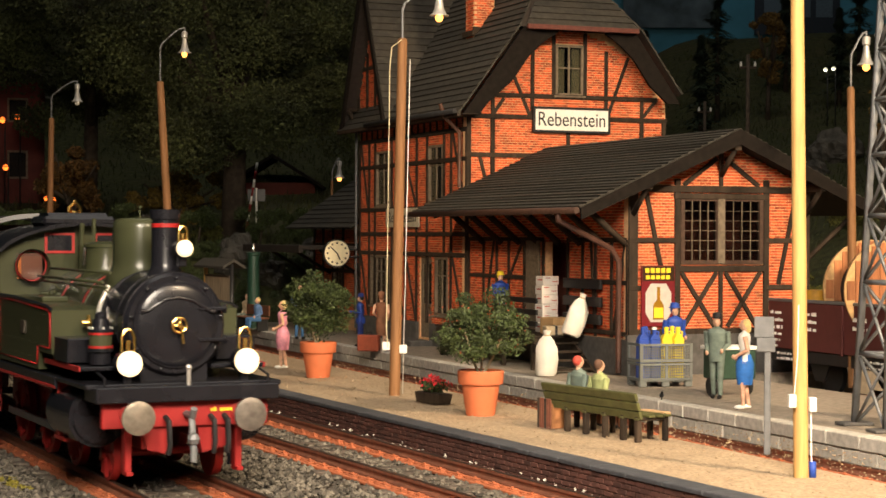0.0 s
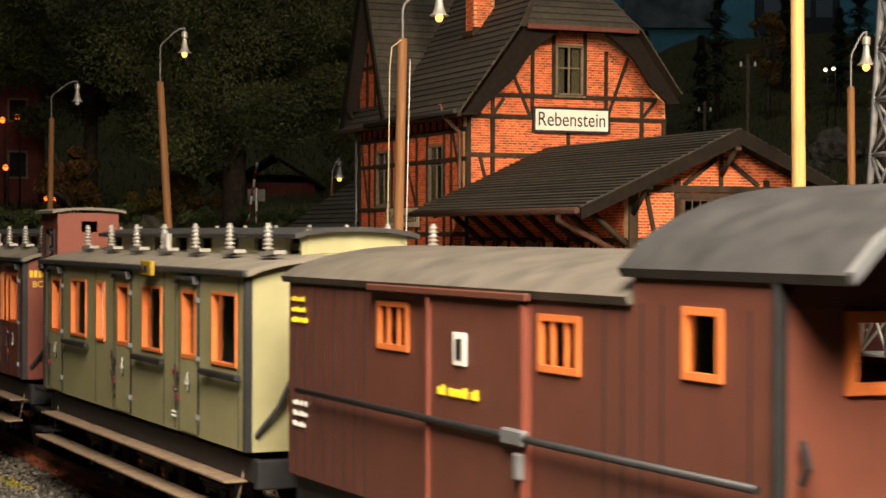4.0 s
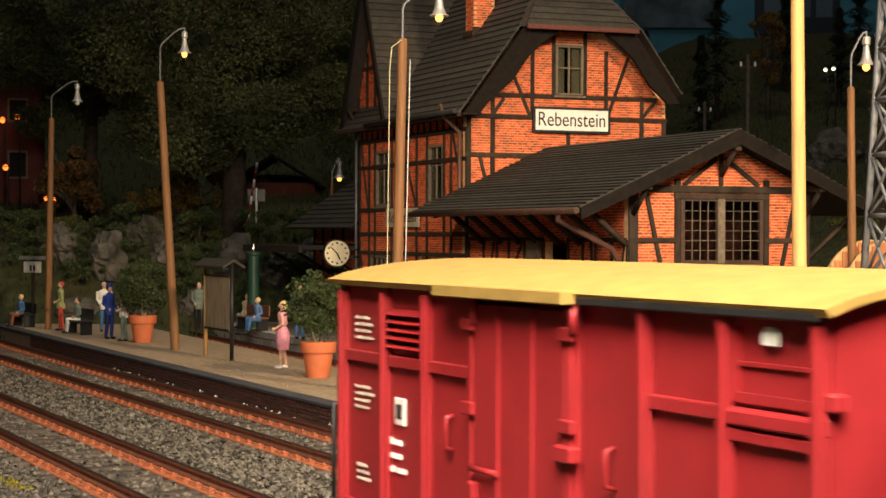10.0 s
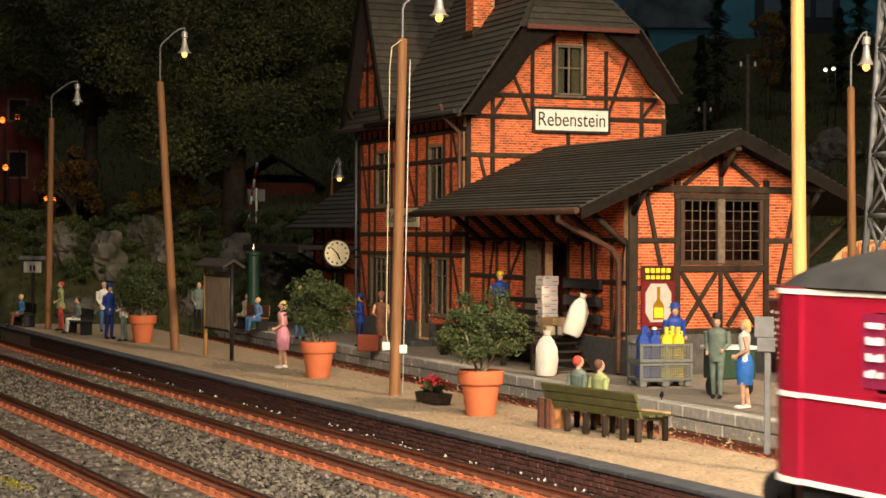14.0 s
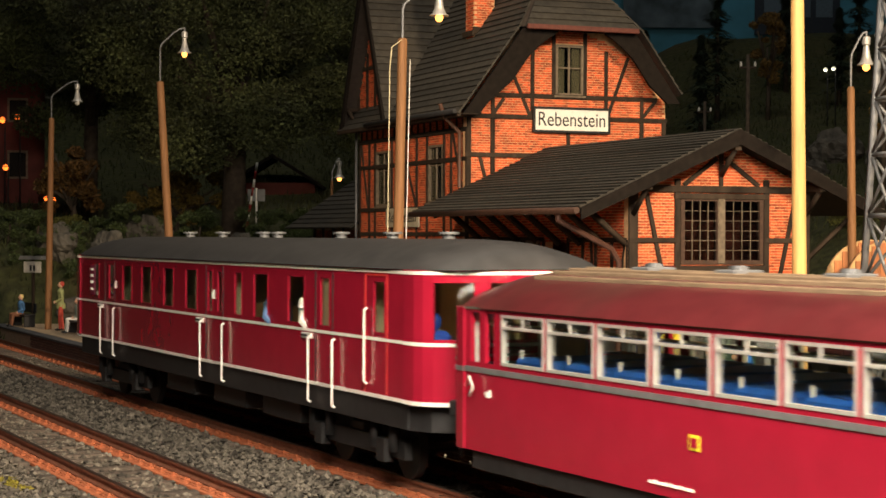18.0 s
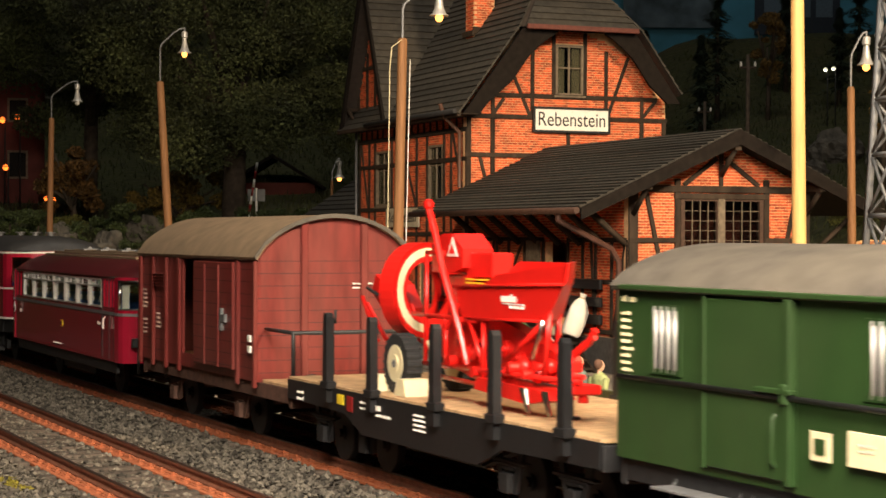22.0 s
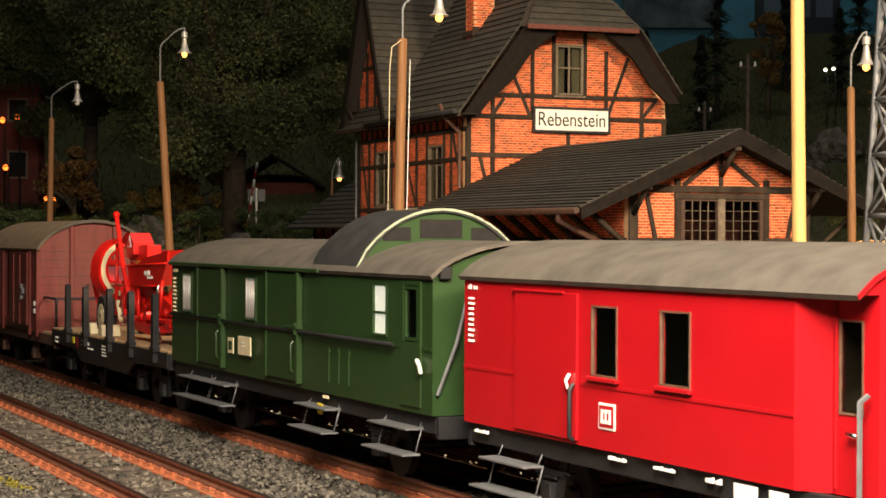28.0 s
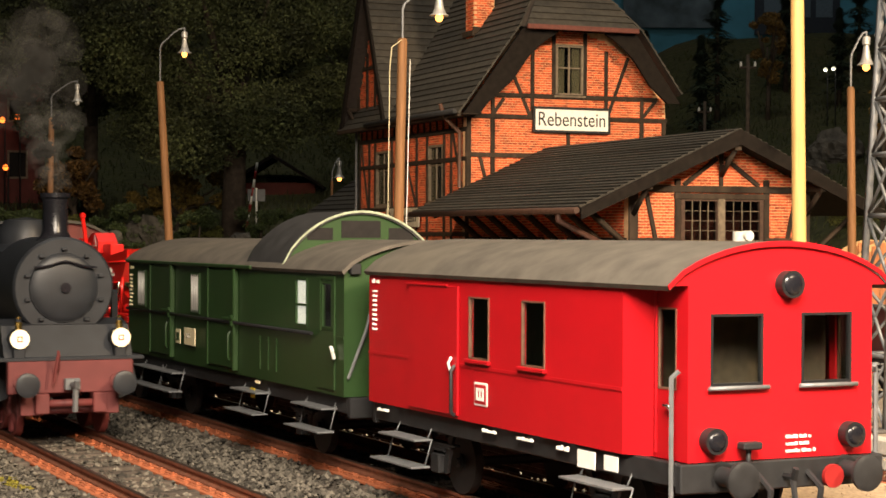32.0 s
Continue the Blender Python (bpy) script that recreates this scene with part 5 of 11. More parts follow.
bl = part("bell", Shape().lathe(2.28, 0.1, [(0.185, 3.34), (0.19, 3.36), (0.15, 3.42), (0.135, 3.56), (0.115, 3.68), (0.05, 3.73), (0, 3.74)], 20), BRASS, lo)
part("bell_stand", Shape().tube([(2.28, -0.02, 2.95), (2.28, -0.02, 3.30), (2.28, 0.22, 3.30), (2.28, 0.22, 2.95)], 0.022, 6).cyl((2.28, 0.1, 3.2), (2.28, 0.1, 3.42), 0.03, n=8), SMOKEBOX, bl)
for x, y, z, rr in ((3.62, -0.76, 1.74, 0.18), (3.62, 0.95, 1.74, 0.18), (3.32, 0.12, 3.34, 0.12)):
    lp = part("headlamp", Shape().cyl((x - 0.28, y, z), (x - 0.02, y, z), rr * 0.95, n=18).box(x - 0.22, x - 0.1, y - 0.06, y + 0.06, z - rr - 0.14, z - rr * 0.8), SMOKEBOX, lo)
    part("lamp_lens", Shape().cyl((x - 0.03, y, z), (x + 0.01, y, z), rr, n=22).ball((x, y, z), 0.05, rr * 0.97, rr * 0.97, 16), LENS, lp)
    hd = [(x - 0.1, y - rr * 0.5, z + rr * 0.9), (x - 0.1, y - rr * 0.5, z + rr * 2.0), (x - 0.1, y - rr * 0.3, z + rr * 2.5), (x - 0.1, y, z + rr * 2.65), (x - 0.1, y + rr * 0.3, z + rr * 2.5), (x - 0.1, y + rr * 0.5, z + rr * 2.0), (x - 0.1, y + rr * 0.5, z + rr * 0.9)]
    part("lamp_handle", Shape().tube(hd, 0.022, 8).cyl((x - 0.1, y, z + rr), (x - 0.1, y, z + rr * 1.8), rr * 0.22, n=8), BRASS, lp)
part("roof_lamp", Shape().tube([(-3.9, 0.2, 3.8), (-3.9, 0.2, 4.0), (-3.9, 0.3, 4.12), (-3.9, 0.4, 4.0), (-3.9, 0.4, 3.8)], 0.03, 6).cyl((-3.9, 0.3, 3.75), (-3.9, 0.3, 3.95), 0.07, n=8), BRASS, lo)
bb = part("buffer_beam", Shape().box(3.68, 3.80, -1.20, 1.20, 0.86, 1.22), LOCORED, lo)
part("beam_edge", Shape().box(3.80, 3.815, -1.18, 1.18, 1.185, 1.215), PIPERED, bb)
for sg in (-1, 1):
    part("draw_gear_plate", Shape().prism([(sg * 0.18, 0.86), (sg * 0.62, 0.86), (sg * 0.55, 0.55), (sg * 0.25, 0.48)], 3.62, 3.74, "x"), LOCORED, lo)
    part("sand_pipe", Shape().tube([(3.2, sg * 0.72, 1.4), (3.35, sg * 0.76, 0.8), (3.4, sg * 0.76, 0.25)], 0.035, 6), SMOKEBOX, lo)
    part("front_rail", Shape().tube([(3.86, sg * 1.18, 1.44), (3.86, sg * 1.18, 1.56), (3.5, sg * 1.18, 1.62)], 0.02, 6), SMOKEBOX, lo)
part("lamp_bracket", Shape().cyl((3.75, 0.05, 1.44), (3.75, 0.05, 1.66), 0.03, n=8).ball((3.75, 0.05, 1.68), 0.045, n=8), DULLCHROME, lo)
part("beam_top", Shape().box(3.3, 3.95, -1.32, 1.32, 1.22, 1.44), SMOKEBOX, lo)
mark(bb, bars(Shape(), 0.35, 3.81, 1.12, 0.4, 1, 0.07, axis="y"), YELLOW)
for y in (-0.8, 0.8):
    buffer(lo, 4.25, y, 1.04, 1, 0.235, mat("worn_steel_buffer", (0.22, 0.19, 0.15), 0.45, metal=0.6, var=0.3) if y < 0 else mat("dull_steel_buffer", (0.16, 0.14, 0.12), 0.45, metal=0.5, var=0.3), LOCORED)
    part("guard_iron", Shape().box(3.5, 3.7, y - 0.05, y + 0.05, 0.22, 0.86).box(3.5, 3.78, y - 0.05, y + 0.05, 0.2, 0.26), LOCORED, lo)
part("coupling", Shape().tube([(3.8, 0, 1.04), (4.1, 0, 1.04), (4.16, 0, 1.14)], 0.05, 8).tube([(4.05, 0, 1.0), (4.15, 0, 0.55), (4.15, 0, 0.4)], 0.05, 8).ball((4.15, 0, 0.72), 0.09, n=8), STEEL, lo)
for y in (-0.3, 0.35, 0.55):
    part("brake_hose", Shape().tube([(3.8, y, 1.0), (3.98, y, 0.95), (4.02, y, 0.65), (3.95, y, 0.5)], 0.04, 6), DARKSTEEL, lo)
ap = part("air_pump", Shape().cyl((2.95, -1.0, 1.7), (2.95, -1.0, 1.92), 0.15, n=18).cyl((2.95, -1.0, 2.16), (2.95, -1.0, 2.20), 0.19, n=18).cyl((2.95, -1.0, 2.20), (2.95, -1.0, 2.34), 0.13, 0.11, n=18).ball((2.95, -1.0, 2.36), 0.09, n=10).cyl((2.95, -1.0, 1.88), (2.95, -1.0, 1.92), 0.19, n=18), SMOKEBOX, lo)
part("pump_barrel", Shape().cyl((2.95, -1.0, 1.92), (2.95, -1.0, 2.16), 0.165, n=18), LOCOGREEN, ap)
for z in (1.93, 2.12):
    part("pump_band", Shape().cyl((2.95, -1.0, z), (2.95, -1.0, z + 0.035), 0.176, n=18), PIPERED, ap)
for k in range(6):
    t = math.pi * k / 3
    part("pump_bolt", Shape().cyl((2.95 + 0.165 * math.cos(t), -1.0 + 0.165 * math.sin(t), 2.19), (2.95 + 0.165 * math.cos(t), -1.0 + 0.165 * math.sin(t), 2.23), 0.018, n=6), DULLCHROME, ap)
part("steam_pipe", Shape().tube([(2.0, -0.66, 2.60), (2.25, -0.76, 2.46), (2.6, -0.86, 2.44), (2.9, -0.92, 2.40)], 0.028, 8), SMOKEBOX, lo)
for z, y, x0, x1 in ((2.97, -0.58, -1.9, 1.9), (2.84, -0.80, -1.9, 2.3), (2.76, -0.74, -1.9, 2.3)):
    part("boiler_pipe", Shape().tube([(x0, y, z), (x1, y, z)], 0.022, 8), LOCOGREEN, lo)
for x in (-1.3, -0.2, 0.9, 1.9):
    part("pipe_stay", Shape().cyl((x, -0.80, 2.84), (x, -0.55, 2.62), 0.016, n=6).ball((x, -0.80, 2.85), 0.028, n=8), LOCOGREEN, lo)
part("injector", Shape().cyl((-1.2, -0.78, 2.52), (-0.55, -0.78, 2.56), 0.05, n=10).ball((-0.9, -0.78, 2.58), 0.075, n=8).cyl((-0.9, -0.86, 2.58), (-0.9, -0.98, 2.58), 0.04, n=8), LOCOGREEN, lo)
sv = part("safety_valve", Shape().cyl((-1.25, -0.12, 2.85), (-1.25, -0.12, 3.02), 0.10, n=14), LOCOGREEN, lo)
for y in (-0.17, -0.07):
    part("valve_spring", Shape().lathe(-1.25, y, [(0.03, 3.0)] + [(0.030 + 0.014 * (k % 2), 3.02 + 0.018 * k) for k in range(16)] + [(0.02, 3.32)], 12), CHROME, sv)
for x, d in ((0.95, 0.0), (1.75, 0.05)):
    part("hand_pipe", Shape().tube([(x, -0.58, 2.75), (x + d, -0.72, 2.5), (x + d, -0.78, 2.2), (x + 0.1, -0.9, 1.9)], 0.022, 8), LOCOGREEN, lo)
part("feed_pipe", Shape().tube([(1.85, -0.60, 2.78), (1.9, -0.74, 2.5), (2.05, -0.84, 2.2), (2.1, -0.9, 1.95)], 0.036, 8), DULLCHROME, lo)
part("valve", Shape().ball((1.95, -0.92, 2.24), 0.055, n=12).cyl((1.95, -0.85, 2.24), (1.95, -1.02, 2.24), 0.035, n=10).cyl((1.95, -0.92, 2.12), (1.95, -0.92, 2.36), 0.026, n=8), BRASS, lo)
part("valve_chest", Shape().box(2.05, 2.35, -0.98, -0.78, 1.95, 2.15).cyl((2.2, -0.88, 2.1), (2.2, -0.88, 2.3), 0.06, n=10), LOCOGREEN, lo)
for x in (-3.0, -1.1, 0.7):
    wheelset(lo, "front", x, 0.56, LOCORED, 12)
wheelset(lo, "front", 2.6, 0.4, LOCORED, 9)

# ---- luggage van with raised guard's cab ----
C = 38.92
va = vehicle("luggage_van", "front", C, "brown luggage van with raised cupola and orange window frames", "railway van", "passenger train")
X0, X1, HW = -4.05, 4.04, 1.42
# end wall gets a lighter copy of the side brown, as if lit
shell(va, X0, X1, HW, 1.22, 3.12, VANBROWN, [(-1.85, -1.2, 2.56, 2.98), (1.1, 1.7, 2.56, 2.98), (3.02, 3.46, 2.64, 3.1)], [(-1.85, -1.2, 2.56, 2.98), (1.1, 1.7, 2.56, 2.98)], [(-0.95, -0.15, 2.6, 3.1), (0.55, 1.15, 1.9, 3.1)], (), mat("lit_van_end_brown", (0.155, 0.052, 0.033), 0.45, var=0.08, grain=3))
part("cupola_wall", Shape().wall(2.4, X1, 3.12, 3.36, -HW, -HW + 0.06).wall(2.4, X1, 3.12, 3.36, HW - 0.06, HW).prism(arc(HW, 3.12, 0.6), X1 - 0.06, X1, "x").prism(arc(HW, 3.12, 0.6), 2.4, 2.46, "x"), VANBROWN, va)
arc_roof(va, X0 - 0.1, 2.4, HW + 0.06, 3.14, 0.30, GREYROOF)
arc_roof(va, 2.3, X1 + 0.75, HW + 0.06, 3.33, 0.56, DARKROOF, 0.06, name="cupola_roof")
part("roof_rim", Shape().prism([(y, z + 0.02) for y, z in arc(HW + 0.08, 3.33, 0.57)] + [(y, z - 0.05) for y, z in reversed(arc(HW + 0.06, 3.33, 0.55))], X1 + 0.72, X1 + 0.78, "x"), STEEL, va)
for x0, x1 in ((-1.85, -1.2), (1.1, 1.7)):
    w = window(va, x0, x1, 2.56, 2.98, HW, ORANGEWOOD, -1, 0.05, SMOKEGLASS)
    for i in range(1, 3):
        part("window_bar", Shape().box(x0 + (x1 - x0) * i / 3 - 0.02, x0 + (x1 - x0) * i / 3 + 0.02, -HW - 0.01, -HW + 0.02, 2.6, 2.95), ORANGEWOOD, w)
    window(va, x0, x1, 2.56, 2.98, HW, ORANGEWOOD, 1)
window(va, 3.02, 3.46, 2.64, 3.1, HW, ORANGEWOOD)
for y0, y1, z0, z1 in ((-0.95, -0.15, 2.6, 3.1), (0.55, 1.15, 1.9, 3.1)):
    part("end_window", Shape().wall(y0, y1, z0, z1, X1 - 0.04, X1 + 0.03, [(y0 + 0.07, y1 - 0.07, z0 + 0.07, z1 - 0.07)], "y"), ORANGEWOOD, va)
dr = part("sliding_door", Shape().box(-0.67, 0.92, -HW - 0.05, -HW - 0.005, 1.28, 3.06), VANBROWN, va)
part("door_rail", Shape().box(-1.9, 1.05, -HW - 0.10, -HW - 0.05, 3.06, 3.12), VANBROWN, va)
part("door_edge", Shape().box(0.92, 1.0, -HW - 0.08, -HW, 1.25, 3.05).box(-0.72, -0.66, -HW - 0.08, -HW, 1.25, 3.05), BROWN, va)
part("door_latch", Shape().box(0.7, 1.05, -HW - 0.12, -HW - 0.05, 2.0, 2.12).box(0.9, 1.0, -HW - 0.12, -HW - 0.05, 1.75, 1.95), STEEL, va)
em = part("emblem", Shape().box(-0.22, 0.0, -HW - 0.065, -HW - 0.05, 2.52, 2.78), WHITE, dr, "white emblem plate")
part("emblem_mark", Shape().box(-0.16, -0.06, -HW - 0.075, -HW - 0.06, 2.57, 2.73), BLACK, em)
mark(dr, bars(Shape(), -0.5, -HW - 0.055, 2.35, 0.9, 1, 0.10), YELLOW)
mark(va, bars(bars(Shape(), -3.95, -HW - 0.005, 2.95, 0.45, 3, 0.06), 3.05, -HW - 0.005, 1.72, 0.35, 2, 0.09, seed=4), YELLOW)
mark(va, bars(Shape(), -3.9, -HW - 0.005, 1.95, 0.4, 3, 0.06, seed=7))
part("handrail", Shape().tube([(-3.6, -HW - 0.09, 2.06), (3.95, -HW - 0.09, 2.06)], 0.03, 6), DARKSTEEL, va)
for x in [-3.85 + 0.245 * i for i in range(32) if not (-1.95 < -3.85 + 0.245 * i < 1.8 or 2.95 < -3.85 + 0.245 * i < 3.5)]:
    part("board_joint", Shape().box(x - 0.007, x + 0.007, -HW - 0.006, -HW + 0.01, 1.25, 3.1, 0), DARKSTEEL, va)
part("corner_post", Shape().box(X1 - 0.05, X1 + 0.02, -HW - 0.03, -HW + 0.05, 1.2, 3.36), DARKSTEEL, va)
part("end_handrail", Shape().tube([(X1 + 0.06, -1.3, 2.35), (X1 + 0.12, -1.3, 2.2), (X1 + 0.06, -1.3, 2.1)], 0.025, 6).tube([(X1 + 0.05, -1.1, 1.35), (X1 + 0.12, -0.7, 1.7), (X1 + 0.12, -0.5, 2.0)], 0.025, 6), DARKSTEEL, va)
mark(va, bars(Shape(), -1.3, X1 + 0.005, 1.5, 0.7, 2, 0.08, axis="y", seed=3), YELLOW)
underframe(va, "front", X0, X1, (-2.2, 2.2))
footboard(va, X0 + 0.3, X1 - 0.3, 0.62, -1.45, mat("worn_wood_step", (0.20, 0.14, 0.09), 0.8), 1.0)


# ---- clerestory coaches ----
def coach(name, centre, L, side_mats, end_mat, doors, wide, blind_x, px, label, inner, plate=None, cut=0.0):
    co = vehicle(name, "front", centre, label, "railway coach", "passenger train")
    x0, x1 = -L / 2, L / 2 - cut
    dh = [(x - 0.33, x + 0.33, 1.32, 3.04) for x, _ in doors]
    wh = [(a, b, 2.13, 2.92) for a, b in wide]
    holes = [(x - 0.27, x + 0.27, 2.13, 2.92) for x, _ in doors] + wh
    for k, (a, b, m) in enumerate(side_mats):
        part("side_wall", Shape().wall(a, b, 1.27, 3.14, -1.42, -1.36, [h for h in holes if a <= h[0] and h[1] <= b]), m, co)
        part("side_wall", Shape().wall(a, b, 1.27, 3.14, 1.36, 1.42, [h for h in holes if a <= h[0] and h[1] <= b]), m, co)
    for x, sg in ((x1, -1), (x0, 1)):
        part("end_wall", Shape().wall(-1.36, 1.36, 1.27, 3.14, min(x, x + sg * 0.06), max(x, x + sg * 0.06), (), "y").prism(arc(1.40, 3.14, 0.22), min(x, x + sg * 0.06), max(x, x + sg * 0.06), "x"), end_mat, co)
    part("floor", Shape().box(x0 + 0.06, x1 - 0.06, -1.36, 1.36, 1.27, 1.34, 0), INNERWALL, co)
    arc_roof(co, x0 - 0.12, x1 + 0.12, 1.48, 3.15, 0.20, PALEROOF, 0.05)
    part("eaves_strip", Shape().box(x0 - 0.12, x1 + 0.12, -1.50, -1.43, 3.10, 3.17).box(x0 - 0.12, x1 + 0.12, 1.43, 1.50, 3.10, 3.17), DARKROOF, co)
    cl = part("clerestory", Shape().wall(x0 + 0.5, x1 - 0.5, 3.28, 3.55, -0.62, -0.57, [(x0 + 0.85 + 1.02 * i, x0 + 1.3 + 1.02 * i, 3.33, 3.50) for i in range(int((L - 1.6) / 1.02) + 1)]).wall(x0 + 0.5, x1 - 0.5, 3.28, 3.55, 0.57, 0.62, [(x0 + 0.85 + 1.02 * i, x0 + 1.3 + 1.02 * i, 3.33, 3.50) for i in range(int((L - 1.6) / 1.02) + 1)]).box(x0 + 0.5, x0 + 0.56, -0.57, 0.57, 3.25, 3.6).box(x1 - 0.56, x1 - 0.5, -0.57, 0.57, 3.25, 3.6), end_mat if len(side_mats) > 1 else side_mats[0][2], co)
    arc_roof(cl, x0 + 0.40, x1 - 0.40, 0.74, 3.55, 0.08, DARKROOF, 0.05, name="clerestory_roof")
    for i in range(int(L / 1.28)):
        x = x0 + 0.75 + 1.28 * i
        for y in (-0.98, 0.98):
            vt = part("roof_ventilator", Shape().prism([(x - 0.1, 3.30), (x + 0.36, 3.335), (x + 0.36, 3.375), (x - 0.1, 3.36)], y - 0.07, y + 0.07).cyl((x, y, 3.33), (x, y, 3.67), 0.032, 0.026, n=10), DULLCHROME, co)
            for k in range(6):
                part("vent_ring", Shape().lathe(x, y, [(0.03, 3.375 + 0.046 * k), (0.066 - 0.004 * k, 3.388 + 0.046 * k), (0.066 - 0.004 * k, 3.398 + 0.046 * k), (0.03, 3.41 + 0.046 * k)], 12), DULLCHROME, vt)
    part("lamp_vent", Shape().cyl((0.1, -0.98, 3.30), (0.1, -0.98, 3.58), 0.045, n=12).cyl((0.1, -0.98, 3.30), (0.1, -0.98, 3.40), 0.07, n=12).cyl((0.24, -0.98, 3.30), (0.24, -0.98, 3.55), 0.05, n=12).cyl((0.1, -0.98, 3.5), (0.1, -0.98, 3.53), 0.055, n=12), DULLCHROME, co)
    for x, cls in doors:
        for sg in (-1, 1):
            y = sg * 1.42
            d = part("door", Shape().wall(x - 0.33, x + 0.33, 1.30, 3.04, min(y, y + sg * 0.025), max(y, y + sg * 0.025), [(x - 0.25, x + 0.25, 2.15, 2.90)]), [m for a, b, m in side_mats if a <= x <= b][0], co)
            w = window(d, x - 0.27, x + 0.27, 2.13, 2.92, 1.43, ORANGEWOOD, sg, inward=0.085)
            part("door_hood", Shape().prism([(x - 0.38, 2.98), (x - 0.33, 3.07), (x + 0.33, 3.07), (x + 0.38, 2.98), (x + 0.34, 2.98), (x + 0.30, 3.03), (x - 0.30, 3.03), (x - 0.34, 2.98)], min(y, y + sg * 0.09), max(y, y + sg * 0.09)), DARKROOF, d)
            part("hinge", Shape().box(x + 0.31, x + 0.36, min(y, y + sg * 0.05), max(y, y + sg * 0.05), 2.77, 2.84).box(x + 0.31, x + 0.36, min(y, y + sg * 0.05), max(y, y + sg * 0.05), 2.12, 2.18).box(x + 0.31, x + 0.36, min(y, y + sg * 0.05), max(y, y + sg * 0.05), 1.46, 1.53), STEEL, d)
            part("door_handle", Shape().tube([(x - 0.36, y + sg * 0.05, 1.5), (x - 0.36, y + sg * 0.07, 2.05)], 0.013, 6).box(x - 0.39, x - 0.3, min(y, y + sg * 0.06), max(y, y + sg * 0.06), 1.92, 1.96).ball((x - 0.36, y + sg * 0.06, 1.75), 0.028, n=8), DARKSTEEL, d)
            if sg < 0:
                lettering("class_shadow", cls, 0.33, BLACK, d, FACE(x + 0.01, 1.85, y - 0.032))
                lettering("class_number", cls, 0.30, WHITE, d, FACE(x - 0.02, 1.86, y - 0.035))
                part("plate", Shape().box(x - 0.66, x - 0.50, y - 0.015, y + 0.01, 1.92, 1.97, 0), WHITE if cls != "4" else LOCORED, co)
    for a, b in wide:
        for sg in (-1, 1):
            big = b - a > 0.5
            narrow = b - a < 0.3
            w = window(co, a, b, 2.13, 2.92, 1.42, ORANGEWOOD, sg, 0.018 if narrow else 0.032, None, 0.02, SHADE if (a < blind_x < b) else None, 0.07 if a < blind_x < b else 0.035 if narrow else 0.055)
            if big and sg < 0:
                part("arm_rail", Shape().box(a - 0.25, b + 0.22, sg * 1.42 - 0.10, sg * 1.42 - 0.03, 2.00, 2.07).box(a - 0.1, a, -1.45, -1.41, 2.0, 2.06), DARKSTEEL, co)
            if narrow and sg < 0 and any(0 < x - b < 0.3 for x, _ in doors):
                part("arm_rail", Shape().tube([(a - 0.16, -1.47, 2.04), (b + 0.10, -1.47, 2.04)], 0.035, 6).box(a - 0.02, a + 0.03, -1.46, -1.41, 2.0, 2.06), DARKSTEEL, co)
    for x, cls in doors:
        for q in (-0.345, 0.345):
            part("door_gap", Shape().box(x + q - 0.010, x + q + 0.010, -1.446, -1.425, 1.30, 3.02, 0), BLACK, co)
        part("door_lock", Shape().box(x - 0.46, x - 0.38, -1.47, -1.41, 1.62, 1.70, 0.01).ball((x - 0.42, -1.48, 1.78), 0.022, n=6), LOCORED, co)
        # orange panel stops low: the lit lower interior put into colour
        part("inner_door", Shape().box(x - 0.30, x + 0.34, -0.92, -0.86, 1.35, 2.55, 0.02), SEATWOOD, co)
    for i in range(int(L / 0.45)):
        x = x0 + 0.2 + 0.45 * i
        if not any(h[0] - 0.05 < x < h[1] + 0.05 for h in dh + wh):
            part("panel_joint", Shape().box(x - 0.008, x + 0.008, -1.425, -1.41, 1.3, 3.08, 0), DARKSTEEL, co)
    pl = part("number_plate", Shape().box(px - 0.21, px + 0.21, -1.60, -1.54, 3.05, 3.23), GOLD, co, "dull gold roof plate with dark print")
    mark(pl, bars(Shape(), px - 0.15, -1.605, 3.19, 0.32, 1, 0.055, t=0.006, fill=1.7), BLACK)
    mark(co, bars(bars(Shape(), -3.9, -1.425, 1.55, 0.2, 2, 0.03), 1.9, -1.425, 1.5, 0.2, 2, 0.03, seed=5))
    if plate is not None:
        wp = part("notice_plate", Shape().box(plate - 0.2, plate + 0.2, -1.45, -1.42, 1.45, 1.84), WHITE, co)
        mark(wp, bars(Shape(), plate - 0.13, -1.455, 1.78, 0.24, 4, 0.035, t=0.006, seed=9), STEEL)
        nm = Shape()
        for i in range(4):
            nm.box(x1 - 0.01, x1 + 0.012, -1.33 + 0.07 * i, -1.28 + 0.07 * i, 2.86, 2.97, 0)
        mark(co, nm, GOLDEN)
        lettering("class_letters", "BC", 0.14, GOLDEN, co, pose(x1 + 0.006, -1.2, 2.75, 90, 0, 90))
        part("lamp_iron", Shape().box(x1, x1 + 0.1, -1.2, -1.08, 3.0, 3.3).box(x1, x1 + 0.16, -1.2, -0.98, 3.0, 3.06), DARKSTEEL, co)
    # near-black partitions and lining put the unlit interior into colour
    for x in (x0 + 1.6, 0, x1 - 1.6):
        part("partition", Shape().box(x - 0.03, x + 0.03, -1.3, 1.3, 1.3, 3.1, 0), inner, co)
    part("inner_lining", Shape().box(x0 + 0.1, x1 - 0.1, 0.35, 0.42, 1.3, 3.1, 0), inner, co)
    part("end_rail", Shape().tube([(x1 + 0.04, -1.32, 1.45), (x1 + 0.12, -1.1, 1.75), (x1 + 0.1, -0.55, 2.9)], 0.03, 6), DARKSTEEL, co)
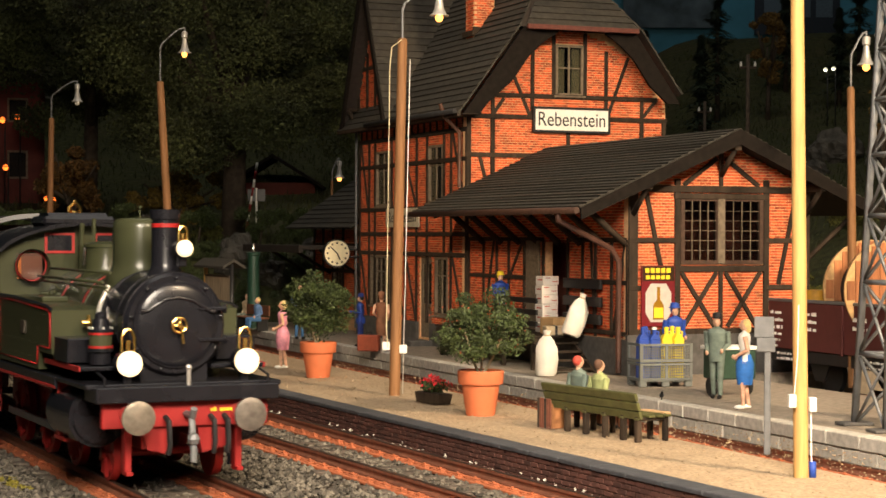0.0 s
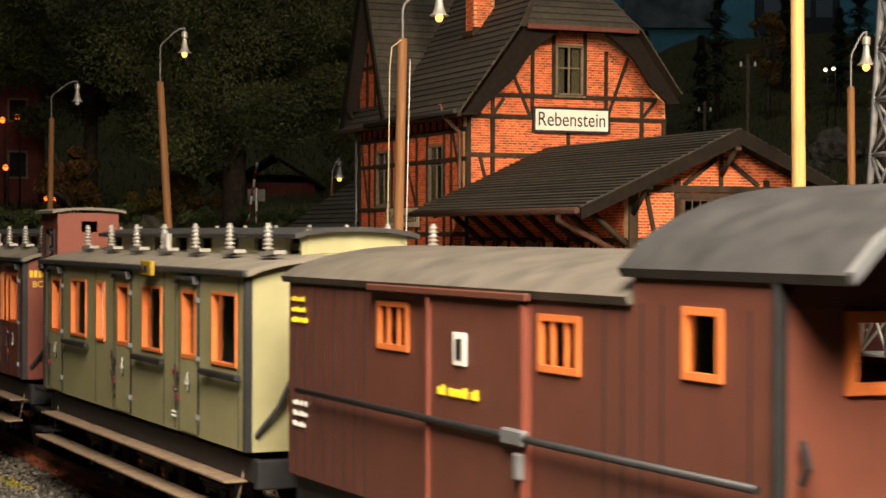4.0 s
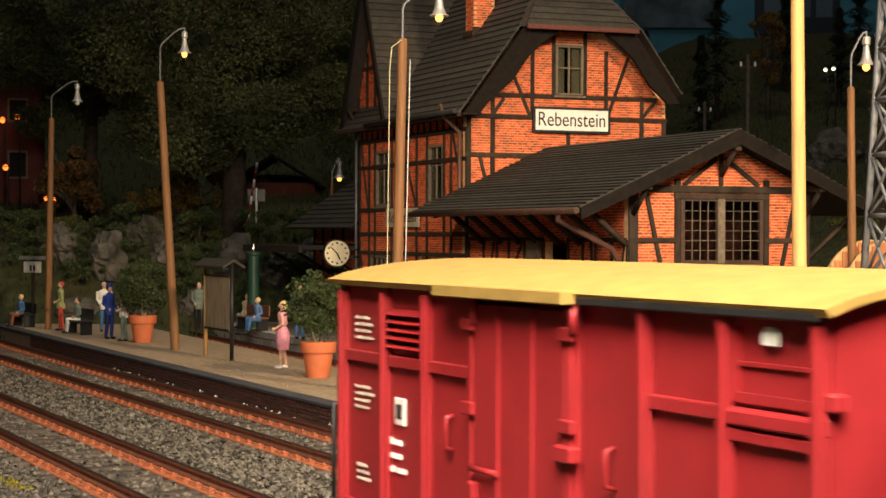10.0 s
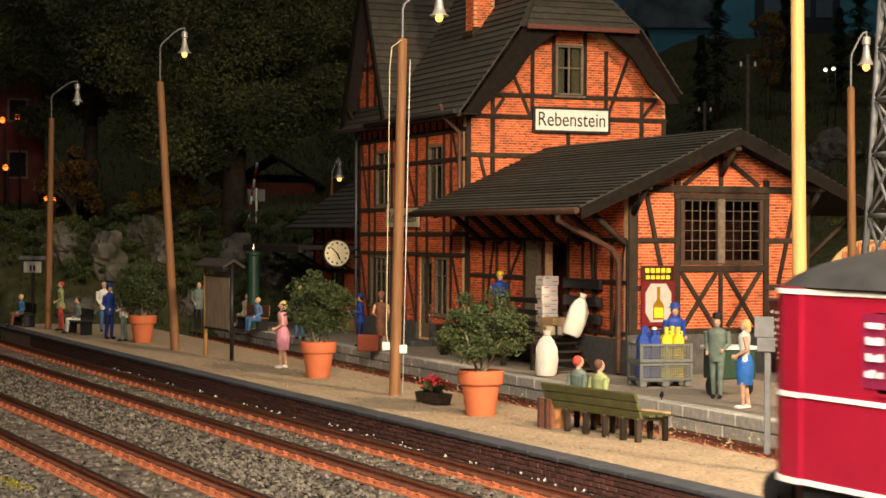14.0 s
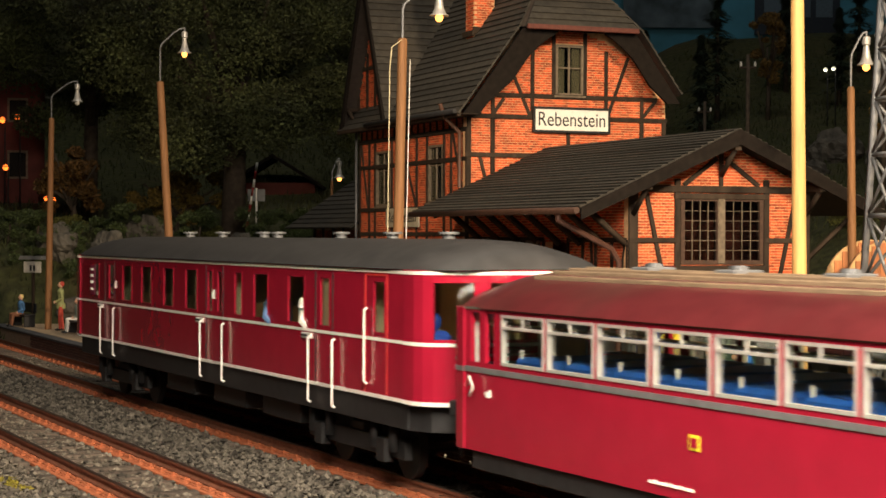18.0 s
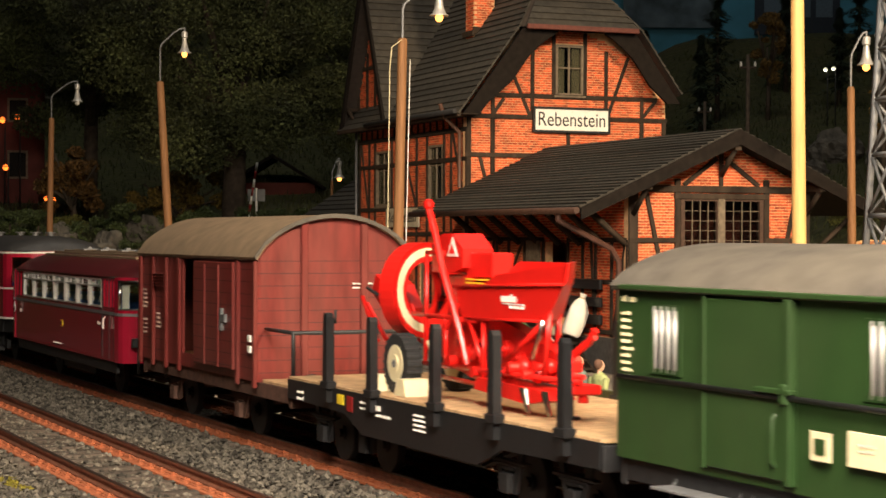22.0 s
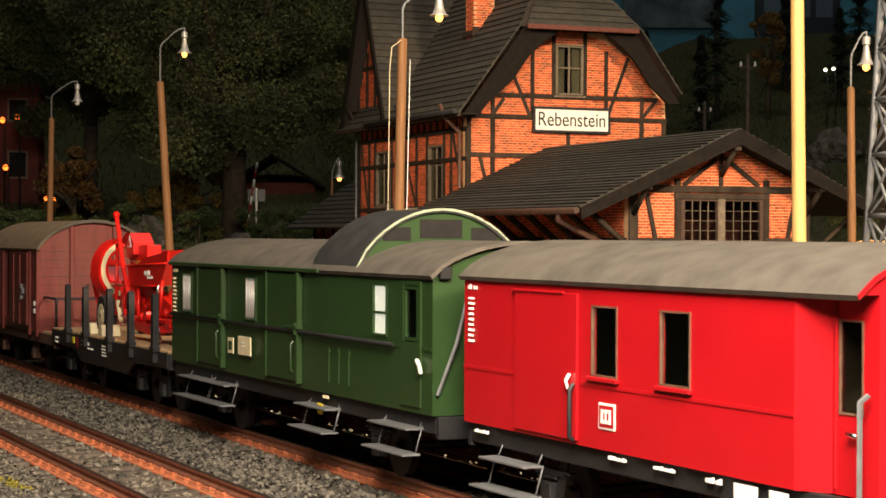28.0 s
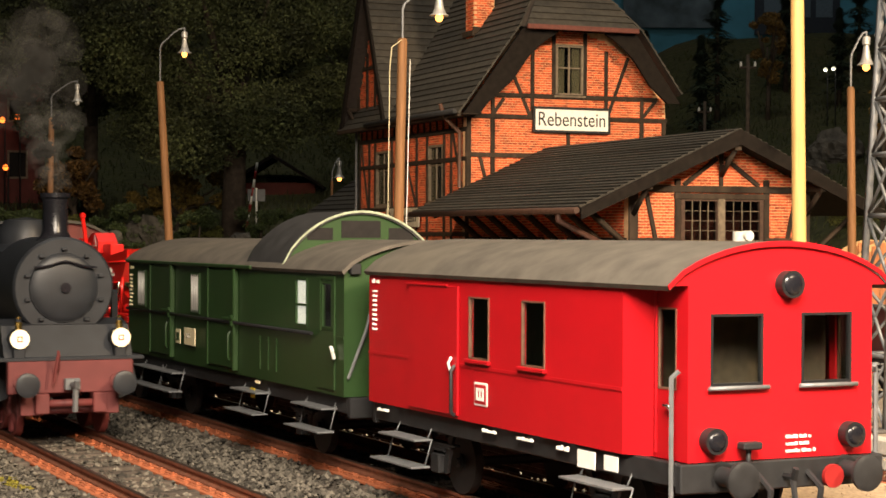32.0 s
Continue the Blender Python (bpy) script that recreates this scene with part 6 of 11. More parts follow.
    part("corner_post", Shape().box(x1 - 0.03, x1 + 0.025, -1.45, -1.36, 1.27, 3.12), DARKSTEEL, co)
    part("corner_post", Shape().box(x0 - 0.025, x0 + 0.03, -1.45, -1.36, 1.27, 3.12), DARKSTEEL, co)
    underframe(co, "front", x0, x1, (x0 + 1.9, 0, x1 - 1.9))
    for z, yy in ((0.62, -1.5), (0.95, -1.42)):
        footboard(co, x0 + 0.3, x1 - 0.3, z, yy, mat("worn_wood_step", (0.20, 0.14, 0.09), 0.8), 1.1)
    return co


C = 48.72
D = lambda a: C - a
coach("fourth_class_coach", C, 9.0, [(-4.5, 4.5, OLIVE)], OLIVE, [(D(52.47), "4"), (D(48.90), "4"), (D(46.15), "4")],
      [(D(51.65), D(50.81)), (D(50.26), D(49.84)), (D(48.07), D(47.26)), (D(45.35), D(44.52))], D(50.05), 1.36, "olive-grey clerestory coach with orange window frames and side doors", UNLITBLACK)
C = 59.15
doors2 = [(D(63.15), "3"), (D(61.75), "3"), (D(60.15), "2"), (D(58.40), "2"), (D(56.80), "3"), (D(55.35), "3")]
slim = []
for x, c in doors2:
    slim += [(x - 0.62, x - 0.40), (x + 0.40, x + 0.60)]
c2 = coach("second_and_third_class_coach", C, 9.3, [(-4.65, D(61.13), BROWN), (D(61.13), D(57.20), DARKOLIVE), (D(57.20), 4.43, BROWN)], BROWN, doors2,
           [s_ for s_ in slim if s_[0] > -4.6 and s_[1] < 4.35] + [(D(59.51), D(59.09))], D(59.3), 0.15, "brown and green clerestory coach with orange window frames", UNLITBLACK, D(57.55), 0.22)
bc = part("brake_cabin", Shape().wall(4.72, 5.76, 3.14, 3.86, -1.20, -1.15, [(5.02, 5.56, 3.16, 3.62)]).wall(4.72, 5.76, 1.3, 3.13, -1.06, -1.01, ()).wall(4.72, 5.76, 1.3, 3.86, -0.32, -0.27, ()).wall(-1.15, -0.32, 1.3, 3.86, 5.71, 5.76, [(-0.84, -0.60, 3.57, 3.73)], "y").wall(-1.0, -0.32, 1.3, 3.86, 4.72, 4.77, (), "y"), BROWN, c2)
cr = arc(0.56, 3.86, 0.05, 12)
part("cabin_roof", Shape().prism([(y - 0.735, z + 0.03) for y, z in cr] + [(y - 0.735, z - 0.01) for y, z in reversed(cr)], 4.64, 5.84, "x"), PALEROOF, bc)
cd = part("cabin_door", Shape().wall(4.96, 5.62, 1.4, 3.12, -1.075, -1.06, [(5.02, 5.56, 1.46, 3.06)]), DARKSTEEL, bc)
part("cabin_window", Shape().wall(5.02, 5.56, 3.16, 3.62, -1.215, -1.17, [(5.06, 5.52, 3.20, 3.58)]), BLACK, bc)
for k in range(3):
    part("cabin_step", Shape().box(4.9, 5.5, -1.35, -0.95, 0.55 + 0.3 * k, 0.60 + 0.3 * k), DARKSTEEL, bc)


# ---- covered goods wagons of the front train ----
def goods_wagon(name, centre, L, paint, label, letters):
    wg = vehicle(name, "front", centre, label, "goods wagon", "passenger train")
    x0, x1, hw = -L / 2, L / 2, 1.36
    shell(wg, x0, x1, hw, 1.05, 3.13, paint, floor=False, rise=0.19)
    dl, dr_ = -0.85, 0.72
    for x in (x0 + 0.06, x0 + 1.0, x0 + 1.85, dl, dr_, dr_ + 0.95, x1 - 1.0, x1 - 0.06):
        part("side_post", Shape().box(x - 0.05, x + 0.05, -hw - 0.06, -hw, 1.0, 3.10).box(x - 0.03, x + 0.03, -hw - 0.10, -hw - 0.06, 1.0, 3.05), paint, wg)
    for z in (1.12, 2.46):
        part("side_rail", Shape().box(x0, dl, -hw - 0.05, -hw, z - 0.05, z + 0.05), paint, wg)
        part("side_rail", Shape().box(dr_ + 0.95, x1, -hw - 0.05, -hw, z - 0.05, z + 0.05), paint, wg)
    d = part("door", Shape().box(dl + 0.06, dr_ - 0.06, -hw - 0.09, -hw - 0.01, 1.10, 3.02), paint, wg)
    for x in (-0.35, 0.2):
        part("door_batten", Shape().box(x - 0.02, x + 0.02, -hw - 0.12, -hw - 0.09, 1.1, 3.0), paint, d)
    part("door_latch", Shape().tube([(dl + 0.1, -hw - 0.14, 1.75), (dl + 0.55, -hw - 0.14, 1.75)], 0.025, 6).box(dl + 0.1, dl + 0.2, -hw - 0.17, -hw - 0.09, 1.5, 1.65).box(dr_ - 0.1, dr_ + 0.14, -hw - 0.16, -hw - 0.06, 1.95, 2.07), STEEL if letters else paint, d)
    for x in (dl, dr_):
        for z in (1.3, 2.2, 2.85):
            part("hinge", Shape().box(x - 0.09, x + 0.09, -hw - 0.13, -hw - 0.08, z - 0.05, z + 0.05), paint, wg)
    if not letters:
        xa, xb = x1 - 0.95, x1 - 0.12
        part("flap_frame", Shape().wall(xa, xb, 2.54, 3.06, -hw - 0.035, -hw, [(xa + 0.05, xb - 0.05, 2.60, 3.0)]).box(xa + 0.05, xb - 0.05, -hw - 0.025, -hw, 2.76, 2.79), paint, wg)
        part("flap_rail", Shape().box(xa - 0.02, xb + 0.05, -hw - 0.075, -hw, 2.40, 2.50).box(xa - 0.02, xb + 0.05, -hw - 0.055, -hw, 2.30, 2.38), paint, wg)
    part("route_tag", Shape().prism([(x1 - 0.62, 2.90), (x1 - 0.46, 2.90), (x1 - 0.46, 2.97), (x1 - 0.50, 3.01), (x1 - 0.58, 3.01), (x1 - 0.62, 2.97)], -hw - 0.05, -hw - 0.04), WHITE, wg, "small white route tag")
    part("step_iron", Shape().tube([(x1 - 0.03, -hw - 0.02, 2.0), (x1 - 0.03, -hw - 0.13, 2.0), (x1 - 0.03, -hw - 0.13, 1.15)], 0.02, 6), DARKSTEEL, wg)
    part("step_iron", Shape().tube([(x0 + 0.03, -hw - 0.02, 2.0), (x0 + 0.03, -hw - 0.13, 2.0), (x0 + 0.03, -hw - 0.13, 1.15)], 0.02, 6), DARKSTEEL, wg)
    for x in (dl - 0.45, dr_ + 0.5):
        part("grab_iron", Shape().tube([(x, -hw - 0.01, 2.1), (x, -hw - 0.08, 2.08), (x, -hw - 0.08, 1.84), (x, -hw - 0.01, 1.82)], 0.018, 6), paint, wg)
    for x in (dl, dr_):
        part("hinge_screw", Shape().cyl((x + 0.10, -hw - 0.11, 2.86), (x + 0.10, -hw - 0.11, 3.06), 0.035, n=7), paint, wg)
    for xa, xb in ((x0 + 1.05, x0 + 1.8), (x1 - 0.95, x1 - 0.12)):
        for k in range(5 if letters or xa < 0 else 0):
            part("louvre", Shape().prism([(-hw - 0.07, 2.58 + 0.07 * k), (-hw, 2.63 + 0.07 * k), (-hw, 2.60 + 0.07 * k)], xa, xb, "x"), paint, wg)
    arc_roof(wg, x0 - 0.12, x1 + 0.12, hw + 0.14, 3.14, 0.19, SANDROOF, 0.05)
    part("rain_strip", Shape().box(dl - 0.4, dr_ + 0.15, -hw - 0.24, -hw - 0.12, 3.06, 3.16, 0.01), SANDROOF, wg)
    # black strip stands in for the shade under the roof edge
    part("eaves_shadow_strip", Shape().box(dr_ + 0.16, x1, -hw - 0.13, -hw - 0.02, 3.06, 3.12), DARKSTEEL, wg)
    part("end_latch", Shape().box(x1 - 0.08, x1 + 0.08, -hw - 0.05, -hw + 0.05, 2.55, 2.66).box(x1, x1 + 0.07, -0.5, -0.38, 3.1, 3.5), paint, wg)
    mark(wg, bars(bars(bars(Shape(), x0 + 0.25, -hw - 0.006, 2.82, 0.4, 4, 0.035), x0 + 0.25, -hw - 0.006, 2.2, 0.4, 4, 0.035, seed=3), x0 + 0.3, -hw - 0.006, 1.5, 0.3, 3, 0.035, seed=8), mat("faded_white_print", (0.45, 0.40, 0.33), 0.7))
    if letters:
        sg = part("pictorial_sign", Shape().box(-1.42, -0.92, -hw - 0.125, -hw - 0.11, 1.66, 2.58), STEEL, wg, "blue oval sign with a yellow fruit bunch")
        ov = Shape()
        n = 28
        ov.prism([(-1.17 + 0.21 * math.cos(2 * math.pi * i / n), 2.12 + 0.42 * math.sin(2 * math.pi * i / n)) for i in range(n)], -hw - 0.14, -hw - 0.12)
        part("sign_field", ov, BLUE, sg)
        part("sign_rim", Shape().tube([(-1.17 + 0.22 * math.cos(2 * math.pi * i / n), -hw - 0.14, 2.12 + 0.43 * math.sin(2 * math.pi * i / n)) for i in range(n + 1)], 0.014, 4), WHITE, sg)
        half = [(0.02, 2.50), (0.03, 2.38), (0.09, 2.34), (0.115, 2.28), (0.09, 2.25), (0.145, 2.20), (0.155, 2.13), (0.12, 2.10), (0.16, 2.05), (0.155, 1.98), (0.12, 1.95), (0.145, 1.90), (0.11, 1.83), (0.05, 1.80)]
        part("fruit_shape", Shape().prism([(-1.17 + q, z) for q, z in half] + [(-1.17 - q, z) for q, z in reversed(half)], -hw - 0.155, -hw - 0.138), YELLOW, sg)
        for words, z, h, w in (("BANANEN", 2.22, 0.34, 2.02), ("HAMBURG", 1.64, 0.34, 1.95)):
            n = len(words)
            for i, ch_ in enumerate(words):
                big = i == 0
                lettering("letter", ch_, 0.42 if big else h, YELLOW, wg, FACE(D(67.55) + i * (w / (n - 1)), z, -hw - 0.062))
        mark(wg, bars(Shape(), D(67.65), -hw - 0.01, 1.98, 2.1, 2, 0.045, seed=12))
        lab = part("paper_label", Shape().box(-2.25, -1.72, -hw - 0.02, -hw, 1.65, 1.87), WHITE, wg)
        mark(lab, bars(Shape(), -2.2, -hw - 0.025, 1.82, 0.4, 2, 0.05, seed=6), STEEL)
        mark(wg, bars(Shape(), -2.3, -hw - 0.006, 2.05, 0.6, 1, 0.11, seed=16))
        for k, (x, y) in enumerate(((-1.9, -0.5), (-0.6, 0.4), (-0.4, -0.45), (1.3, 0.4), (1.6, -0.45))):
            part("roof_vent", Shape().lathe(x, y, [(0.04, 3.24), (0.04, 3.34), (0.11, 3.345), (0.125, 3.36), (0.125, 3.41), (0.11, 3.47), (0.07, 3.515), (0, 3.53)], 18), SANDROOF, wg)
    else:
        e = part("emblem", Shape().box(-2.45, -2.25, -hw - 0.02, -hw, 1.92, 2.15), WHITE, wg, "white emblem plate")
        part("emblem_mark", Shape().box(-2.4, -2.3, -hw - 0.03, -hw - 0.02, 1.97, 2.1), BLACK, e)
        mark(wg, bars(Shape(), -2.55, -hw - 0.006, 1.8, 0.3, 3, 0.07, seed=14))
    underframe(wg, "front", x0, x1, (x0 + 1.5, x1 - 1.5), 1.05, material=DARKSTEEL)
    return wg


C = 68.74
goods_wagon("banana_wagon", C, 7.15, BANBROWN, "chestnut brown covered wagon with sand roof and yellow lettering", True)
C = 76.8
goods_wagon("crimson_goods_wagon", C, 7.2, CRIMSON, "crimson covered goods wagon with a sand-yellow roof", False)

# ---- red diesel railcar ----
C = 25.0
dm = vehicle("diesel_railcar", "middle", C, "wine red four-axle railcar with cream lines and dark roof", "railcar", "mixed train")
X0, X1, HW = -9.9, 8.8, 1.42
wins = [(D(31.10), D(30.32)), (D(29.64), D(28.85)), (D(28.05), D(27.35)), (D(26.60), D(25.83)), (D(23.70), D(23.26)), (D(22.69), D(21.93)), (D(21.01), D(20.22)), (D(33.6), D(33.0)), (D(32.2), D(31.75))]
dwin = [(D(25.22), D(24.9)), (D(24.65), D(24.35)), (D(19.56), D(19.13)), (D(17.45), D(17.0))]
holes = [(a, b, 2.13, 2.91) for a, b in wins + dwin]
part("side_wall", Shape().wall(X0 + 0.25, X1 - 0.1, 1.22, 3.07, -HW, -HW + 0.025, holes), WINE, dm)
part("side_wall", Shape().wall(X0 + 0.25, X1 - 0.1, 1.22, 3.07, HW - 0.06, HW, holes), WINE, dm)
# rounded ends
def round_end(xe, sg, deep, hw, n=18):
    pts = []
    for i in range(n + 1):
        t = -math.pi / 2 + math.pi * i / n
        pts.append((xe + sg * deep * abs(math.cos(t)) ** 0.62, math.copysign(hw * abs(math.sin(t)) ** 0.9, t)))
    return pts


def bent(pts, z0, z1, th, i0=0, i1=None):
    """A strip that follows the rounded end, th to each side, in one piece."""
    i1 = len(pts) - 1 if i1 is None else i1
    v = []
    for i in range(i0, i1 + 1):
        a, b = pts[max(i - 1, 0)], pts[min(i + 1, len(pts) - 1)]
        ln = math.hypot(b[0] - a[0], b[1] - a[1])
        nx, ny = -(b[1] - a[1]) / ln * th, (b[0] - a[0]) / ln * th
        x, y = pts[i]
        v += [(x + nx, y + ny, z0), (x + nx, y + ny, z1), (x - nx, y - ny, z1), (x - nx, y - ny, z0)]
    m = i1 - i0
    s = Shape()
    k = len(v)
    s.v = v
    s.f = [(4 * j + e, 4 * j + (e + 1) % 4, 4 * j + 4 + (e + 1) % 4, 4 * j + 4 + e) for j in range(m) for e in range(4)] + [(3, 2, 1, 0), (k - 4, k - 3, k - 2, k - 1)]
    s.s = [False] * len(s.f)
    return s


for sg, xe in ((1, X1 - 0.1), (-1, X0 + 0.25)):
    pts = round_end(xe, sg, 0.88, HW)
    w = part("front_wall", bent(pts, 1.22, 2.13, 0.03), CABRED, dm)
    part("front_header", bent(pts, 2.90, 3.07, 0.03), CABRED, dm)
    for i0, i1 in ((0, 3), (6, 7), (11, 12), (15, 18)):
        part("window_pillar", bent(pts, 2.12, 2.91, 0.03, i0, i1), CABRED, dm)
    for i0, i1 in ((3, 6), (7, 11), (12, 15)):
        part("pane", bent(pts, 2.12, 2.91, 0.006, i0, i1), GLASS, dm)
    for z, h in ((2.06, 0.024), (3.03, 0.024), (1.25, 0.028)):
        part("cream_line", bent(pts, z - h, z + h, 0.042), WHITE, dm)
    for y in (-0.85, 0.85):
        lp = part("headlamp", Shape().cyl((xe + sg * 0.62, y, 1.64), (xe + sg * 0.86, y, 1.64), 0.13, n=18), CHROME, dm)
        part("lamp_glass", Shape().ball((xe + sg * 0.86, y, 1.64), 0.06, 0.115, 0.115, 14), CHROME, lp)
    part("front_skirt", Shape().prism([(xe, -1.35), (xe + sg * 0.4, -1.2), (xe + sg * 0.75, -0.7), (xe + sg * 0.8, 0.7), (xe + sg * 0.4, 1.2), (xe, 1.35)], 0.85, 1.22, "z"), DARKSTEEL, dm)
    for y in (-0.8, 0.8):
        buffer(dm, xe + sg * 1.25, y, 1.0, sg)
# roof with rounded ends
s = Shape()
prof = arc(HW + 0.05, 3.07, 0.42, 18)
n = len(prof)
stations = [(X0 - 0.55, 0.02), (X0 - 0.45, 0.45), (X0 - 0.2, 0.75), (X0 + 0.3, 0.95), (X0 + 0.9, 1.0), (X1 - 0.8, 1.0), (X1 - 0.1, 0.95), (X1 + 0.45, 0.75), (X1 + 0.7, 0.45), (X1 + 0.82, 0.02)]
s.add([(x, y * (0.62 + 0.38 * k) if k < 1 else y, 3.07 + (z - 3.07) * k) for x, k in stations for y, z in prof], [(j * n + i, j * n + i + 1, (j + 1) * n + i + 1, (j + 1) * n + i) for j in range(len(stations) - 1) for i in range(n - 1)], True)
part("roof", s, DARKROOF, dm)
# beige panel added so that the view into the windows is lighter
part("corridor_wall", Shape().box(X0 + 0.6, X1 - 0.9, -0.55, -0.50, 1.3, 3.0, 0), mat("beige_window_backing", (0.52, 0.44, 0.32), 0.7, var=0.15, grain=2), dm)
part("inner_ceiling", Shape().box(X0 + 0.3, X1 - 0.2, -HW + 0.06, HW - 0.06, 3.0, 3.05, 0), CREAM, dm)
for z, h in ((3.03, 0.024), (2.06, 0.022), (1.25, 0.026)):
    for y in (-HW - 0.012, HW - 0.012):
        part("cream_line", Shape().box(X0 + 0.25, X1 - 0.1, y, y + 0.024, z - h, z + h, 0), WHITE, dm)
part("skirt", Shape().box(X0 + 0.2, X1 - 0.1, -HW + 0.04, -HW + 0.10, 0.85, 1.22).box(X0 + 0.2, X1 - 0.1, HW - 0.10, HW - 0.04, 0.85, 1.22), DARKSTEEL, dm)
part("floor", Shape().box(X0 + 0.3, X1 - 0.2, -HW + 0.06, HW - 0.06, 1.24, 1.32, 0), INNERWALL, dm)
for a, b in wins + dwin:
    for sg in (-1, 1):
        w = window(dm, a, b, 2.13, 2.91, HW, WINE, sg, 0.03, GLASS, 0.008)
        if sg < 0 and (a, b) in dwin[:3:2]:
            part("curtain", Shape().box(a + 0.03, b - 0.03, -HW + 0.05, -HW + 0.06, 2.15, 2.88, 0), CREAM, w)
        if sg < 0 and (b - a) > 0.6 and (a, b) not in wins[5:7]:
            part("curtain", Shape().box(b - 0.42 * (b - a), b - 0.03, -HW + 0.05, -HW + 0.06, 2.15, 2.88, 0), CREAM, w)
for x in (D(32.2), D(26.0), D(24.0), D(19.9), D(18.0)):
    part("partition", Shape().box(x - 0.02, x + 0.02, -1.3, 1.3, 1.3, 3.0, 0), CREAM, dm)
for i in range(7):
    part("seat", Shape().box(D(31.0) + 1.45 * i, D(31.0) + 1.45 * i + 0.5, -1.2, 1.2, 1.3, 1.75).box(D(31.0) + 1.45 * i, D(31.0) + 1.45 * i + 0.12, -1.2, 1.2, 1.7, 2.35), INNERWALL, dm)
for xs_ in ((D(25.3), D(24.3)), (D(19.75), D(19.0)), (D(32.5), D(31.7))):
    d = part("door", Shape().box(xs_[0], xs_[0] + 0.03, -HW - 0.01, -HW + 0.01, 1.28, 2.98, 0).box(xs_[1] - 0.03, xs_[1], -HW - 0.01, -HW + 0.01, 1.28, 2.98, 0), DARKSTEEL, dm)
    for x in (xs_[0] - 0.12, xs_[1] + 0.15):
        part("grab_rail", Shape().tube([(x, -HW - 0.03, 1.98), (x, -HW - 0.08, 1.95), (x, -HW - 0.08, 0.98), (x, -HW - 0.03, 0.95)], 0.018, 6), WHITE, d)
    sg = part("destination_board", Shape().box(xs_[0] - 0.55, xs_[0] - 0.12, -HW - 0.03, -HW, 1.93, 2.02), WHITE, dm)
    mark(sg, bars(Shape(), xs_[0] - 0.5, -HW - 0.035, 2.0, 0.3, 1, 0.05), BLACK)
d = part("door", Shape().box(D(17.75), D(17.72), -HW - 0.01, -HW + 0.01, 1.28, 2.98, 0).box(D(16.95), D(16.92), -HW - 0.01, -HW + 0.01, 1.28, 2.98, 0).box(D(17.75), D(16.92), -HW - 0.01, -HW + 0.01, 2.96, 2.99, 0), mat("door_edge_red", (0.55, 0.03, 0.03), 0.4), dm)
part("grab_rail", Shape().tube([(D(17.62), -HW - 0.02, 2.5), (D(17.62), -HW - 0.07, 2.46), (D(17.62), -HW - 0.07, 1.44), (D(17.62), -HW - 0.02, 1.4)], 0.018, 6), WHITE, d)
ps = part("poster", Shape().box(D(33.75), D(33.35), -HW - 0.012, -HW, 2.2, 2.86, 0), MAGENTA, dm, "magenta poster with white print")
mark(ps, bars(Shape(), D(33.68), -HW - 0.018, 2.80, 0.25, 4, 0.085, seed=5))
for x in (D(24.85), D(20.4), D(31.6)):
    mark(dm, bars(Shape(), x - 0.06, -HW - 0.005, 2.55, 0.10, 1, 0.10, fill=1.6), WHITE, "class_mark")
for x in (-7.5, -5.2, -2.6, -1.8, 1.5, 3.8, 6.0):
    part("roof_ventilator", Shape().cyl((x, 0.5, 3.4), (x, 0.5, 3.56), 0.10, n=12).cyl((x, 0.5, 3.56), (x, 0.5, 3.60), 0.16, n=12), STEEL, dm)
for cx in (-7.0, 6.2):
    bg = part("bogie", Shape().box(cx - 1.9, cx + 1.9, -1.15, -1.03, 0.35, 0.62).box(cx - 1.9, cx + 1.9, 1.03, 1.15, 0.35, 0.62).box(cx - 0.25, cx + 0.25, -1.1, 1.1, 0.4, 0.75), DARKSTEEL, dm)
    for x in (cx - 1.25, cx + 1.25):
        wheelset(dm, "middle", x, 0.44)
        for y in (-1.18, 1.18):
            part("axle_box", Shape().box(x - 0.16, x + 0.16, y - 0.08, y + 0.08, 0.28, 0.62), DARKSTEEL, bg)
            part("spring", Shape().cyl((x - 0.35, y, 0.45), (x - 0.35, y, 0.9), 0.09, n=8).cyl((x + 0.35, y, 0.45), (x + 0.35, y, 0.9), 0.09, n=8), DARKSTEEL, bg)
for x in (-3.5, -0.5, 2.2):
    part("equipment_box", Shape().box(x, x + 1.8, -1.2, 1.2, 0.5, 1.2), DARKSTEEL, dm)
def rider(x, y, z, m, label):
    f = Shape().ball((x, y, z + 0.62), 0.11, 0.11, 0.14).box(x - 0.18, x + 0.2, y - 0.22, y + 0.22, z, z + 0.5, 0.08).tube([(x + 0.1, y - 0.2, z + 0.4), (x + 0.3, y - 0.3, z + 0.2), (x + 0.45, y - 0.25, z + 0.1)], 0.07, 6)
    ob = tagged(part("model_figure", f, m, None, label), category="figurine")
    TRAINS["middle"].append((ob, C))


rider(X1 - 0.12, -0.98, 1.72, BLUE, "plain blue model figure leaning at the railcar cab window")
rider(D(22.3), -1.12, 1.98, PALEBLUE, "plain pale blue model figure seated at a railcar window")
rider(D(20.6), -1.12, 1.98, WHITE, "plain white model figure seated at a railcar window")

# ---- small rail bus ----
C = 9.0
rb = vehicle("rail_bus", "middle", C, "wine red two-axle rail bus with grey line and ribbed roof", "rail bus", "mixed train")
X0, X1, HW = -5.5, 4.95, 1.40
wn7 = [(D(13.48 - 1.18 * i), D(12.38 - 1.18 * i)) for i in range(7)]
holes = [(a, b, 1.93, 2.56) for a, b in wn7] + [(-5.35, -5.1, 1.93, 2.56), (-4.95, -4.7, 1.93, 2.56)]
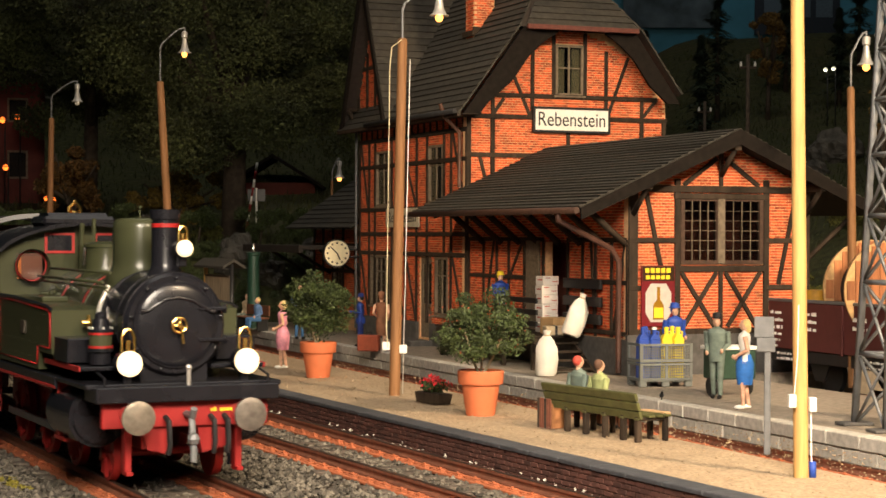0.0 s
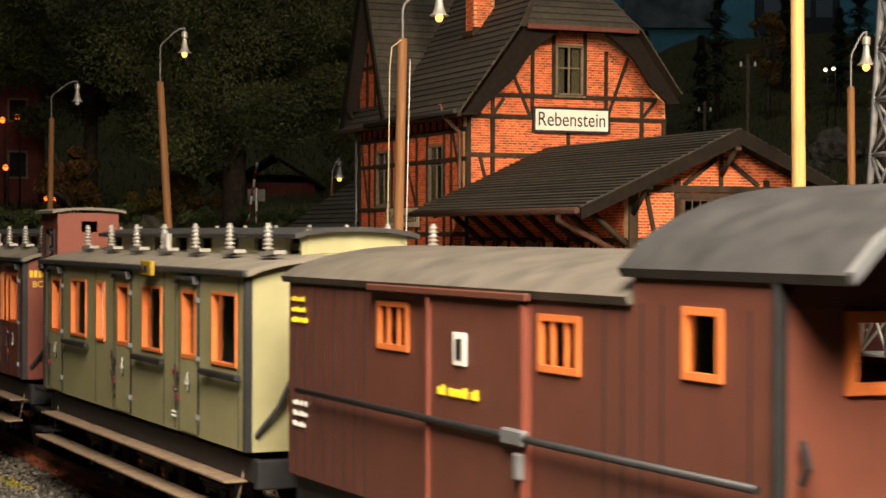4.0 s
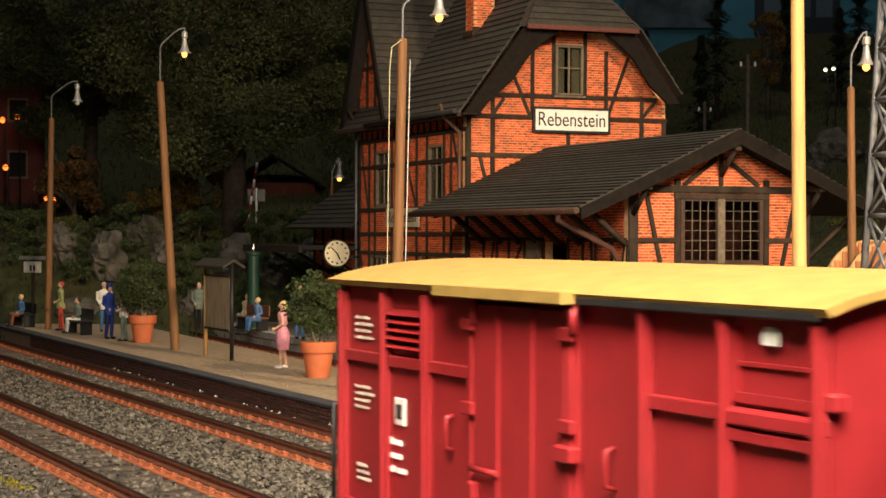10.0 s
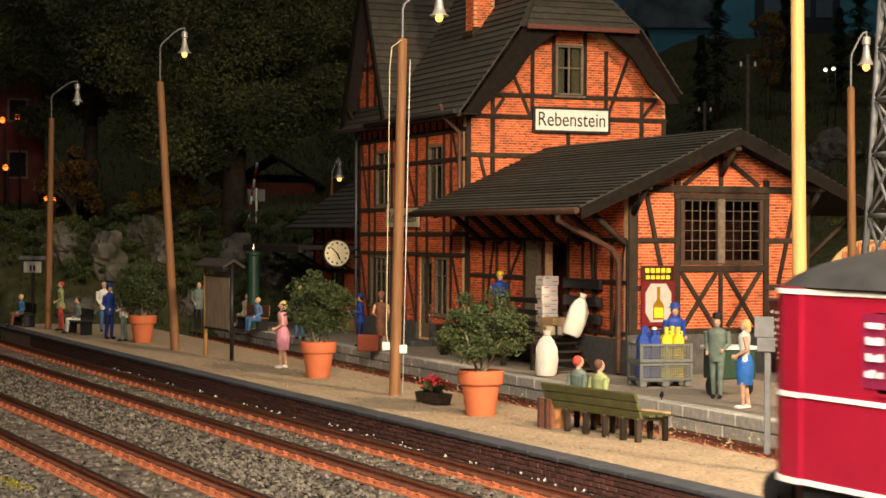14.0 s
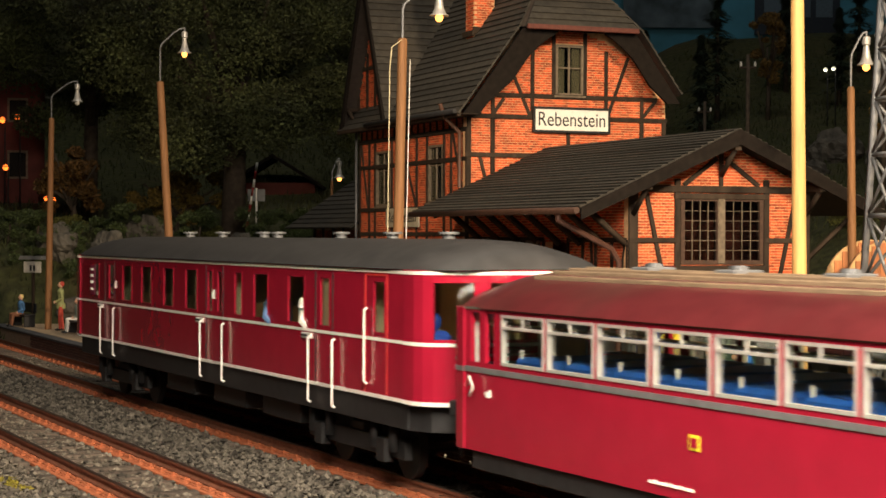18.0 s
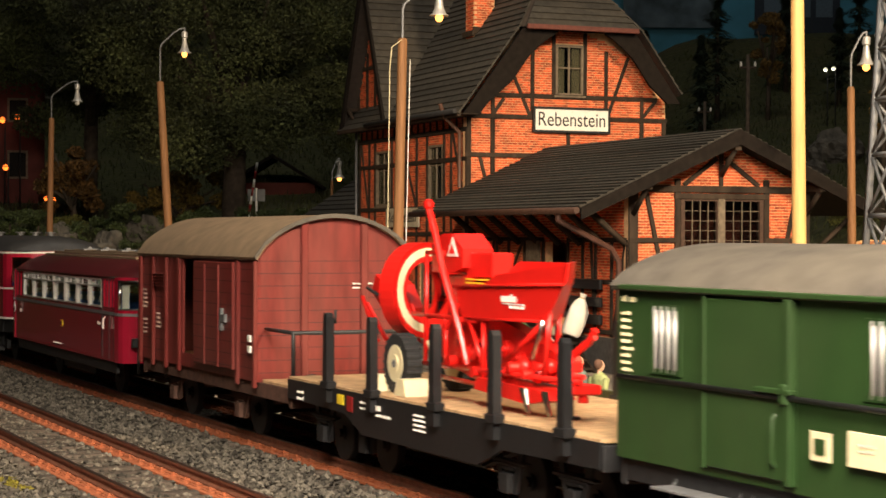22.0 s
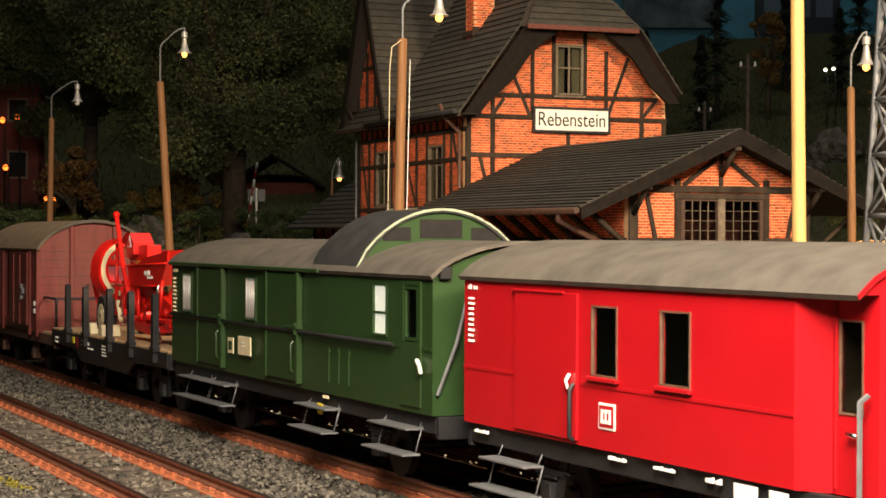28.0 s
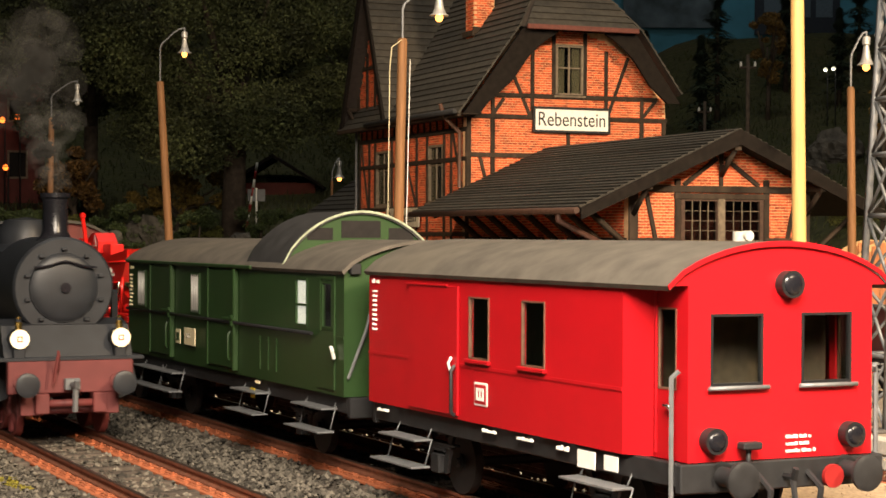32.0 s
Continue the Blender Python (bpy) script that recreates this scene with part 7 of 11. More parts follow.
dholes = [(D(5.1) + 0.27 * i, D(5.1) + 0.27 * i + 0.15, 1.95, 2.55) for i in range(4)]
part("side_wall", Shape().wall(X0, X1, 0.80, 2.62, -HW, -HW + 0.06, holes + dholes), WINE, rb)
part("side_wall", Shape().wall(X0, X1, 0.80, 2.62, HW - 0.06, HW, holes), WINE, rb)
for sg, xe in ((1, X1), (-1, X0)):
    pts = round_end(xe, sg, 0.70, HW)
    part("front_wall", bent(pts, 0.80, 1.93, 0.03), WINE, rb)
    part("front_header", bent(pts, 2.55, 2.62, 0.03), WINE, rb)
    for i0, i1 in ((0, 1), (5, 6), (12, 13), (17, 18)):
        part("window_pillar", bent(pts, 1.92, 2.56, 0.03, i0, i1), WINE, rb)
    for i0, i1 in ((1, 5), (6, 12), (13, 17)):
        pn = part("pane", bent(pts, 1.92, 2.56, 0.006, i0, i1), GLASS, rb)
        part("window_frame", bent(pts, 1.925, 1.96, 0.042, i0, i1), CHROME, pn)
        part("window_frame", bent(pts, 2.53, 2.56, 0.042, i0, i1), CHROME, pn)
        for e in (i0, i1):
            part("window_frame", Shape().cyl((*pts[e], 1.93), (*pts[e], 2.56), 0.035, n=8), CHROME, pn)
    part("grey_line", bent(pts, 1.80, 1.86, 0.042), STEEL, rb)
    for y in (-0.85, 0.85):
        lp = part("headlamp", Shape().cyl((xe + sg * 0.45, y, 1.38), (xe + sg * 0.68, y, 1.38), 0.12, n=18), WHITE, rb)
        part("lamp_glass", Shape().ball((xe + sg * 0.68, y, 1.38), 0.03, 0.085, 0.085, 12), DARKSTEEL, lp)
    part("bumper", Shape().tube([(xe + sg * 0.75, -0.9, 1.05), (xe + sg * 0.85, 0, 1.05), (xe + sg * 0.75, 0.9, 1.05)], 0.09, 8), DARKSTEEL, rb)
    part("coupling", Shape().cyl((xe + sg * 0.6, 0, 0.75), (xe + sg * 1.0, 0, 0.75), 0.09, n=8).tube([(xe + sg * 0.75, -0.6, 1.1), (xe + sg * 0.95, -0.6, 0.7), (xe + sg * 0.85, -0.5, 0.5)], 0.04, 6), DARKSTEEL, rb)
    part("lamp_bracket", Shape().box(xe + sg * 0.68, xe + sg * 0.8, -1.25, -0.95, 1.15, 1.35).tube([(xe + sg * 0.72, -1.1, 1.2), (xe + sg * 0.72, -1.1, 0.6)], 0.03, 6), DARKSTEEL, rb)
s = Shape()
prof = arc(HW + 0.04, 2.62, 0.48, 18)
n = len(prof)
stations = [(X0 - 0.72, 0.02), (X0 - 0.62, 0.4), (X0 - 0.35, 0.72), (X0 + 0.15, 0.93), (X0 + 0.7, 1.0), (X1 - 0.7, 1.0), (X1 - 0.15, 0.93), (X1 + 0.35, 0.72), (X1 + 0.62, 0.4), (X1 + 0.72, 0.02)]
s.add([(x, y * (0.6 + 0.4 * k), 2.62 + (z - 2.62) * k) for x, k in stations for y, z in prof], [(j * n + i, j * n + i + 1, (j + 1) * n + i + 1, (j + 1) * n + i) for j in range(len(stations) - 1) for i in range(n - 1)], True)
ro = part("roof", s, mat("wine_red_roof", (0.085, 0.014, 0.016), 0.3, var=0.2, grain=3, stain=0.3), rb)
for y in (-0.75, -0.5, -0.25, 0, 0.25, 0.5, 0.75):
    z = 2.62 + 0.48 * (1 - abs(y / 1.44) ** 2) ** 0.75
    part("roof_rib", Shape().box(X0 + 0.7, X1 - 0.7, y - 0.03, y + 0.03, z - 0.02, z + 0.045), TANROOF, ro)
for x in (-3.2, -1.4, 0.6, 2.2):
    part("roof_ventilator", Shape().box(x - 0.2, x + 0.2, -0.2, 0.2, 3.1, 3.17).cyl((x - 0.12, 0, 3.16), (x + 0.12, 0, 3.16), 0.06, n=8), STEEL, ro)
part("grey_line", Shape().box(X0, X1, -HW - 0.015, -HW + 0.01, 1.80, 1.87, 0).box(X0, X1, HW - 0.01, HW + 0.015, 1.80, 1.87, 0), STEEL, rb)
part("upper_line", Shape().box(X0, X1, -HW - 0.012, -HW + 0.01, 2.60, 2.63, 0), GREYROOF, rb)
for a, b in wn7:
    for sg in (-1, 1):
        w = window(rb, a, b, 1.93, 2.56, HW, VENTMETAL, sg, 0.035, GLASS, 0.014, None, 0.05)
        part("window_bar", Shape().box(a + 0.02, b - 0.02, sg * HW - 0.018, sg * HW + 0.018, 2.38, 2.415, 0.004), VENTMETAL, w)
        part("window_bar", Shape().box((a + b) / 2 - 0.014, (a + b) / 2 + 0.014, sg * HW - 0.016, sg * HW + 0.016, 2.415, 2.53, 0.004), VENTMETAL, w)
for i in range(7):
    part("seat", Shape().box(wn7[i][0] + 0.08, wn7[i][0] + 1.02, -1.26, 0.9, 1.3, 2.04, 0.05), SEATBLUE, rb)
    part("seat_handle", Shape().cyl((wn7[i][0] + 0.2, -1.22, 2.02), (wn7[i][0] + 0.2, -1.22, 2.10), 0.02, n=8).ball((wn7[i][0] + 0.2, -1.22, 2.11), 0.03, n=8), WHITE, rb)
    part("seat_handle", Shape().cyl((wn7[i][0] + 0.85, -1.22, 2.02), (wn7[i][0] + 0.85, -1.22, 2.10), 0.02, n=8).ball((wn7[i][0] + 0.85, -1.22, 2.11), 0.03, n=8), WHITE, rb)
part("inner_ceiling", Shape().box(X0, X1, -HW + 0.07, HW - 0.07, 2.56, 2.60, 0), CREAM, rb)
for x in (X0 + 0.05, D(5.3), D(3.9)):
    part("partition", Shape().wall(-1.3, 1.3, 0.95, 2.56, x - 0.02, x + 0.02, [(-1.15, -0.35, 1.75, 2.45), (0.35, 1.15, 1.75, 2.45)], "y"), mat("pale_grey_partition", (0.50, 0.49, 0.45), 0.5, var=0.08), rb)
part("luggage_rack", Shape().tube([(X0 + 0.2, -1.2, 2.42), (D(5.4), -1.2, 2.42)], 0.025, 6).tube([(X0 + 0.2, 1.2, 2.42), (D(5.4), 1.2, 2.42)], 0.025, 6), CHROME, rb)
part("floor", Shape().box(X0, X1, -HW + 0.06, HW - 0.06, 0.85, 0.95, 0), INNERWALL, rb)
dd = part("door", Shape().box(D(5.25), D(5.20), -HW - 0.012, -HW + 0.01, 0.85, 2.6, 0).box(D(4.62), D(4.60), -HW - 0.012, -HW + 0.01, 0.85, 2.6, 0).box(D(4.05), D(4.00), -HW - 0.012, -HW + 0.01, 0.85, 2.6, 0), DARKSTEEL, rb)
for h in dholes:
    window(dd, *h, HW, WINE, -1, 0.02, GLASS, 0.008)
part("grab_rail", Shape().tube([(D(4.75), -HW - 0.05, 1.75), (D(4.75), -HW - 0.1, 1.7), (D(4.80), -HW - 0.1, 1.5), (D(4.70), -HW - 0.1, 1.5), (D(4.75), -HW - 0.1, 1.7)], 0.014, 6), WHITE, dd)
part("grab_rail", Shape().tube([(-5.3, -HW - 0.09, 1.62), (-5.2, -HW - 0.09, 1.75), (-5.1, -HW - 0.09, 1.62), (-5.2, -HW - 0.09, 1.5)], 0.014, 6), WHITE, rb)
e = part("emblem", Shape().box(D(9.22), D(9.03), -HW - 0.015, -HW, 1.34, 1.50), YELLOW, rb, "small yellow square emblem")
part("emblem_mark", Shape().box(D(9.19), D(9.06), -HW - 0.022, -HW - 0.015, 1.37, 1.47, 0), WINE, e)
mark(rb, bars(bars(bars(Shape(), -4.9, -HW - 0.006, 1.6, 0.3, 1, 0.12), D(5.6), -HW - 0.006, 1.62, 0.3, 1, 0.09, seed=3), -1, -HW - 0.006, 0.95, 0.9, 1, 0.05, seed=6))
part("skirt", Shape().box(X0 + 0.1, X1 - 0.1, -HW + 0.05, -HW + 0.12, 0.55, 0.82).box(X0 + 0.1, X1 - 0.1, HW - 0.12, HW - 0.05, 0.55, 0.82), DARKSTEEL, rb)
for x in (-3.0, 3.0):
    wheelset(rb, "middle", x, 0.42)
part("engine_box", Shape().box(-1.6, 1.6, -1.0, 1.0, 0.3, 0.8), DARKSTEEL, rb)

# ---- covered wagon with open door ----
C = -1.5
bx = vehicle("covered_wagon", "middle", C, "weathered red-brown covered wagon, round roof, sliding door open", "goods wagon", "mixed train")
X0, X1, HW = -3.6, 3.55, 1.38
shell(bx, X0, X1, HW, 1.05, 3.17, BOXRED, [(D(-0.70), D(-1.77), 1.3, 3.08)], (), (), (), None, 0.06, 0.72)
arc_roof(bx, X0 - 0.1, X1 + 0.12, HW + 0.08, 3.16, 0.73, TANROOF, 0.05)
part("roof_rim", Shape().prism([(y, z + 0.015) for y, z in arc(HW + 0.10, 3.16, 0.735)] + [(y, z - 0.04) for y, z in reversed(arc(HW + 0.08, 3.16, 0.715))], X1 + 0.10, X1 + 0.14, "x"), GREYROOF, bx)
for x in (X0 + 0.05, X0 + 0.95, X0 + 1.85, D(-0.62), X1 - 0.95, X1 - 0.05):
    part("side_post", Shape().box(x - 0.06, x + 0.06, -HW - 0.07, -HW, 0.95, 3.1), BOXRED, bx)
sd = part("sliding_door", Shape().box(D(-1.80), D(-4.05), -HW - 0.12, -HW - 0.03, 1.2, 3.06), BOXRED, bx)
for x in (D(-2.5), D(-3.3)):
    part("door_batten", Shape().box(x - 0.03, x + 0.03, -HW - 0.15, -HW - 0.12, 1.2, 3.0), BOXRED, sd)
part("door_latch", Shape().box(D(-3.8), D(-3.5), -HW - 0.18, -HW - 0.1, 2.0, 2.15).box(D(-3.6), D(-3.5), -HW - 0.18, -HW - 0.1, 1.85, 2.25), STEEL, sd)
for k in range(5):
    part("louvre", Shape().prism([(-HW - 0.08, 2.52 + 0.06 * k), (-HW, 2.56 + 0.06 * k), (-HW, 2.54 + 0.06 * k)], X0 + 1.05, X0 + 1.8, "x"), BOXRED, bx)
for k in range(10):
    part("plank_joint", Shape().box(X1 - 0.01, X1 + 0.004, -HW, HW, 1.2 + 0.21 * k, 1.208 + 0.21 * k, 0), DARKSTEEL, bx)
for k in range(9):
    z = 1.26 + 0.21 * k
    for xa, xb in ((X0 + 0.1, X0 + 0.9), (X0 + 1.0, X0 + 1.8), (X1 - 0.9, X1 - 0.1)):
        if not (k > 5 and xa == X0 + 1.0):
            part("plank_joint", Shape().box(xa, xb, -HW - 0.004, -HW + 0.01, z, z + 0.008, 0), DARKSTEEL, bx)
    part("plank_joint", Shape().box(D(-1.80), D(-4.05), -HW - 0.124, -HW - 0.11, z, z + 0.008, 0), DARKSTEEL, sd)
for y in (-0.55, 0.55):
    part("end_post", Shape().box(X1, X1 + 0.07, y - 0.06, y + 0.06, 0.95, 3.75), BOXRED, bx)
part("cargo_box", Shape().box(D(-0.9), D(-1.7), -1.1, -0.3, 1.3, 1.75), CREAM, bx, "pale crate inside the open door")
part("inner_wall", Shape().box(X0 + 0.1, X1 - 0.1, 0.9, 0.95, 1.1, 3.1, 0), mat("blue_grey_lining", (0.10, 0.13, 0.17), 0.8), bx)
mark(bx, bars(bars(bars(Shape(), X0 + 0.15, -HW - 0.006, 2.45, 0.3, 5, 0.05), X0 + 0.15, -HW - 0.006, 1.85, 0.35, 4, 0.05, seed=8), X0 + 1.1, -HW - 0.006, 2.0, 0.3, 4, 0.05, seed=3), mat("faded_print", (0.42, 0.30, 0.24), 0.7))
part("tag_plate", Shape().box(X1 - 0.25, X1 - 0.10, -HW - 0.1, -HW - 0.06, 1.72, 1.84).box(X1 - 0.25, X1 - 0.10, -HW - 0.1, -HW - 0.06, 1.54, 1.66), WHITE, bx)
mark(bx, bars(Shape(), 0.35, X1 + 0.012, 2.72, 0.35, 2, 0.04, axis="y", seed=2))
underframe(bx, "middle", X0, X1 + 1.45, (-2.0, 2.0), 1.05, material=mat("rusty_frame", (0.10, 0.05, 0.035), 0.8, var=0.3), buffers=(True, True))
pf = part("brake_platform", Shape().box(X1 + 0.02, X1 + 1.45, -1.30, 1.30, 1.02, 1.10), DECK, bx)
part("platform_railing", Shape().tube([(X1 + 1.4, -1.25, 1.1), (X1 + 1.4, -1.25, 1.95), (X1 + 1.4, 1.25, 1.95), (X1 + 1.4, 1.25, 1.1)], 0.035, 6).tube([(X1 + 0.1, -1.25, 1.95), (X1 + 1.4, -1.25, 1.95)], 0.035, 6).tube([(X1 + 1.4, -0.6, 1.1), (X1 + 1.4, -0.6, 1.95)], 0.03, 6).tube([(X1 + 1.4, 0.2, 1.1), (X1 + 1.4, 0.2, 1.95)], 0.03, 6), DARKSTEEL, bx)
part("brake_crank", Shape().cyl((X1 + 0.9, -0.4, 1.1), (X1 + 0.9, -0.4, 2.15), 0.06, n=8).tube([(X1 + 0.75, -0.4, 2.1), (X1 + 1.1, -0.4, 2.1), (X1 + 1.1, -0.4, 2.3)], 0.025, 6), DARKSTEEL, bx)

# ---- flat wagon with stakes ----
C = -11.55
fl = vehicle("flat_wagon", "middle", C, "black stake wagon with worn plank deck", "flat wagon", "mixed train")
X0, X1, HW = -5.0, 5.0, 1.38
underframe(fl, "middle", X0, X1, (-4.0, -2.3, 2.3, 4.0), 1.20, 0.42, hw=1.36)
for y in (-1.385, 1.325):
    part("side_girder", Shape().prism([(X0, 1.22), (X1, 1.22), (X1, 0.92), (2.6, 0.88), (1.9, 0.62), (-1.9, 0.62), (-2.6, 0.88), (X0, 0.92)], y, y + 0.06), BLACK, fl)
pl_me = mesh_of("deck_plank", Shape().box(-0.12, 0.12, -1.36, 1.36, 1.205, 1.26, 0.01))
pl_me.materials.append(DECK)
for i in range(40):
    part("deck_plank", pl_me, None, fl, at=pose(X0 + 0.125 + 0.25 * i, 0, 0))
for a in (-8.4, -10.1, -12.25, -14.0, -15.8):
    for y in (-1.42, 1.42):
        st = part("stake", Shape().prism([(D(a) - 0.09, 1.0), (D(a) + 0.09, 1.0), (D(a) + 0.07, 2.30), (D(a) + 0.03, 2.36), (D(a) - 0.03, 2.36), (D(a) - 0.07, 2.30)], y - 0.06, y + 0.06).box(D(a) - 0.15, D(a) + 0.15, y - 0.08, y + 0.08, 1.2, 1.32), BLACK, fl)
mark(fl, bars(bars(bars(bars(bars(Shape(), D(-9.6), -1.39, 1.12, 0.3, 2, 0.05), D(-10.2), -1.39, 1.12, 0.18, 1, 0.12, seed=4), D(-10.2), -1.39, 0.98, 0.5, 1, 0.05, seed=6), D(-11.5), -1.39, 1.10, 0.4, 4, 0.04, seed=9), D(-7.0), -1.39, 1.08, 0.3, 2, 0.06, seed=5))
part("paper_label", Shape().box(D(-8.7), D(-8.95), -1.40, -1.385, 1.0, 1.15), YELLOW, fl)
part("paper_label", Shape().box(D(-9.1), D(-9.3), -1.40, -1.385, 0.92, 1.15), LOCORED, fl)
for y in (-0.9, 0.9):
    part("truss_rod", Shape().tube([(X0 + 2.4, y, 0.95), (-1.2, y, 0.5), (1.2, y, 0.5), (X1 - 2.4, y, 0.95)], 0.04, 6), DARKSTEEL, fl)

# ---- harvester on the flat wagon ----
hv = vehicle("potato_harvester", "middle", C, "bright red potato harvester lashed on the flat wagon", "farm machine", "")
Z0 = 1.262
for y in (-0.95, -0.05):
    wl = part("tyre", Shape().cyl((-1.41, y - 0.12, Z0 + 0.43), (-1.41, y + 0.12, Z0 + 0.43), 0.42, n=28), RUBBER, hv)
    tr_ = Shape()
    for i in range(24):
        t = 2 * math.pi * i / 24
        tr_.box(-1.41 + 0.415 * math.cos(t) - 0.025, -1.41 + 0.415 * math.cos(t) + 0.025, y - 0.13, y + 0.13, Z0 + 0.43 + 0.415 * math.sin(t) - 0.025, Z0 + 0.43 + 0.415 * math.sin(t) + 0.025)
    part("tread", tr_, RUBBER, wl)
    rim = part("rim", Shape().cyl((-1.41, y - 0.128, Z0 + 0.43), (-1.41, y + 0.128, Z0 + 0.43), 0.27, n=26).cyl((-1.41, y - 0.14, Z0 + 0.43), (-1.41, y + 0.14, Z0 + 0.43), 0.13, n=16), CREAM, wl, "cream wheel rim")
    part("hub", Shape().cyl((-1.41, y - 0.15, Z0 + 0.43), (-1.41, y + 0.15, Z0 + 0.43), 0.06, n=12), STEEL, wl)
for x in (-1.95, -0.92):
    part("wheel_chock", Shape().prism([(x - 0.2, Z0), (x + 0.2, Z0), (x + 0.12, Z0 + 0.24), (x - 0.1, Z0 + 0.24)], -1.22, -0.8), CREAM, hv, "pale wooden wheel chock")
# big ring elevator
rx, rz_ = -1.22, 2.74
rgs, band, n = Shape(), Shape(), 40
for r0, r1, ya, yb in ((0.43, 0.69, -0.72, -0.68), (0.43, 0.69, -0.47, -0.43), (0.66, 0.70, -0.72, -0.43)):
    for i in range(n):
        a0, a1 = 2 * math.pi * i / n, 2 * math.pi * (i + 1) / n
        q = ((r0, a0), (r1, a0), (r1, a1), (r0, a1))
        rgs.add([(rx + r * math.cos(t), ya, rz_ + r * math.sin(t)) for r, t in q] + [(rx + r * math.cos(t), yb, rz_ + r * math.sin(t)) for r, t in q], [(0, 1, 2, 3), (7, 6, 5, 4), (0, 1, 5, 4), (1, 2, 6, 5), (2, 3, 7, 6), (3, 0, 4, 7)])
turn = Matrix.Translation((-1.62, -0.58, 0)) @ Matrix.Rotation(radians(110), 4, "Z") @ Matrix.Translation((-rx, 0.575, 0))      # the ring stands across the machine
rgs.v = [tuple(turn @ Vector(p)) for p in rgs.v]
rw = part("ring_wheel", rgs, FARMRED, hv)
for i in range(9, 29):
    a0, a1 = 2 * math.pi * i / n, 2 * math.pi * (i + 1) / n
    band.add([(rx + r * math.cos(t), -0.728, rz_ + r * math.sin(t)) for r, t in ((0.50, a0), (0.62, a0), (0.62, a1), (0.50, a1))], [(0, 1, 2, 3)])
band.v = [tuple(turn @ Vector(p)) for p in band.v]
part("cream_stripe", band, CREAM, rw)
sp = Shape()
for i in range(12):
    t = 2 * math.pi * i / 12
    sp.box(rx + 0.55 * math.cos(t) - 0.03, rx + 0.55 * math.cos(t) + 0.03, -0.66, -0.48, rz_ + 0.55 * math.sin(t) - 0.1, rz_ + 0.55 * math.sin(t) + 0.1)
sp.v = [tuple(turn @ Vector(p)) for p in sp.v]
part("lift_paddle", sp, DARKSTEEL, rw)
part("ring_housing", Shape().prism([(-0.85, 3.02), (-0.9, 3.40), (-0.7, 3.50), (-0.5, 3.57), (-0.2, 3.57), (0.13, 3.36), (0.13, 3.10), (-0.2, 3.02)], -0.74, -0.28), FARMRED, hv)
tri = part("warning_triangle", Shape().prism([(-0.36, 3.25), (0.0, 3.25), (-0.18, 3.52)], -0.755, -0.745), WHITE, hv)
part("triangle_mark", Shape().prism([(-0.27, 3.29), (-0.09, 3.29), (-0.18, 3.42)], -0.765, -0.755), FARMRED, tri)
part("lift_arm", Shape().tube([(-0.55, -0.95, 3.94), (-0.34, -0.95, 3.60), (-0.08, -0.95, 3.06), (0.48, -0.95, 2.24), (0.6, -0.9, 1.8)], 0.05, 8).ball((-0.55, -0.95, 3.97), 0.10, 0.08, 0.09, 10), FARMRED, hv)
hp = [(0.19, 2.85), (3.29, 2.96), (2.86, 2.48), (0.85, 2.38), (0.45, 2.45)]
fp = [(0.10, 2.85), (2.45, 2.96), (2.15, 2.48), (0.65, 2.38), (0.32, 2.45)]
part("hopper", Shape().add([(x, -0.90, z) for x, z in hp] + [(x, -0.30, z) for x, z in fp], [(0, 1, 2, 3, 4), (9, 8, 7, 6, 5)] + [(i, (i + 1) % 5, 5 + (i + 1) % 5, 5 + i) for i in range(5)]), FARMRED, hv)
part("hopper_side", Shape().prism([(0.3, 2.87), (2.40, 2.95), (2.48, 3.2), (1.1, 3.2)], -0.36, -0.30), FARMRED, hv)
part("hopper_end", Shape().add([(3.28, -0.90, 2.93), (2.44, -0.30, 2.93), (2.52, -0.30, 3.22), (3.36, -0.90, 3.20), (3.22, -0.90, 2.93), (2.38, -0.30, 2.93), (2.46, -0.30, 3.22), (3.30, -0.90, 3.20)], [(0, 1, 2, 3), (7, 6, 5, 4), (0, 3, 7, 4), (1, 5, 6, 2), (3, 2, 6, 7), (0, 4, 5, 1)]), FARMRED, hv)
part("hopper_cheek", Shape().prism([(1.1, 2.9), (3.29, 2.96), (3.36, 3.20), (1.45, 3.03)], -0.90, -0.86), FARMRED, hv)
part("hopper_rim", Shape().tube([(0.19, -0.92, 2.85), (3.29, -0.92, 2.95)], 0.022, 6).tube([(0.55, -0.92, 2.42), (2.86, -0.92, 2.48)], 0.022, 6), FARMRED, hv)
part("control_box", Shape().box(-0.02, 0.80, -0.62, -0.3, 2.96, 3.31, 0.02), FARMRED, hv)
for z in (2.89, 2.94):
    part("yellow_stripe", Shape().box(0.0, 0.80, -0.645, -0.62, z - 0.012, z + 0.012, 0), YELLOW, hv)
mk = bars(Shape(), 1.62, -0.905, 2.79, 0.66, 1, 0.13, t=0.008, seed=21)
mk.box(1.66, 2.25, -0.913, -0.9, 2.655, 2.67, 0)
mark(hv, bars(mk, 1.85, -0.905, 2.645, 0.4, 1, 0.05, t=0.008, seed=22), WHITE, "maker_mark")
part("feed_auger", Shape().prism([(-3.35, 2.68), (-3.2, 2.94), (-2.8, 2.78), (-2.45, 2.45), (-2.6, 2.2), (-3.0, 2.45)], -0.62, -0.15), FARMRED, hv)
ch_ = Shape()
for i in range(9):
    ch_.ball((-3.42 + 0.09 * i, -0.66, 2.72 - 0.02 * i), 0.045, 0.03, 0.03, 6)
part("chain", ch_, DARKSTEEL, hv)
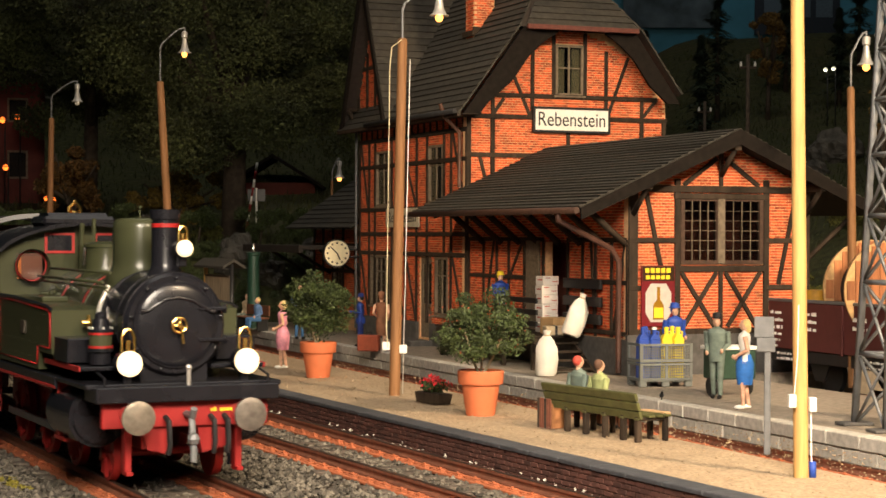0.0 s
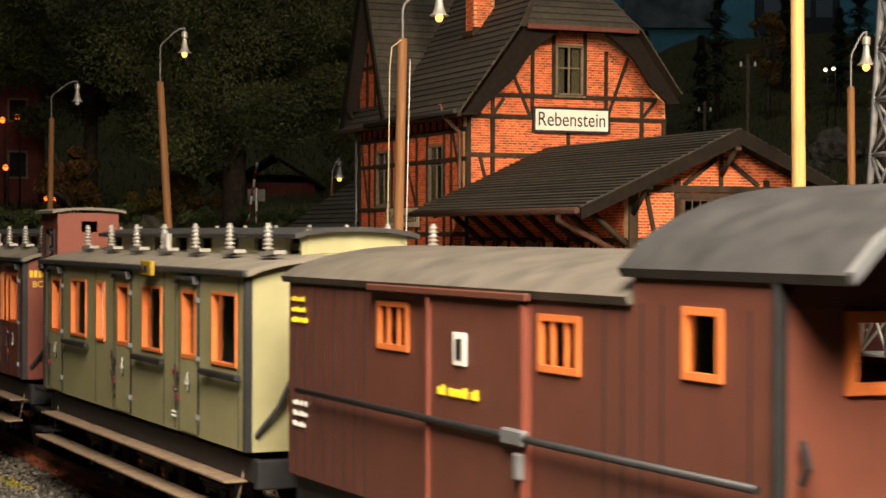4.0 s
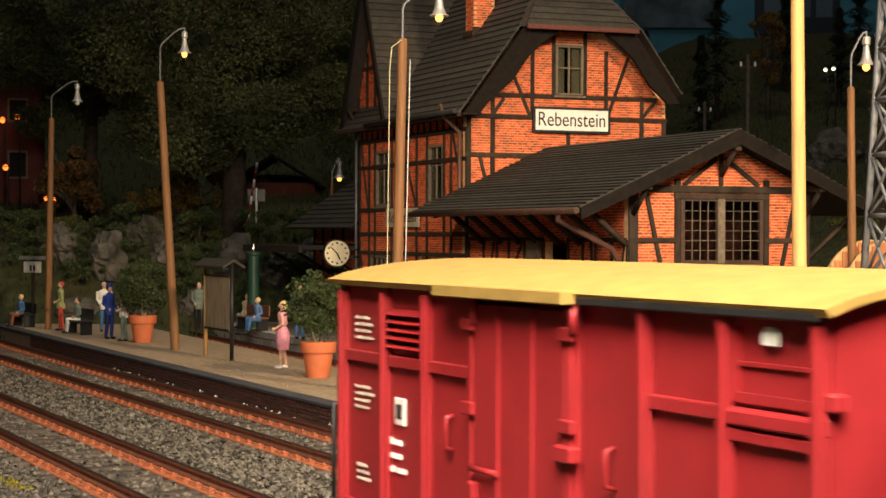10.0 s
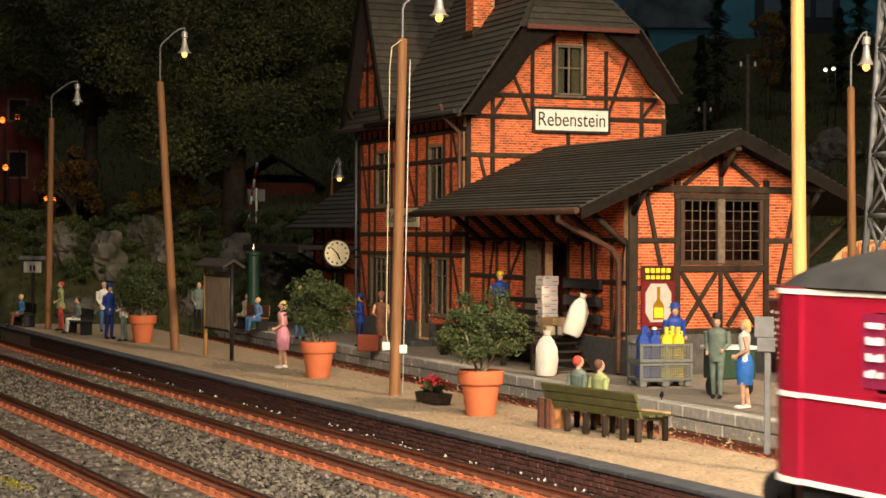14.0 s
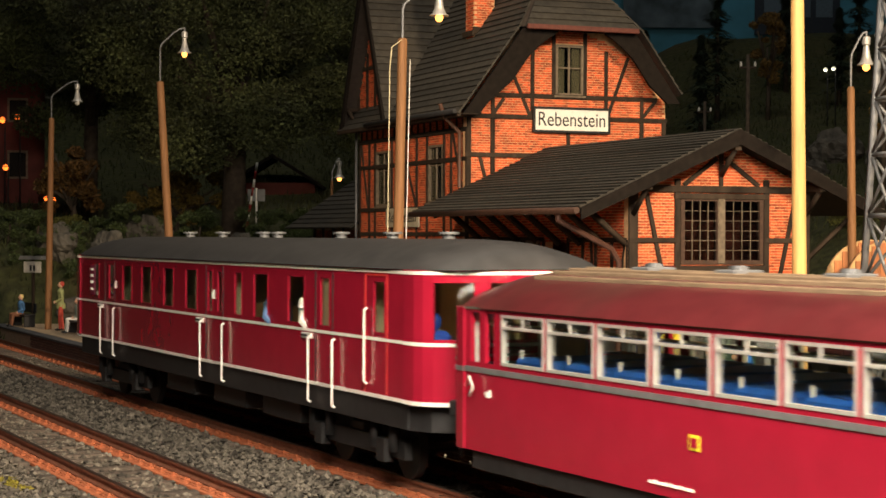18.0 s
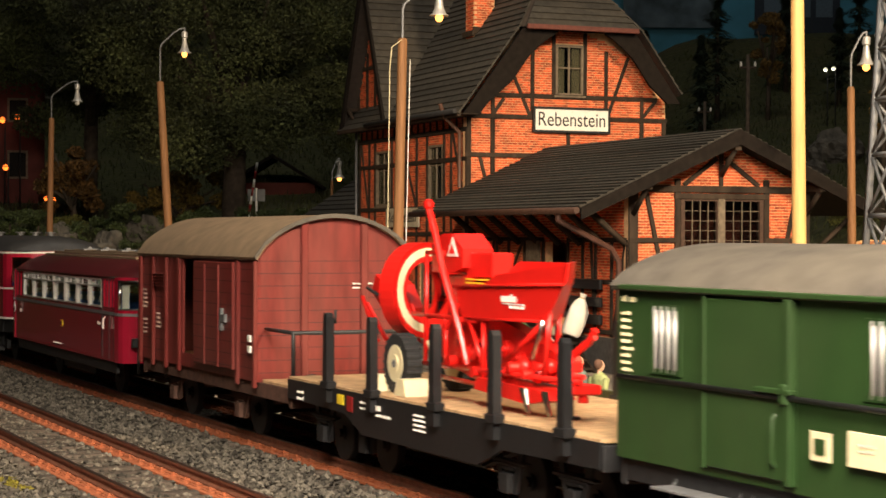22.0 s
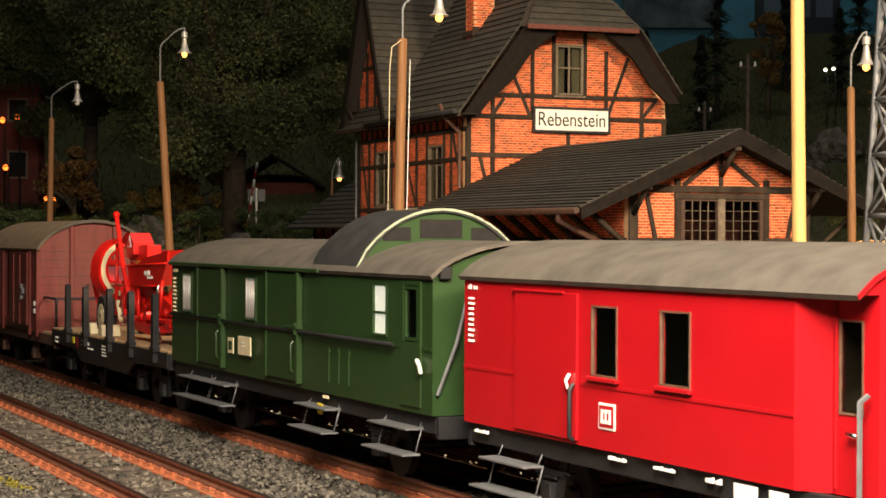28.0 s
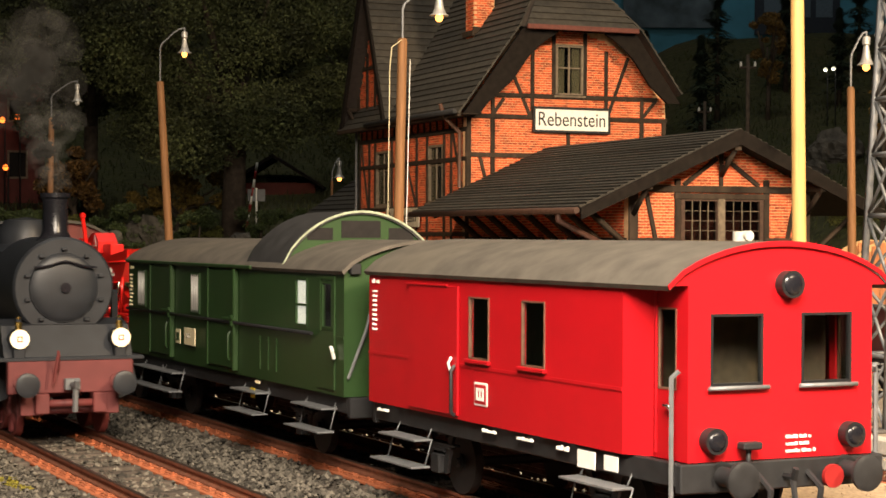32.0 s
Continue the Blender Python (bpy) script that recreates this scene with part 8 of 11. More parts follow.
for p in ([(-2.9, 2.5), (-2.2, 2.0), (-1.5, 1.85)], [(-3.1, 2.6), (-2.5, 1.95)], [(-0.84, 1.73), (3.67, 1.78)], [(-0.2, 1.58), (2.5, 1.52)], [(-0.74, 3.30), (-0.78, 1.75)], [(-0.74, 3.30), (-0.2, 3.30)], [(-1.2, 2.42), (0.85, 2.40)], [(0.6, 2.42), (1.06, 1.80)], [(1.06, 2.4), (1.06, 1.6)], [(-0.1, 2.4), (-0.1, 1.7)], [(2.7, 2.45), (1.5, 1.8)], [(2.9, 2.6), (2.75, 1.8)], [(0.3, 2.6), (-0.5, 1.9)]):
    for y, sc in ((-0.88, 1.0), (-0.42, 0.8)):
        part("frame_bar", Shape().tube([(x * sc, y, z) for x, z in p], 0.036, 6), FARMRED, hv)
part("tow_bar", Shape().tube([(3.02, -0.3, 2.37), (2.9, -0.32, 2.22), (2.51, -0.4, 1.98), (2.2, -0.45, 1.80)], 0.05, 7).tube([(2.9, -0.32, 2.22), (3.05, -0.32, 2.28)], 0.035, 6), FARMRED, hv)
part("end_plate", Shape().box(3.3, 3.62, -0.95, -0.55, 1.62, 1.74, 0.02).cyl((3.5, -0.75, 1.52), (3.5, -0.75, 1.64), 0.07, n=10), FARMRED, hv)
for x, z, r in ((0.1, 1.82, 0.16), (0.45, 1.95, 0.13), (0.85, 1.72, 0.14), (1.4, 1.78, 0.12), (1.9, 1.85, 0.14), (2.3, 1.78, 0.12), (2.6, 1.9, 0.10)):
    part("gear_case", Shape().ball((x, -0.72, z), r, r * 0.8, r, 12).cyl((x, -0.95, z), (x, -0.6, z), r * 0.5, n=10).box(x - r, x + r * 1.2, -0.66, -0.3, z - r * 0.8, z + r * 0.6, 0.02), FARMRED, hv)
part("share_plate", Shape().prism([(0.9, 1.50), (2.4, 1.42), (2.9, 1.50), (2.7, 1.62), (1.0, 1.66)], -0.95, -0.5), FARMRED, hv)
part("under_belly", Shape().prism([(-0.7, 1.85), (0.3, 1.6), (1.1, 1.7), (0.9, 2.0), (0.0, 2.35), (-0.6, 2.3)], -0.7, -0.35), FARMRED, hv)
for x in (2.35, 2.92):
    part("coulter", Shape().prism([(x - 0.1, 1.62), (x + 0.04, 1.62), (x + 0.16, 1.32), (x + 0.10, 1.31)], -0.97, -0.94), CHROME, hv)
part("machine_body", Shape().prism([(-0.7, 1.72), (2.75, 1.66), (2.65, 2.05), (1.9, 2.25), (1.0, 2.42), (-0.45, 2.42), (-0.75, 2.1)], -0.62, -0.40).box(-0.6, 0.2, -0.62, -0.4, 2.42, 3.0, 0.02), FARMRED, hv)
for x, z, r in ((0.0, 2.1, 0.12), (0.6, 2.12, 0.10), (1.3, 2.05, 0.11), (1.7, 1.95, 0.08)):
    part("pulley", Shape().cyl((x, -0.70, z), (x, -0.62, z), r, n=16).cyl((x, -0.74, z), (x, -0.62, z), r * 0.4, n=10), DARKSTEEL if r > 0.11 else FARMRED, hv)
part("support_leg", Shape().cyl((2.91, -0.6, Z0), (2.91, -0.6, 1.7), 0.05, n=8).cyl((2.91, -0.6, Z0), (2.91, -0.6, Z0 + 0.03), 0.13, n=12), DARKSTEEL, hv)
part("piston", Shape().cyl((2.85, -0.95, 2.5), (2.6, -0.95, 2.0), 0.03, n=8), CHROME, hv)
part("drive_shaft", Shape().cyl((-0.6, -0.9, 2.05), (-0.3, -0.9, 1.62), 0.05, n=8), CREAM, hv)

# ---- green luggage van with lookout ----
C = -22.95
gv = vehicle("green_luggage_van", "middle", C, "bottle green luggage van with arched roof lookout", "railway van", "mixed train")
X0, X1, HW = -6.0, 6.0, 1.40
gw = [(D(-17.62), D(-18.25), 2.08, 2.82), (D(-21.25), D(-21.85), 2.08, 2.82), (D(-26.88), D(-27.42), 2.10, 2.86), (D(-28.05), D(-28.50), 2.1, 2.84)]
shell(gv, X0, X1, HW, 1.12, 3.0, BOTTLE, gw, gw[:2], (), (), None, 0.06, 0.45)
arc_roof(gv, X0 - 0.08, X1 + 0.08, HW + 0.07, 3.0, 0.47, GREYROOF, 0.05)
xl0, xl1 = D(-24.4), D(-26.25)
lk = arc_roof(gv, xl0, xl1, 1.40, 3.04, 0.90, DARKROOF, 0.05, name="lookout_roof")
for x in (xl1, xl0):
    o = arc(1.37, 3.05, 0.84, 18)
    part("lookout_end", Shape().prism(o, x - 0.10, x - 0.05, "x"), BOTTLE, lk)
part("lookout_rim", Shape().prism([(y, z + 0.006) for y, z in arc(1.41, 3.04, 0.905, 18)] + [(y, z - 0.006) for y, z in reversed(arc(1.39, 3.04, 0.88, 18))], xl1 - 0.01, xl1 + 0.02, "x"), mat("pale_green_rim", (0.30, 0.34, 0.24), 0.5), lk)
for y0, y1, z0, z1 in ((-0.35, 0.35, 3.50, 3.78), (-0.95, -0.50, 3.46, 3.66), (0.50, 0.95, 3.46, 3.66)):
    part("lookout_window", Shape().box(xl1 - 0.055, xl1 - 0.04, y0, y1, z0, z1, 0), UNLITBLACK, lk)
for h in gw[:2]:
    for sg in (-1, 1):
        w = window(gv, *h, HW, BOTTLE, sg, 0.06, SMOKEGLASS, 0.02)
        for k in range(1, 5):
            part("window_bar", Shape().cyl((h[0] + (h[1] - h[0]) * k / 5, sg * (HW + 0.006), 2.1), (h[0] + (h[1] - h[0]) * k / 5, sg * (HW + 0.006), 2.8), 0.024, n=6), VENTMETAL, w)
w = window(gv, *gw[2], HW, BOTTLE, -1, 0.04, GLASS, 0.015, SHADE)
for sg in (0, 1):
    cx = gw[2][sg]
    dx = 0.15 * (1 - 2 * sg)
    part("window_corner", Shape().prism([(cx, 2.86), (cx + dx, 2.86)] + [(cx + dx * (1 - math.sin(t)), 2.86 - 0.13 * (1 - math.cos(t))) for t in (0.4, 0.8, 1.2, 1.57)], -HW - 0.022, -HW - 0.004), BOTTLE, w)
part("window_bar", Shape().box(gw[2][0], gw[2][1], -HW - 0.01, -HW + 0.01, 2.42, 2.46, 0), BOTTLE, w)
dd = part("door", Shape().wall(D(-27.93), D(-28.60), 1.2, 2.92, -HW - 0.025, -HW, [(D(-28.03), D(-28.52), 2.08, 2.86)]), BOTTLE, gv)
window(dd, *gw[3], HW, BOTTLE, -1, 0.04, SMOKEGLASS, 0.02)
part("door_handle", Shape().tube([(D(-28.58), -HW - 0.06, 1.85), (D(-28.70), -HW - 0.08, 1.78), (D(-28.68), -HW - 0.05, 1.68)], 0.03, 6), WHITE, dd)
for a0, a1 in ((-18.75, -20.2), (-22.5, -24.0)):
    sd = part("sliding_door", Shape().box(D(a0), D(a1), -HW - 0.06, -HW - 0.005, 1.22, 2.92), BOTTLE, gv)
    part("door_post", Shape().box(D(a1) - 0.06, D(a1) + 0.05, -HW - 0.10, -HW, 1.18, 2.95), BOTTLE, sd)
    part("door_post", Shape().box(D(a0) - 0.03, D(a0) + 0.03, -HW - 0.08, -HW, 1.2, 2.95), BOTTLE, sd)
    part("door_latch", Shape().box(D(a1) - 0.5, D(a1) + 0.1, -HW - 0.13, -HW - 0.05, 2.05, 2.10).box(D(a1) - 0.08, D(a1) + 0.02, -HW - 0.13, -HW - 0.05, 1.95, 2.15), BOTTLE, sd)
    part("grab_rail", Shape().tube([(D(a1) - 0.22, -HW - 0.06, 1.85), (D(a1) - 0.22, -HW - 0.1, 1.8), (D(a1) - 0.22, -HW - 0.1, 1.4), (D(a1) - 0.22, -HW - 0.06, 1.35)], 0.022, 6), BOTTLE, sd)
part("door_track", Shape().box(D(-17.1), D(-24.9), -HW - 0.10, -HW - 0.04, 2.96, 3.02), BOTTLE, gv)
part("handrail", Shape().tube([(D(-17.1), -HW - 0.08, 2.02), (D(-27.8), -HW - 0.08, 2.02)], 0.03, 6), BLACK, gv)
part("waist_line", Shape().box(X0, X1, -HW - 0.012, -HW + 0.01, 1.98, 2.02, 0), BOTTLE, gv)
for a in (-25.2, -25.6, -26.0):
    part("locker_edge", Shape().box(D(a) - 0.015, D(a) + 0.015, -HW - 0.02, -HW, 1.3, 1.85).box(D(a) - 0.05, D(a) + 0.05, -HW - 0.03, -HW, 1.75, 1.8), BOTTLE, gv)
e = part("emblem", Shape().box(D(-20.55), D(-20.85), -HW - 0.075, -HW - 0.06, 1.48, 1.75), CREAM, gv, "cream square emblem")
part("emblem_mark", Shape().box(D(-20.62), D(-20.78), -HW - 0.085, -HW - 0.07, 1.54, 1.69, 0), BOTTLE, e)
e = part("notice_plate", Shape().box(D(-21.1), D(-21.75), -HW - 0.075, -HW - 0.05, 1.48, 1.80), CREAM, gv)
mark(e, bars(Shape(), D(-21.25), -HW - 0.08, 1.70, 0.3, 2, 0.03, t=0.004, seed=3), KERB)
mark(gv, bars(bars(bars(Shape(), D(-17.05), -HW - 0.006, 2.90, 0.34, 1, 0.09), D(-17.05), -HW - 0.006, 2.72, 0.22, 9, 0.045, seed=4), D(-24.9), -1.38, 1.10, 0.2, 1, 0.08, seed=5), CREAM)
part("yellow_tag", Shape().box(D(-24.75), D(-24.95), -1.42, -1.40, 0.78, 0.95), YELLOW, gv)
part("end_rail", Shape().tube([(X1 + 0.05, -1.35, 1.4), (X1 + 0.12, -1.1, 2.1), (X1 + 0.05, -0.9, 2.75)], 0.025, 6), STEEL, gv)
part("end_lamp_iron", Shape().box(X1, X1 + 0.08, -1.32, -1.15, 2.95, 3.12), DARKSTEEL, gv)
underframe(gv, "middle", X0, X1, (-3.6, 3.6), 1.12)
for x in (-5.0, -3.6, 1.2, 4.2):
    footboard(gv, x, x + 1.35, 0.92, -1.45, STEEL, 1.1)
    footboard(gv, x, x + 1.45, 0.58, -1.55, STEEL, 0.95)

VANFRAME = mat("brown_window_frame", (0.14, 0.07, 0.045), 0.5, bump=0)
# ---- red guard's van ----
C = -33.95
rv = vehicle("red_guards_van", "middle", C, "bright red van with grey roof and windowed end", "railway van", "mixed train")
X0, XS, X1, HW = -4.05, 3.05, 4.05, 1.40
rw_ = [(D(-33.18), D(-33.75), 1.96, 2.76), (D(-34.63), D(-35.22), 1.96, 2.76)]
part("side_wall", Shape().wall(X0, XS, 1.15, 3.02, -HW, -HW + 0.06, rw_), SIGNALRED, rv)
part("side_wall", Shape().wall(X0, XS, 1.15, 3.02, HW - 0.06, HW, rw_), SIGNALRED, rv)
for sg in (-1, 1):
    ang = math.atan2(sg * -0.22, 0.30)
    s = Shape().prism([(XS, sg * HW), (XS + 0.32, sg * 1.20), (XS + 0.32, sg * 1.14), (XS, sg * 1.34)], 1.15, 3.02, "z")
    part("angled_panel", s, SIGNALRED, rv)
    y0, y1 = sorted((sg * 1.20, sg * 1.14))
    part("side_wall", Shape().wall(XS + 0.32, X1, 1.15, 3.02, y0, y1, [(XS + 0.42, XS + 0.78, 1.90, 2.78)]), SIGNALRED, rv)
    w = window(rv, XS + 0.42, XS + 0.78, 1.90, 2.78, 1.20, VANFRAME, sg, 0.02, SMOKEGLASS, 0.01)
    part("door_edge", Shape().box(XS + 0.36, XS + 0.39, sg * 1.20 - 0.02, sg * 1.20 + 0.02, 1.2, 2.95), SIGNALRED, rv)
    part("door_handle", Shape().tube([(XS + 0.75, sg * 1.25, 1.72), (XS + 0.62, sg * 1.27, 1.74)], 0.025, 6), CHROME, rv)
    part("grab_rail", Shape().tube([(X1 - 0.05, sg * 1.28, 2.12), (X1 - 0.1, sg * 1.34, 2.05), (X1 - 0.1, sg * 1.34, 0.75)], 0.028, 6), STEEL, rv)
ew = [(-0.92, -0.25, 1.95, 2.72), (0.25, 0.92, 1.95, 2.72)]
part("end_wall", Shape().wall(-1.14, 1.14, 1.15, 3.02, X1 - 0.06, X1, ew, "y").prism(arc(1.42, 3.02, 0.46, 16), X1 - 0.06, X1, "x"), SIGNALRED, rv)
part("end_wall", Shape().wall(-1.34, 1.34, 1.15, 3.02, X0, X0 + 0.06, (), "y").prism(arc(1.40, 3.02, 0.44, 16), X0, X0 + 0.06, "x"), SIGNALRED, rv)
for y0, y1, z0, z1 in ew:
    w = part("end_window", Shape().wall(y0, y1, z0, z1, X1 - 0.05, X1 + 0.01, [(y0 + 0.03, y1 - 0.03, z0 + 0.03, z1 - 0.03)], "y"), BLACK, rv)
    part("pane", Shape().box(X1 - 0.03, X1 - 0.02, y0, y1, z0, z1, 0), GLASS, w)
    part("window_ledge", Shape().cyl((X1 + 0.05, y0 - 0.05, z0 - 0.02), (X1 + 0.05, y1 + 0.05, z0 - 0.02), 0.025, n=8), STEEL, w)
# two panels stand in for the room, its dimness put into their colour
part("inner_room", Shape().box(X0 + 0.1, X1 - 0.7, 0.15, 0.2, 1.2, 3.0, 0).box(X1 - 0.75, X1 - 0.7, -1.1, 1.1, 1.2, 3.0, 0), mat("dim_interior_brown", (0.10, 0.075, 0.05), 0.8), rv)
arc_roof(rv, X0 - 0.05, X1 + 0.02, HW + 0.07, 3.02, 0.47, GREYROOF, 0.05)
part("roof_rim", Shape().prism([(y, z + 0.006) for y, z in arc(HW + 0.07, 3.02, 0.472)] + [(y, z - 0.04) for y, z in reversed(arc(HW + 0.06, 3.02, 0.46))], X1 + 0.02, X1 + 0.04, "x"), SIGNALRED, rv)
for h in rw_:
    w = window(rv, *h, HW, VANFRAME, -1, 0.022, GLASS, 0.015)
    part("window_sill", Shape().box(h[0] - 0.05, h[1] + 0.05, -HW - 0.06, -HW, h[2] - 0.05, h[2]), SIGNALRED, w)
    window(rv, *h, HW, VANFRAME, 1, 0.03)
sd = part("sliding_door", Shape().box(D(-31.36), D(-32.9), -HW - 0.04, -HW - 0.005, 1.2, 2.88), SIGNALRED, rv)
part("door_track", Shape().box(D(-31.3), D(-32.6), -HW - 0.06, -HW - 0.03, 2.87, 2.90), SIGNALRED, sd)
part("door_rail", Shape().tube([(D(-32.85), -HW - 0.05, 1.85), (D(-32.85), -HW - 0.10, 1.78), (D(-32.85), -HW - 0.10, 1.25), (D(-32.85), -HW - 0.05, 1.2)], 0.025, 6), DARKSTEEL, sd)
part("hook", Shape().tube([(D(-32.8), -HW - 0.08, 1.95), (D(-32.72), -HW - 0.08, 1.88), (D(-32.78), -HW - 0.08, 1.78)], 0.022, 6), WHITE, sd)
part("waist_line", Shape().box(X0, XS, -HW - 0.012, -HW + 0.01, 1.84, 1.88, 0), SIGNALRED, rv)
e = part("emblem", Shape().box(D(-33.35), D(-33.72), -HW - 0.014, -HW, 1.38, 1.68, 0.008), WHITE, rv, "white rounded square emblem")
part("emblem_field", Shape().box(D(-33.38), D(-33.69), -HW - 0.02, -HW - 0.012, 1.41, 1.65, 0), SIGNALRED, e)
part("emblem_mark", Shape().wall(D(-33.43), D(-33.64), 1.45, 1.61, -HW - 0.028, -HW - 0.018, [(D(-33.47), D(-33.52), 1.49, 1.57), (D(-33.55), D(-33.60), 1.49, 1.57)]), WHITE, e)
mark(rv, bars(bars(Shape(), X0 + 0.12, -HW - 0.006, 2.92, 0.34, 1, 0.08), X0 + 0.14, -HW - 0.006, 2.76, 0.16, 9, 0.04, seed=5))
mark(rv, bars(bars(bars(bars(Shape(), X0 + 0.3, -1.39, 1.08, 0.5, 1, 0.05), -0.4, -1.39, 1.10, 0.35, 1, 0.05, seed=2), 0.55, -1.39, 1.10, 0.45, 1, 0.05, seed=6), D(-35.5), -1.39, 1.10, 0.3, 1, 0.07, seed=7))
part("white_patch", Shape().box(D(-36.0), D(-36.4), -1.40, -1.385, 0.90, 1.10).box(D(-36.6), D(-36.9), -1.40, -1.385, 0.93, 1.10), WHITE, rv)
for y in (-0.92, 0.88):
    lp = part("tail_lamp", Shape().cyl((X1, y, 1.38), (X1 + 0.14, y, 1.38), 0.14, n=18), BLACK, rv)
    part("lamp_glass", Shape().ball((X1 + 0.14, y, 1.38), 0.03, 0.11, 0.11, 12), SMOKEBOX, lp)
lp = part("top_lamp", Shape().cyl((X1, 0.05, 3.03), (X1 + 0.13, 0.05, 3.03), 0.15, n=18), BLACK, rv)
part("lamp_glass", Shape().ball((X1 + 0.13, 0.05, 3.03), 0.03, 0.12, 0.12, 12), SMOKEBOX, lp)
mark(rv, bars(Shape(), 0.05, X1 + 0.008, 1.40, 0.42, 3, 0.045, axis="y", seed=8))
part("roof_lamp", Shape().cyl((X1 - 1.2, 0.3, 3.45), (X1 - 1.2, 0.3, 3.60), 0.11, n=14).cyl((X1 - 1.15, 0.3, 3.55), (X1 - 1.05, 0.3, 3.55), 0.06, n=12), KERB, rv)
underframe(rv, "middle", X0, X1, (-2.2, 2.2), 1.15)
part("tail_disc", Shape().cyl((X1 + 0.15, 0.55, 0.95), (X1 + 0.2, 0.55, 0.95), 0.13, n=14), LOCORED, rv, "small red tail disc")
part("lamp_iron", Shape().tube([(X1 + 0.1, -0.5, 1.0), (X1 + 0.1, -0.5, 1.3)], 0.03, 6).box(X1 + 0.05, X1 + 0.2, -0.62, -0.38, 1.28, 1.36), DARKSTEEL, rv)
for y in (-0.35, 0.3):
    part("brake_hose", Shape().tube([(X1 + 0.05, y, 1.0), (X1 + 0.3, y, 0.85), (X1 + 0.25, y, 0.55)], 0.035, 6), DARKSTEEL, rv)
for x in (-2.6, 2.6):
    footboard(rv, x - 0.6, x + 0.6, 0.80, -1.48, STEEL, 1.0)
    footboard(rv, x - 0.7, x + 0.7, 0.45, -1.56, STEEL, 0.8)

# ---- dusty tender locomotive that follows on the front track ----
l2 = vehicle("steam_locomotive", "late", 0.0, "dusty black locomotive with dull red buffer beam and lit lamps", "locomotive", "")
part("footplate", Shape().box(-9.2, 0.02, -1.3, 1.3, 1.35, 1.42), DUSTBLACK, l2)
part("buffer_beam", Shape().box(-0.12, 0.02, -1.08, 1.10, 0.80, 1.36), DUSTRED, l2)
part("front_plate", Shape().prism([(-0.9, 1.42), (-0.12, 1.42), (-0.42, 1.95), (-0.9, 2.05)], -1.12, 1.12), DUSTBLACK, l2)
sb = part("smokebox", Shape().cyl((-2.6, 0, 2.60), (-0.55, 0, 2.60), 0.89, n=36).cyl((-0.55, 0, 2.60), (-0.50, 0, 2.60), 0.89, 0.85, n=36), DUSTBLACK, l2)
part("smokebox_door", Shape().cyl((-0.52, 0, 2.60), (-0.46, 0, 2.60), 0.62, 0.60, n=32).ball((-0.47, 0, 2.60), 0.09, 0.60, 0.60, 22), DUSTBLACK, sb)
hb = Shape()
for i in range(12):
    p = [-0.55 + 1.1 * (i + k) / 12 for k in (0, 1)]
    hb.tube([(-0.36, y, 2.96 + 0.10 * math.exp(-(y / 0.25) ** 2)) for y in p], 0.022, 6)
part("door_rail", hb, SMOKEBOX, sb)
part("door_wheel", Shape().cyl((-0.42, 0, 2.60), (-0.34, 0, 2.60), 0.09, n=14), SMOKEBOX, sb)
for i in range(10):
    t = 2 * math.pi * (i + 0.5) / 10
    part("door_clamp", Shape().box(-0.50, -0.43, 0.68 * math.cos(t) - 0.05, 0.68 * math.cos(t) + 0.05, 2.60 + 0.68 * math.sin(t) - 0.03, 2.60 + 0.68 * math.sin(t) + 0.03), DUSTBLACK, sb)
part("boiler", Shape().cyl((-6.8, 0, 2.60), (-2.6, 0, 2.60), 0.80, n=32), DUSTBLACK, l2)
part("chimney", Shape().lathe(-1.17, 0, [(0.40, 3.38), (0.28, 3.48), (0.23, 3.58), (0.22, 3.95), (0.235, 4.16), (0.27, 4.19), (0.27, 4.27), (0.18, 4.27), (0.18, 3.6)], 22), SMOKEBOX, l2)
part("steam_dome", Shape().lathe(-3.6, 0, [(0.7, 3.2), (0.55, 3.35), (0.52, 3.6), (0.4, 3.8), (0, 3.86)], 24), DUSTBLACK, l2)
part("cab", Shape().wall(-8.6, -6.8, 1.4, 3.4, -1.4, -1.34, [(-8.1, -7.3, 2.5, 3.1)]).wall(-8.6, -6.8, 1.4, 3.4, 1.34, 1.4, [(-8.1, -7.3, 2.5, 3.1)]).wall(-1.34, 1.34, 1.4, 3.4, -6.86, -6.8, (), "y"), DUSTBLACK, l2)
arc_roof(l2, -8.9, -6.6, 1.5, 3.4, 0.4, DUSTBLACK, name="cab_roof")
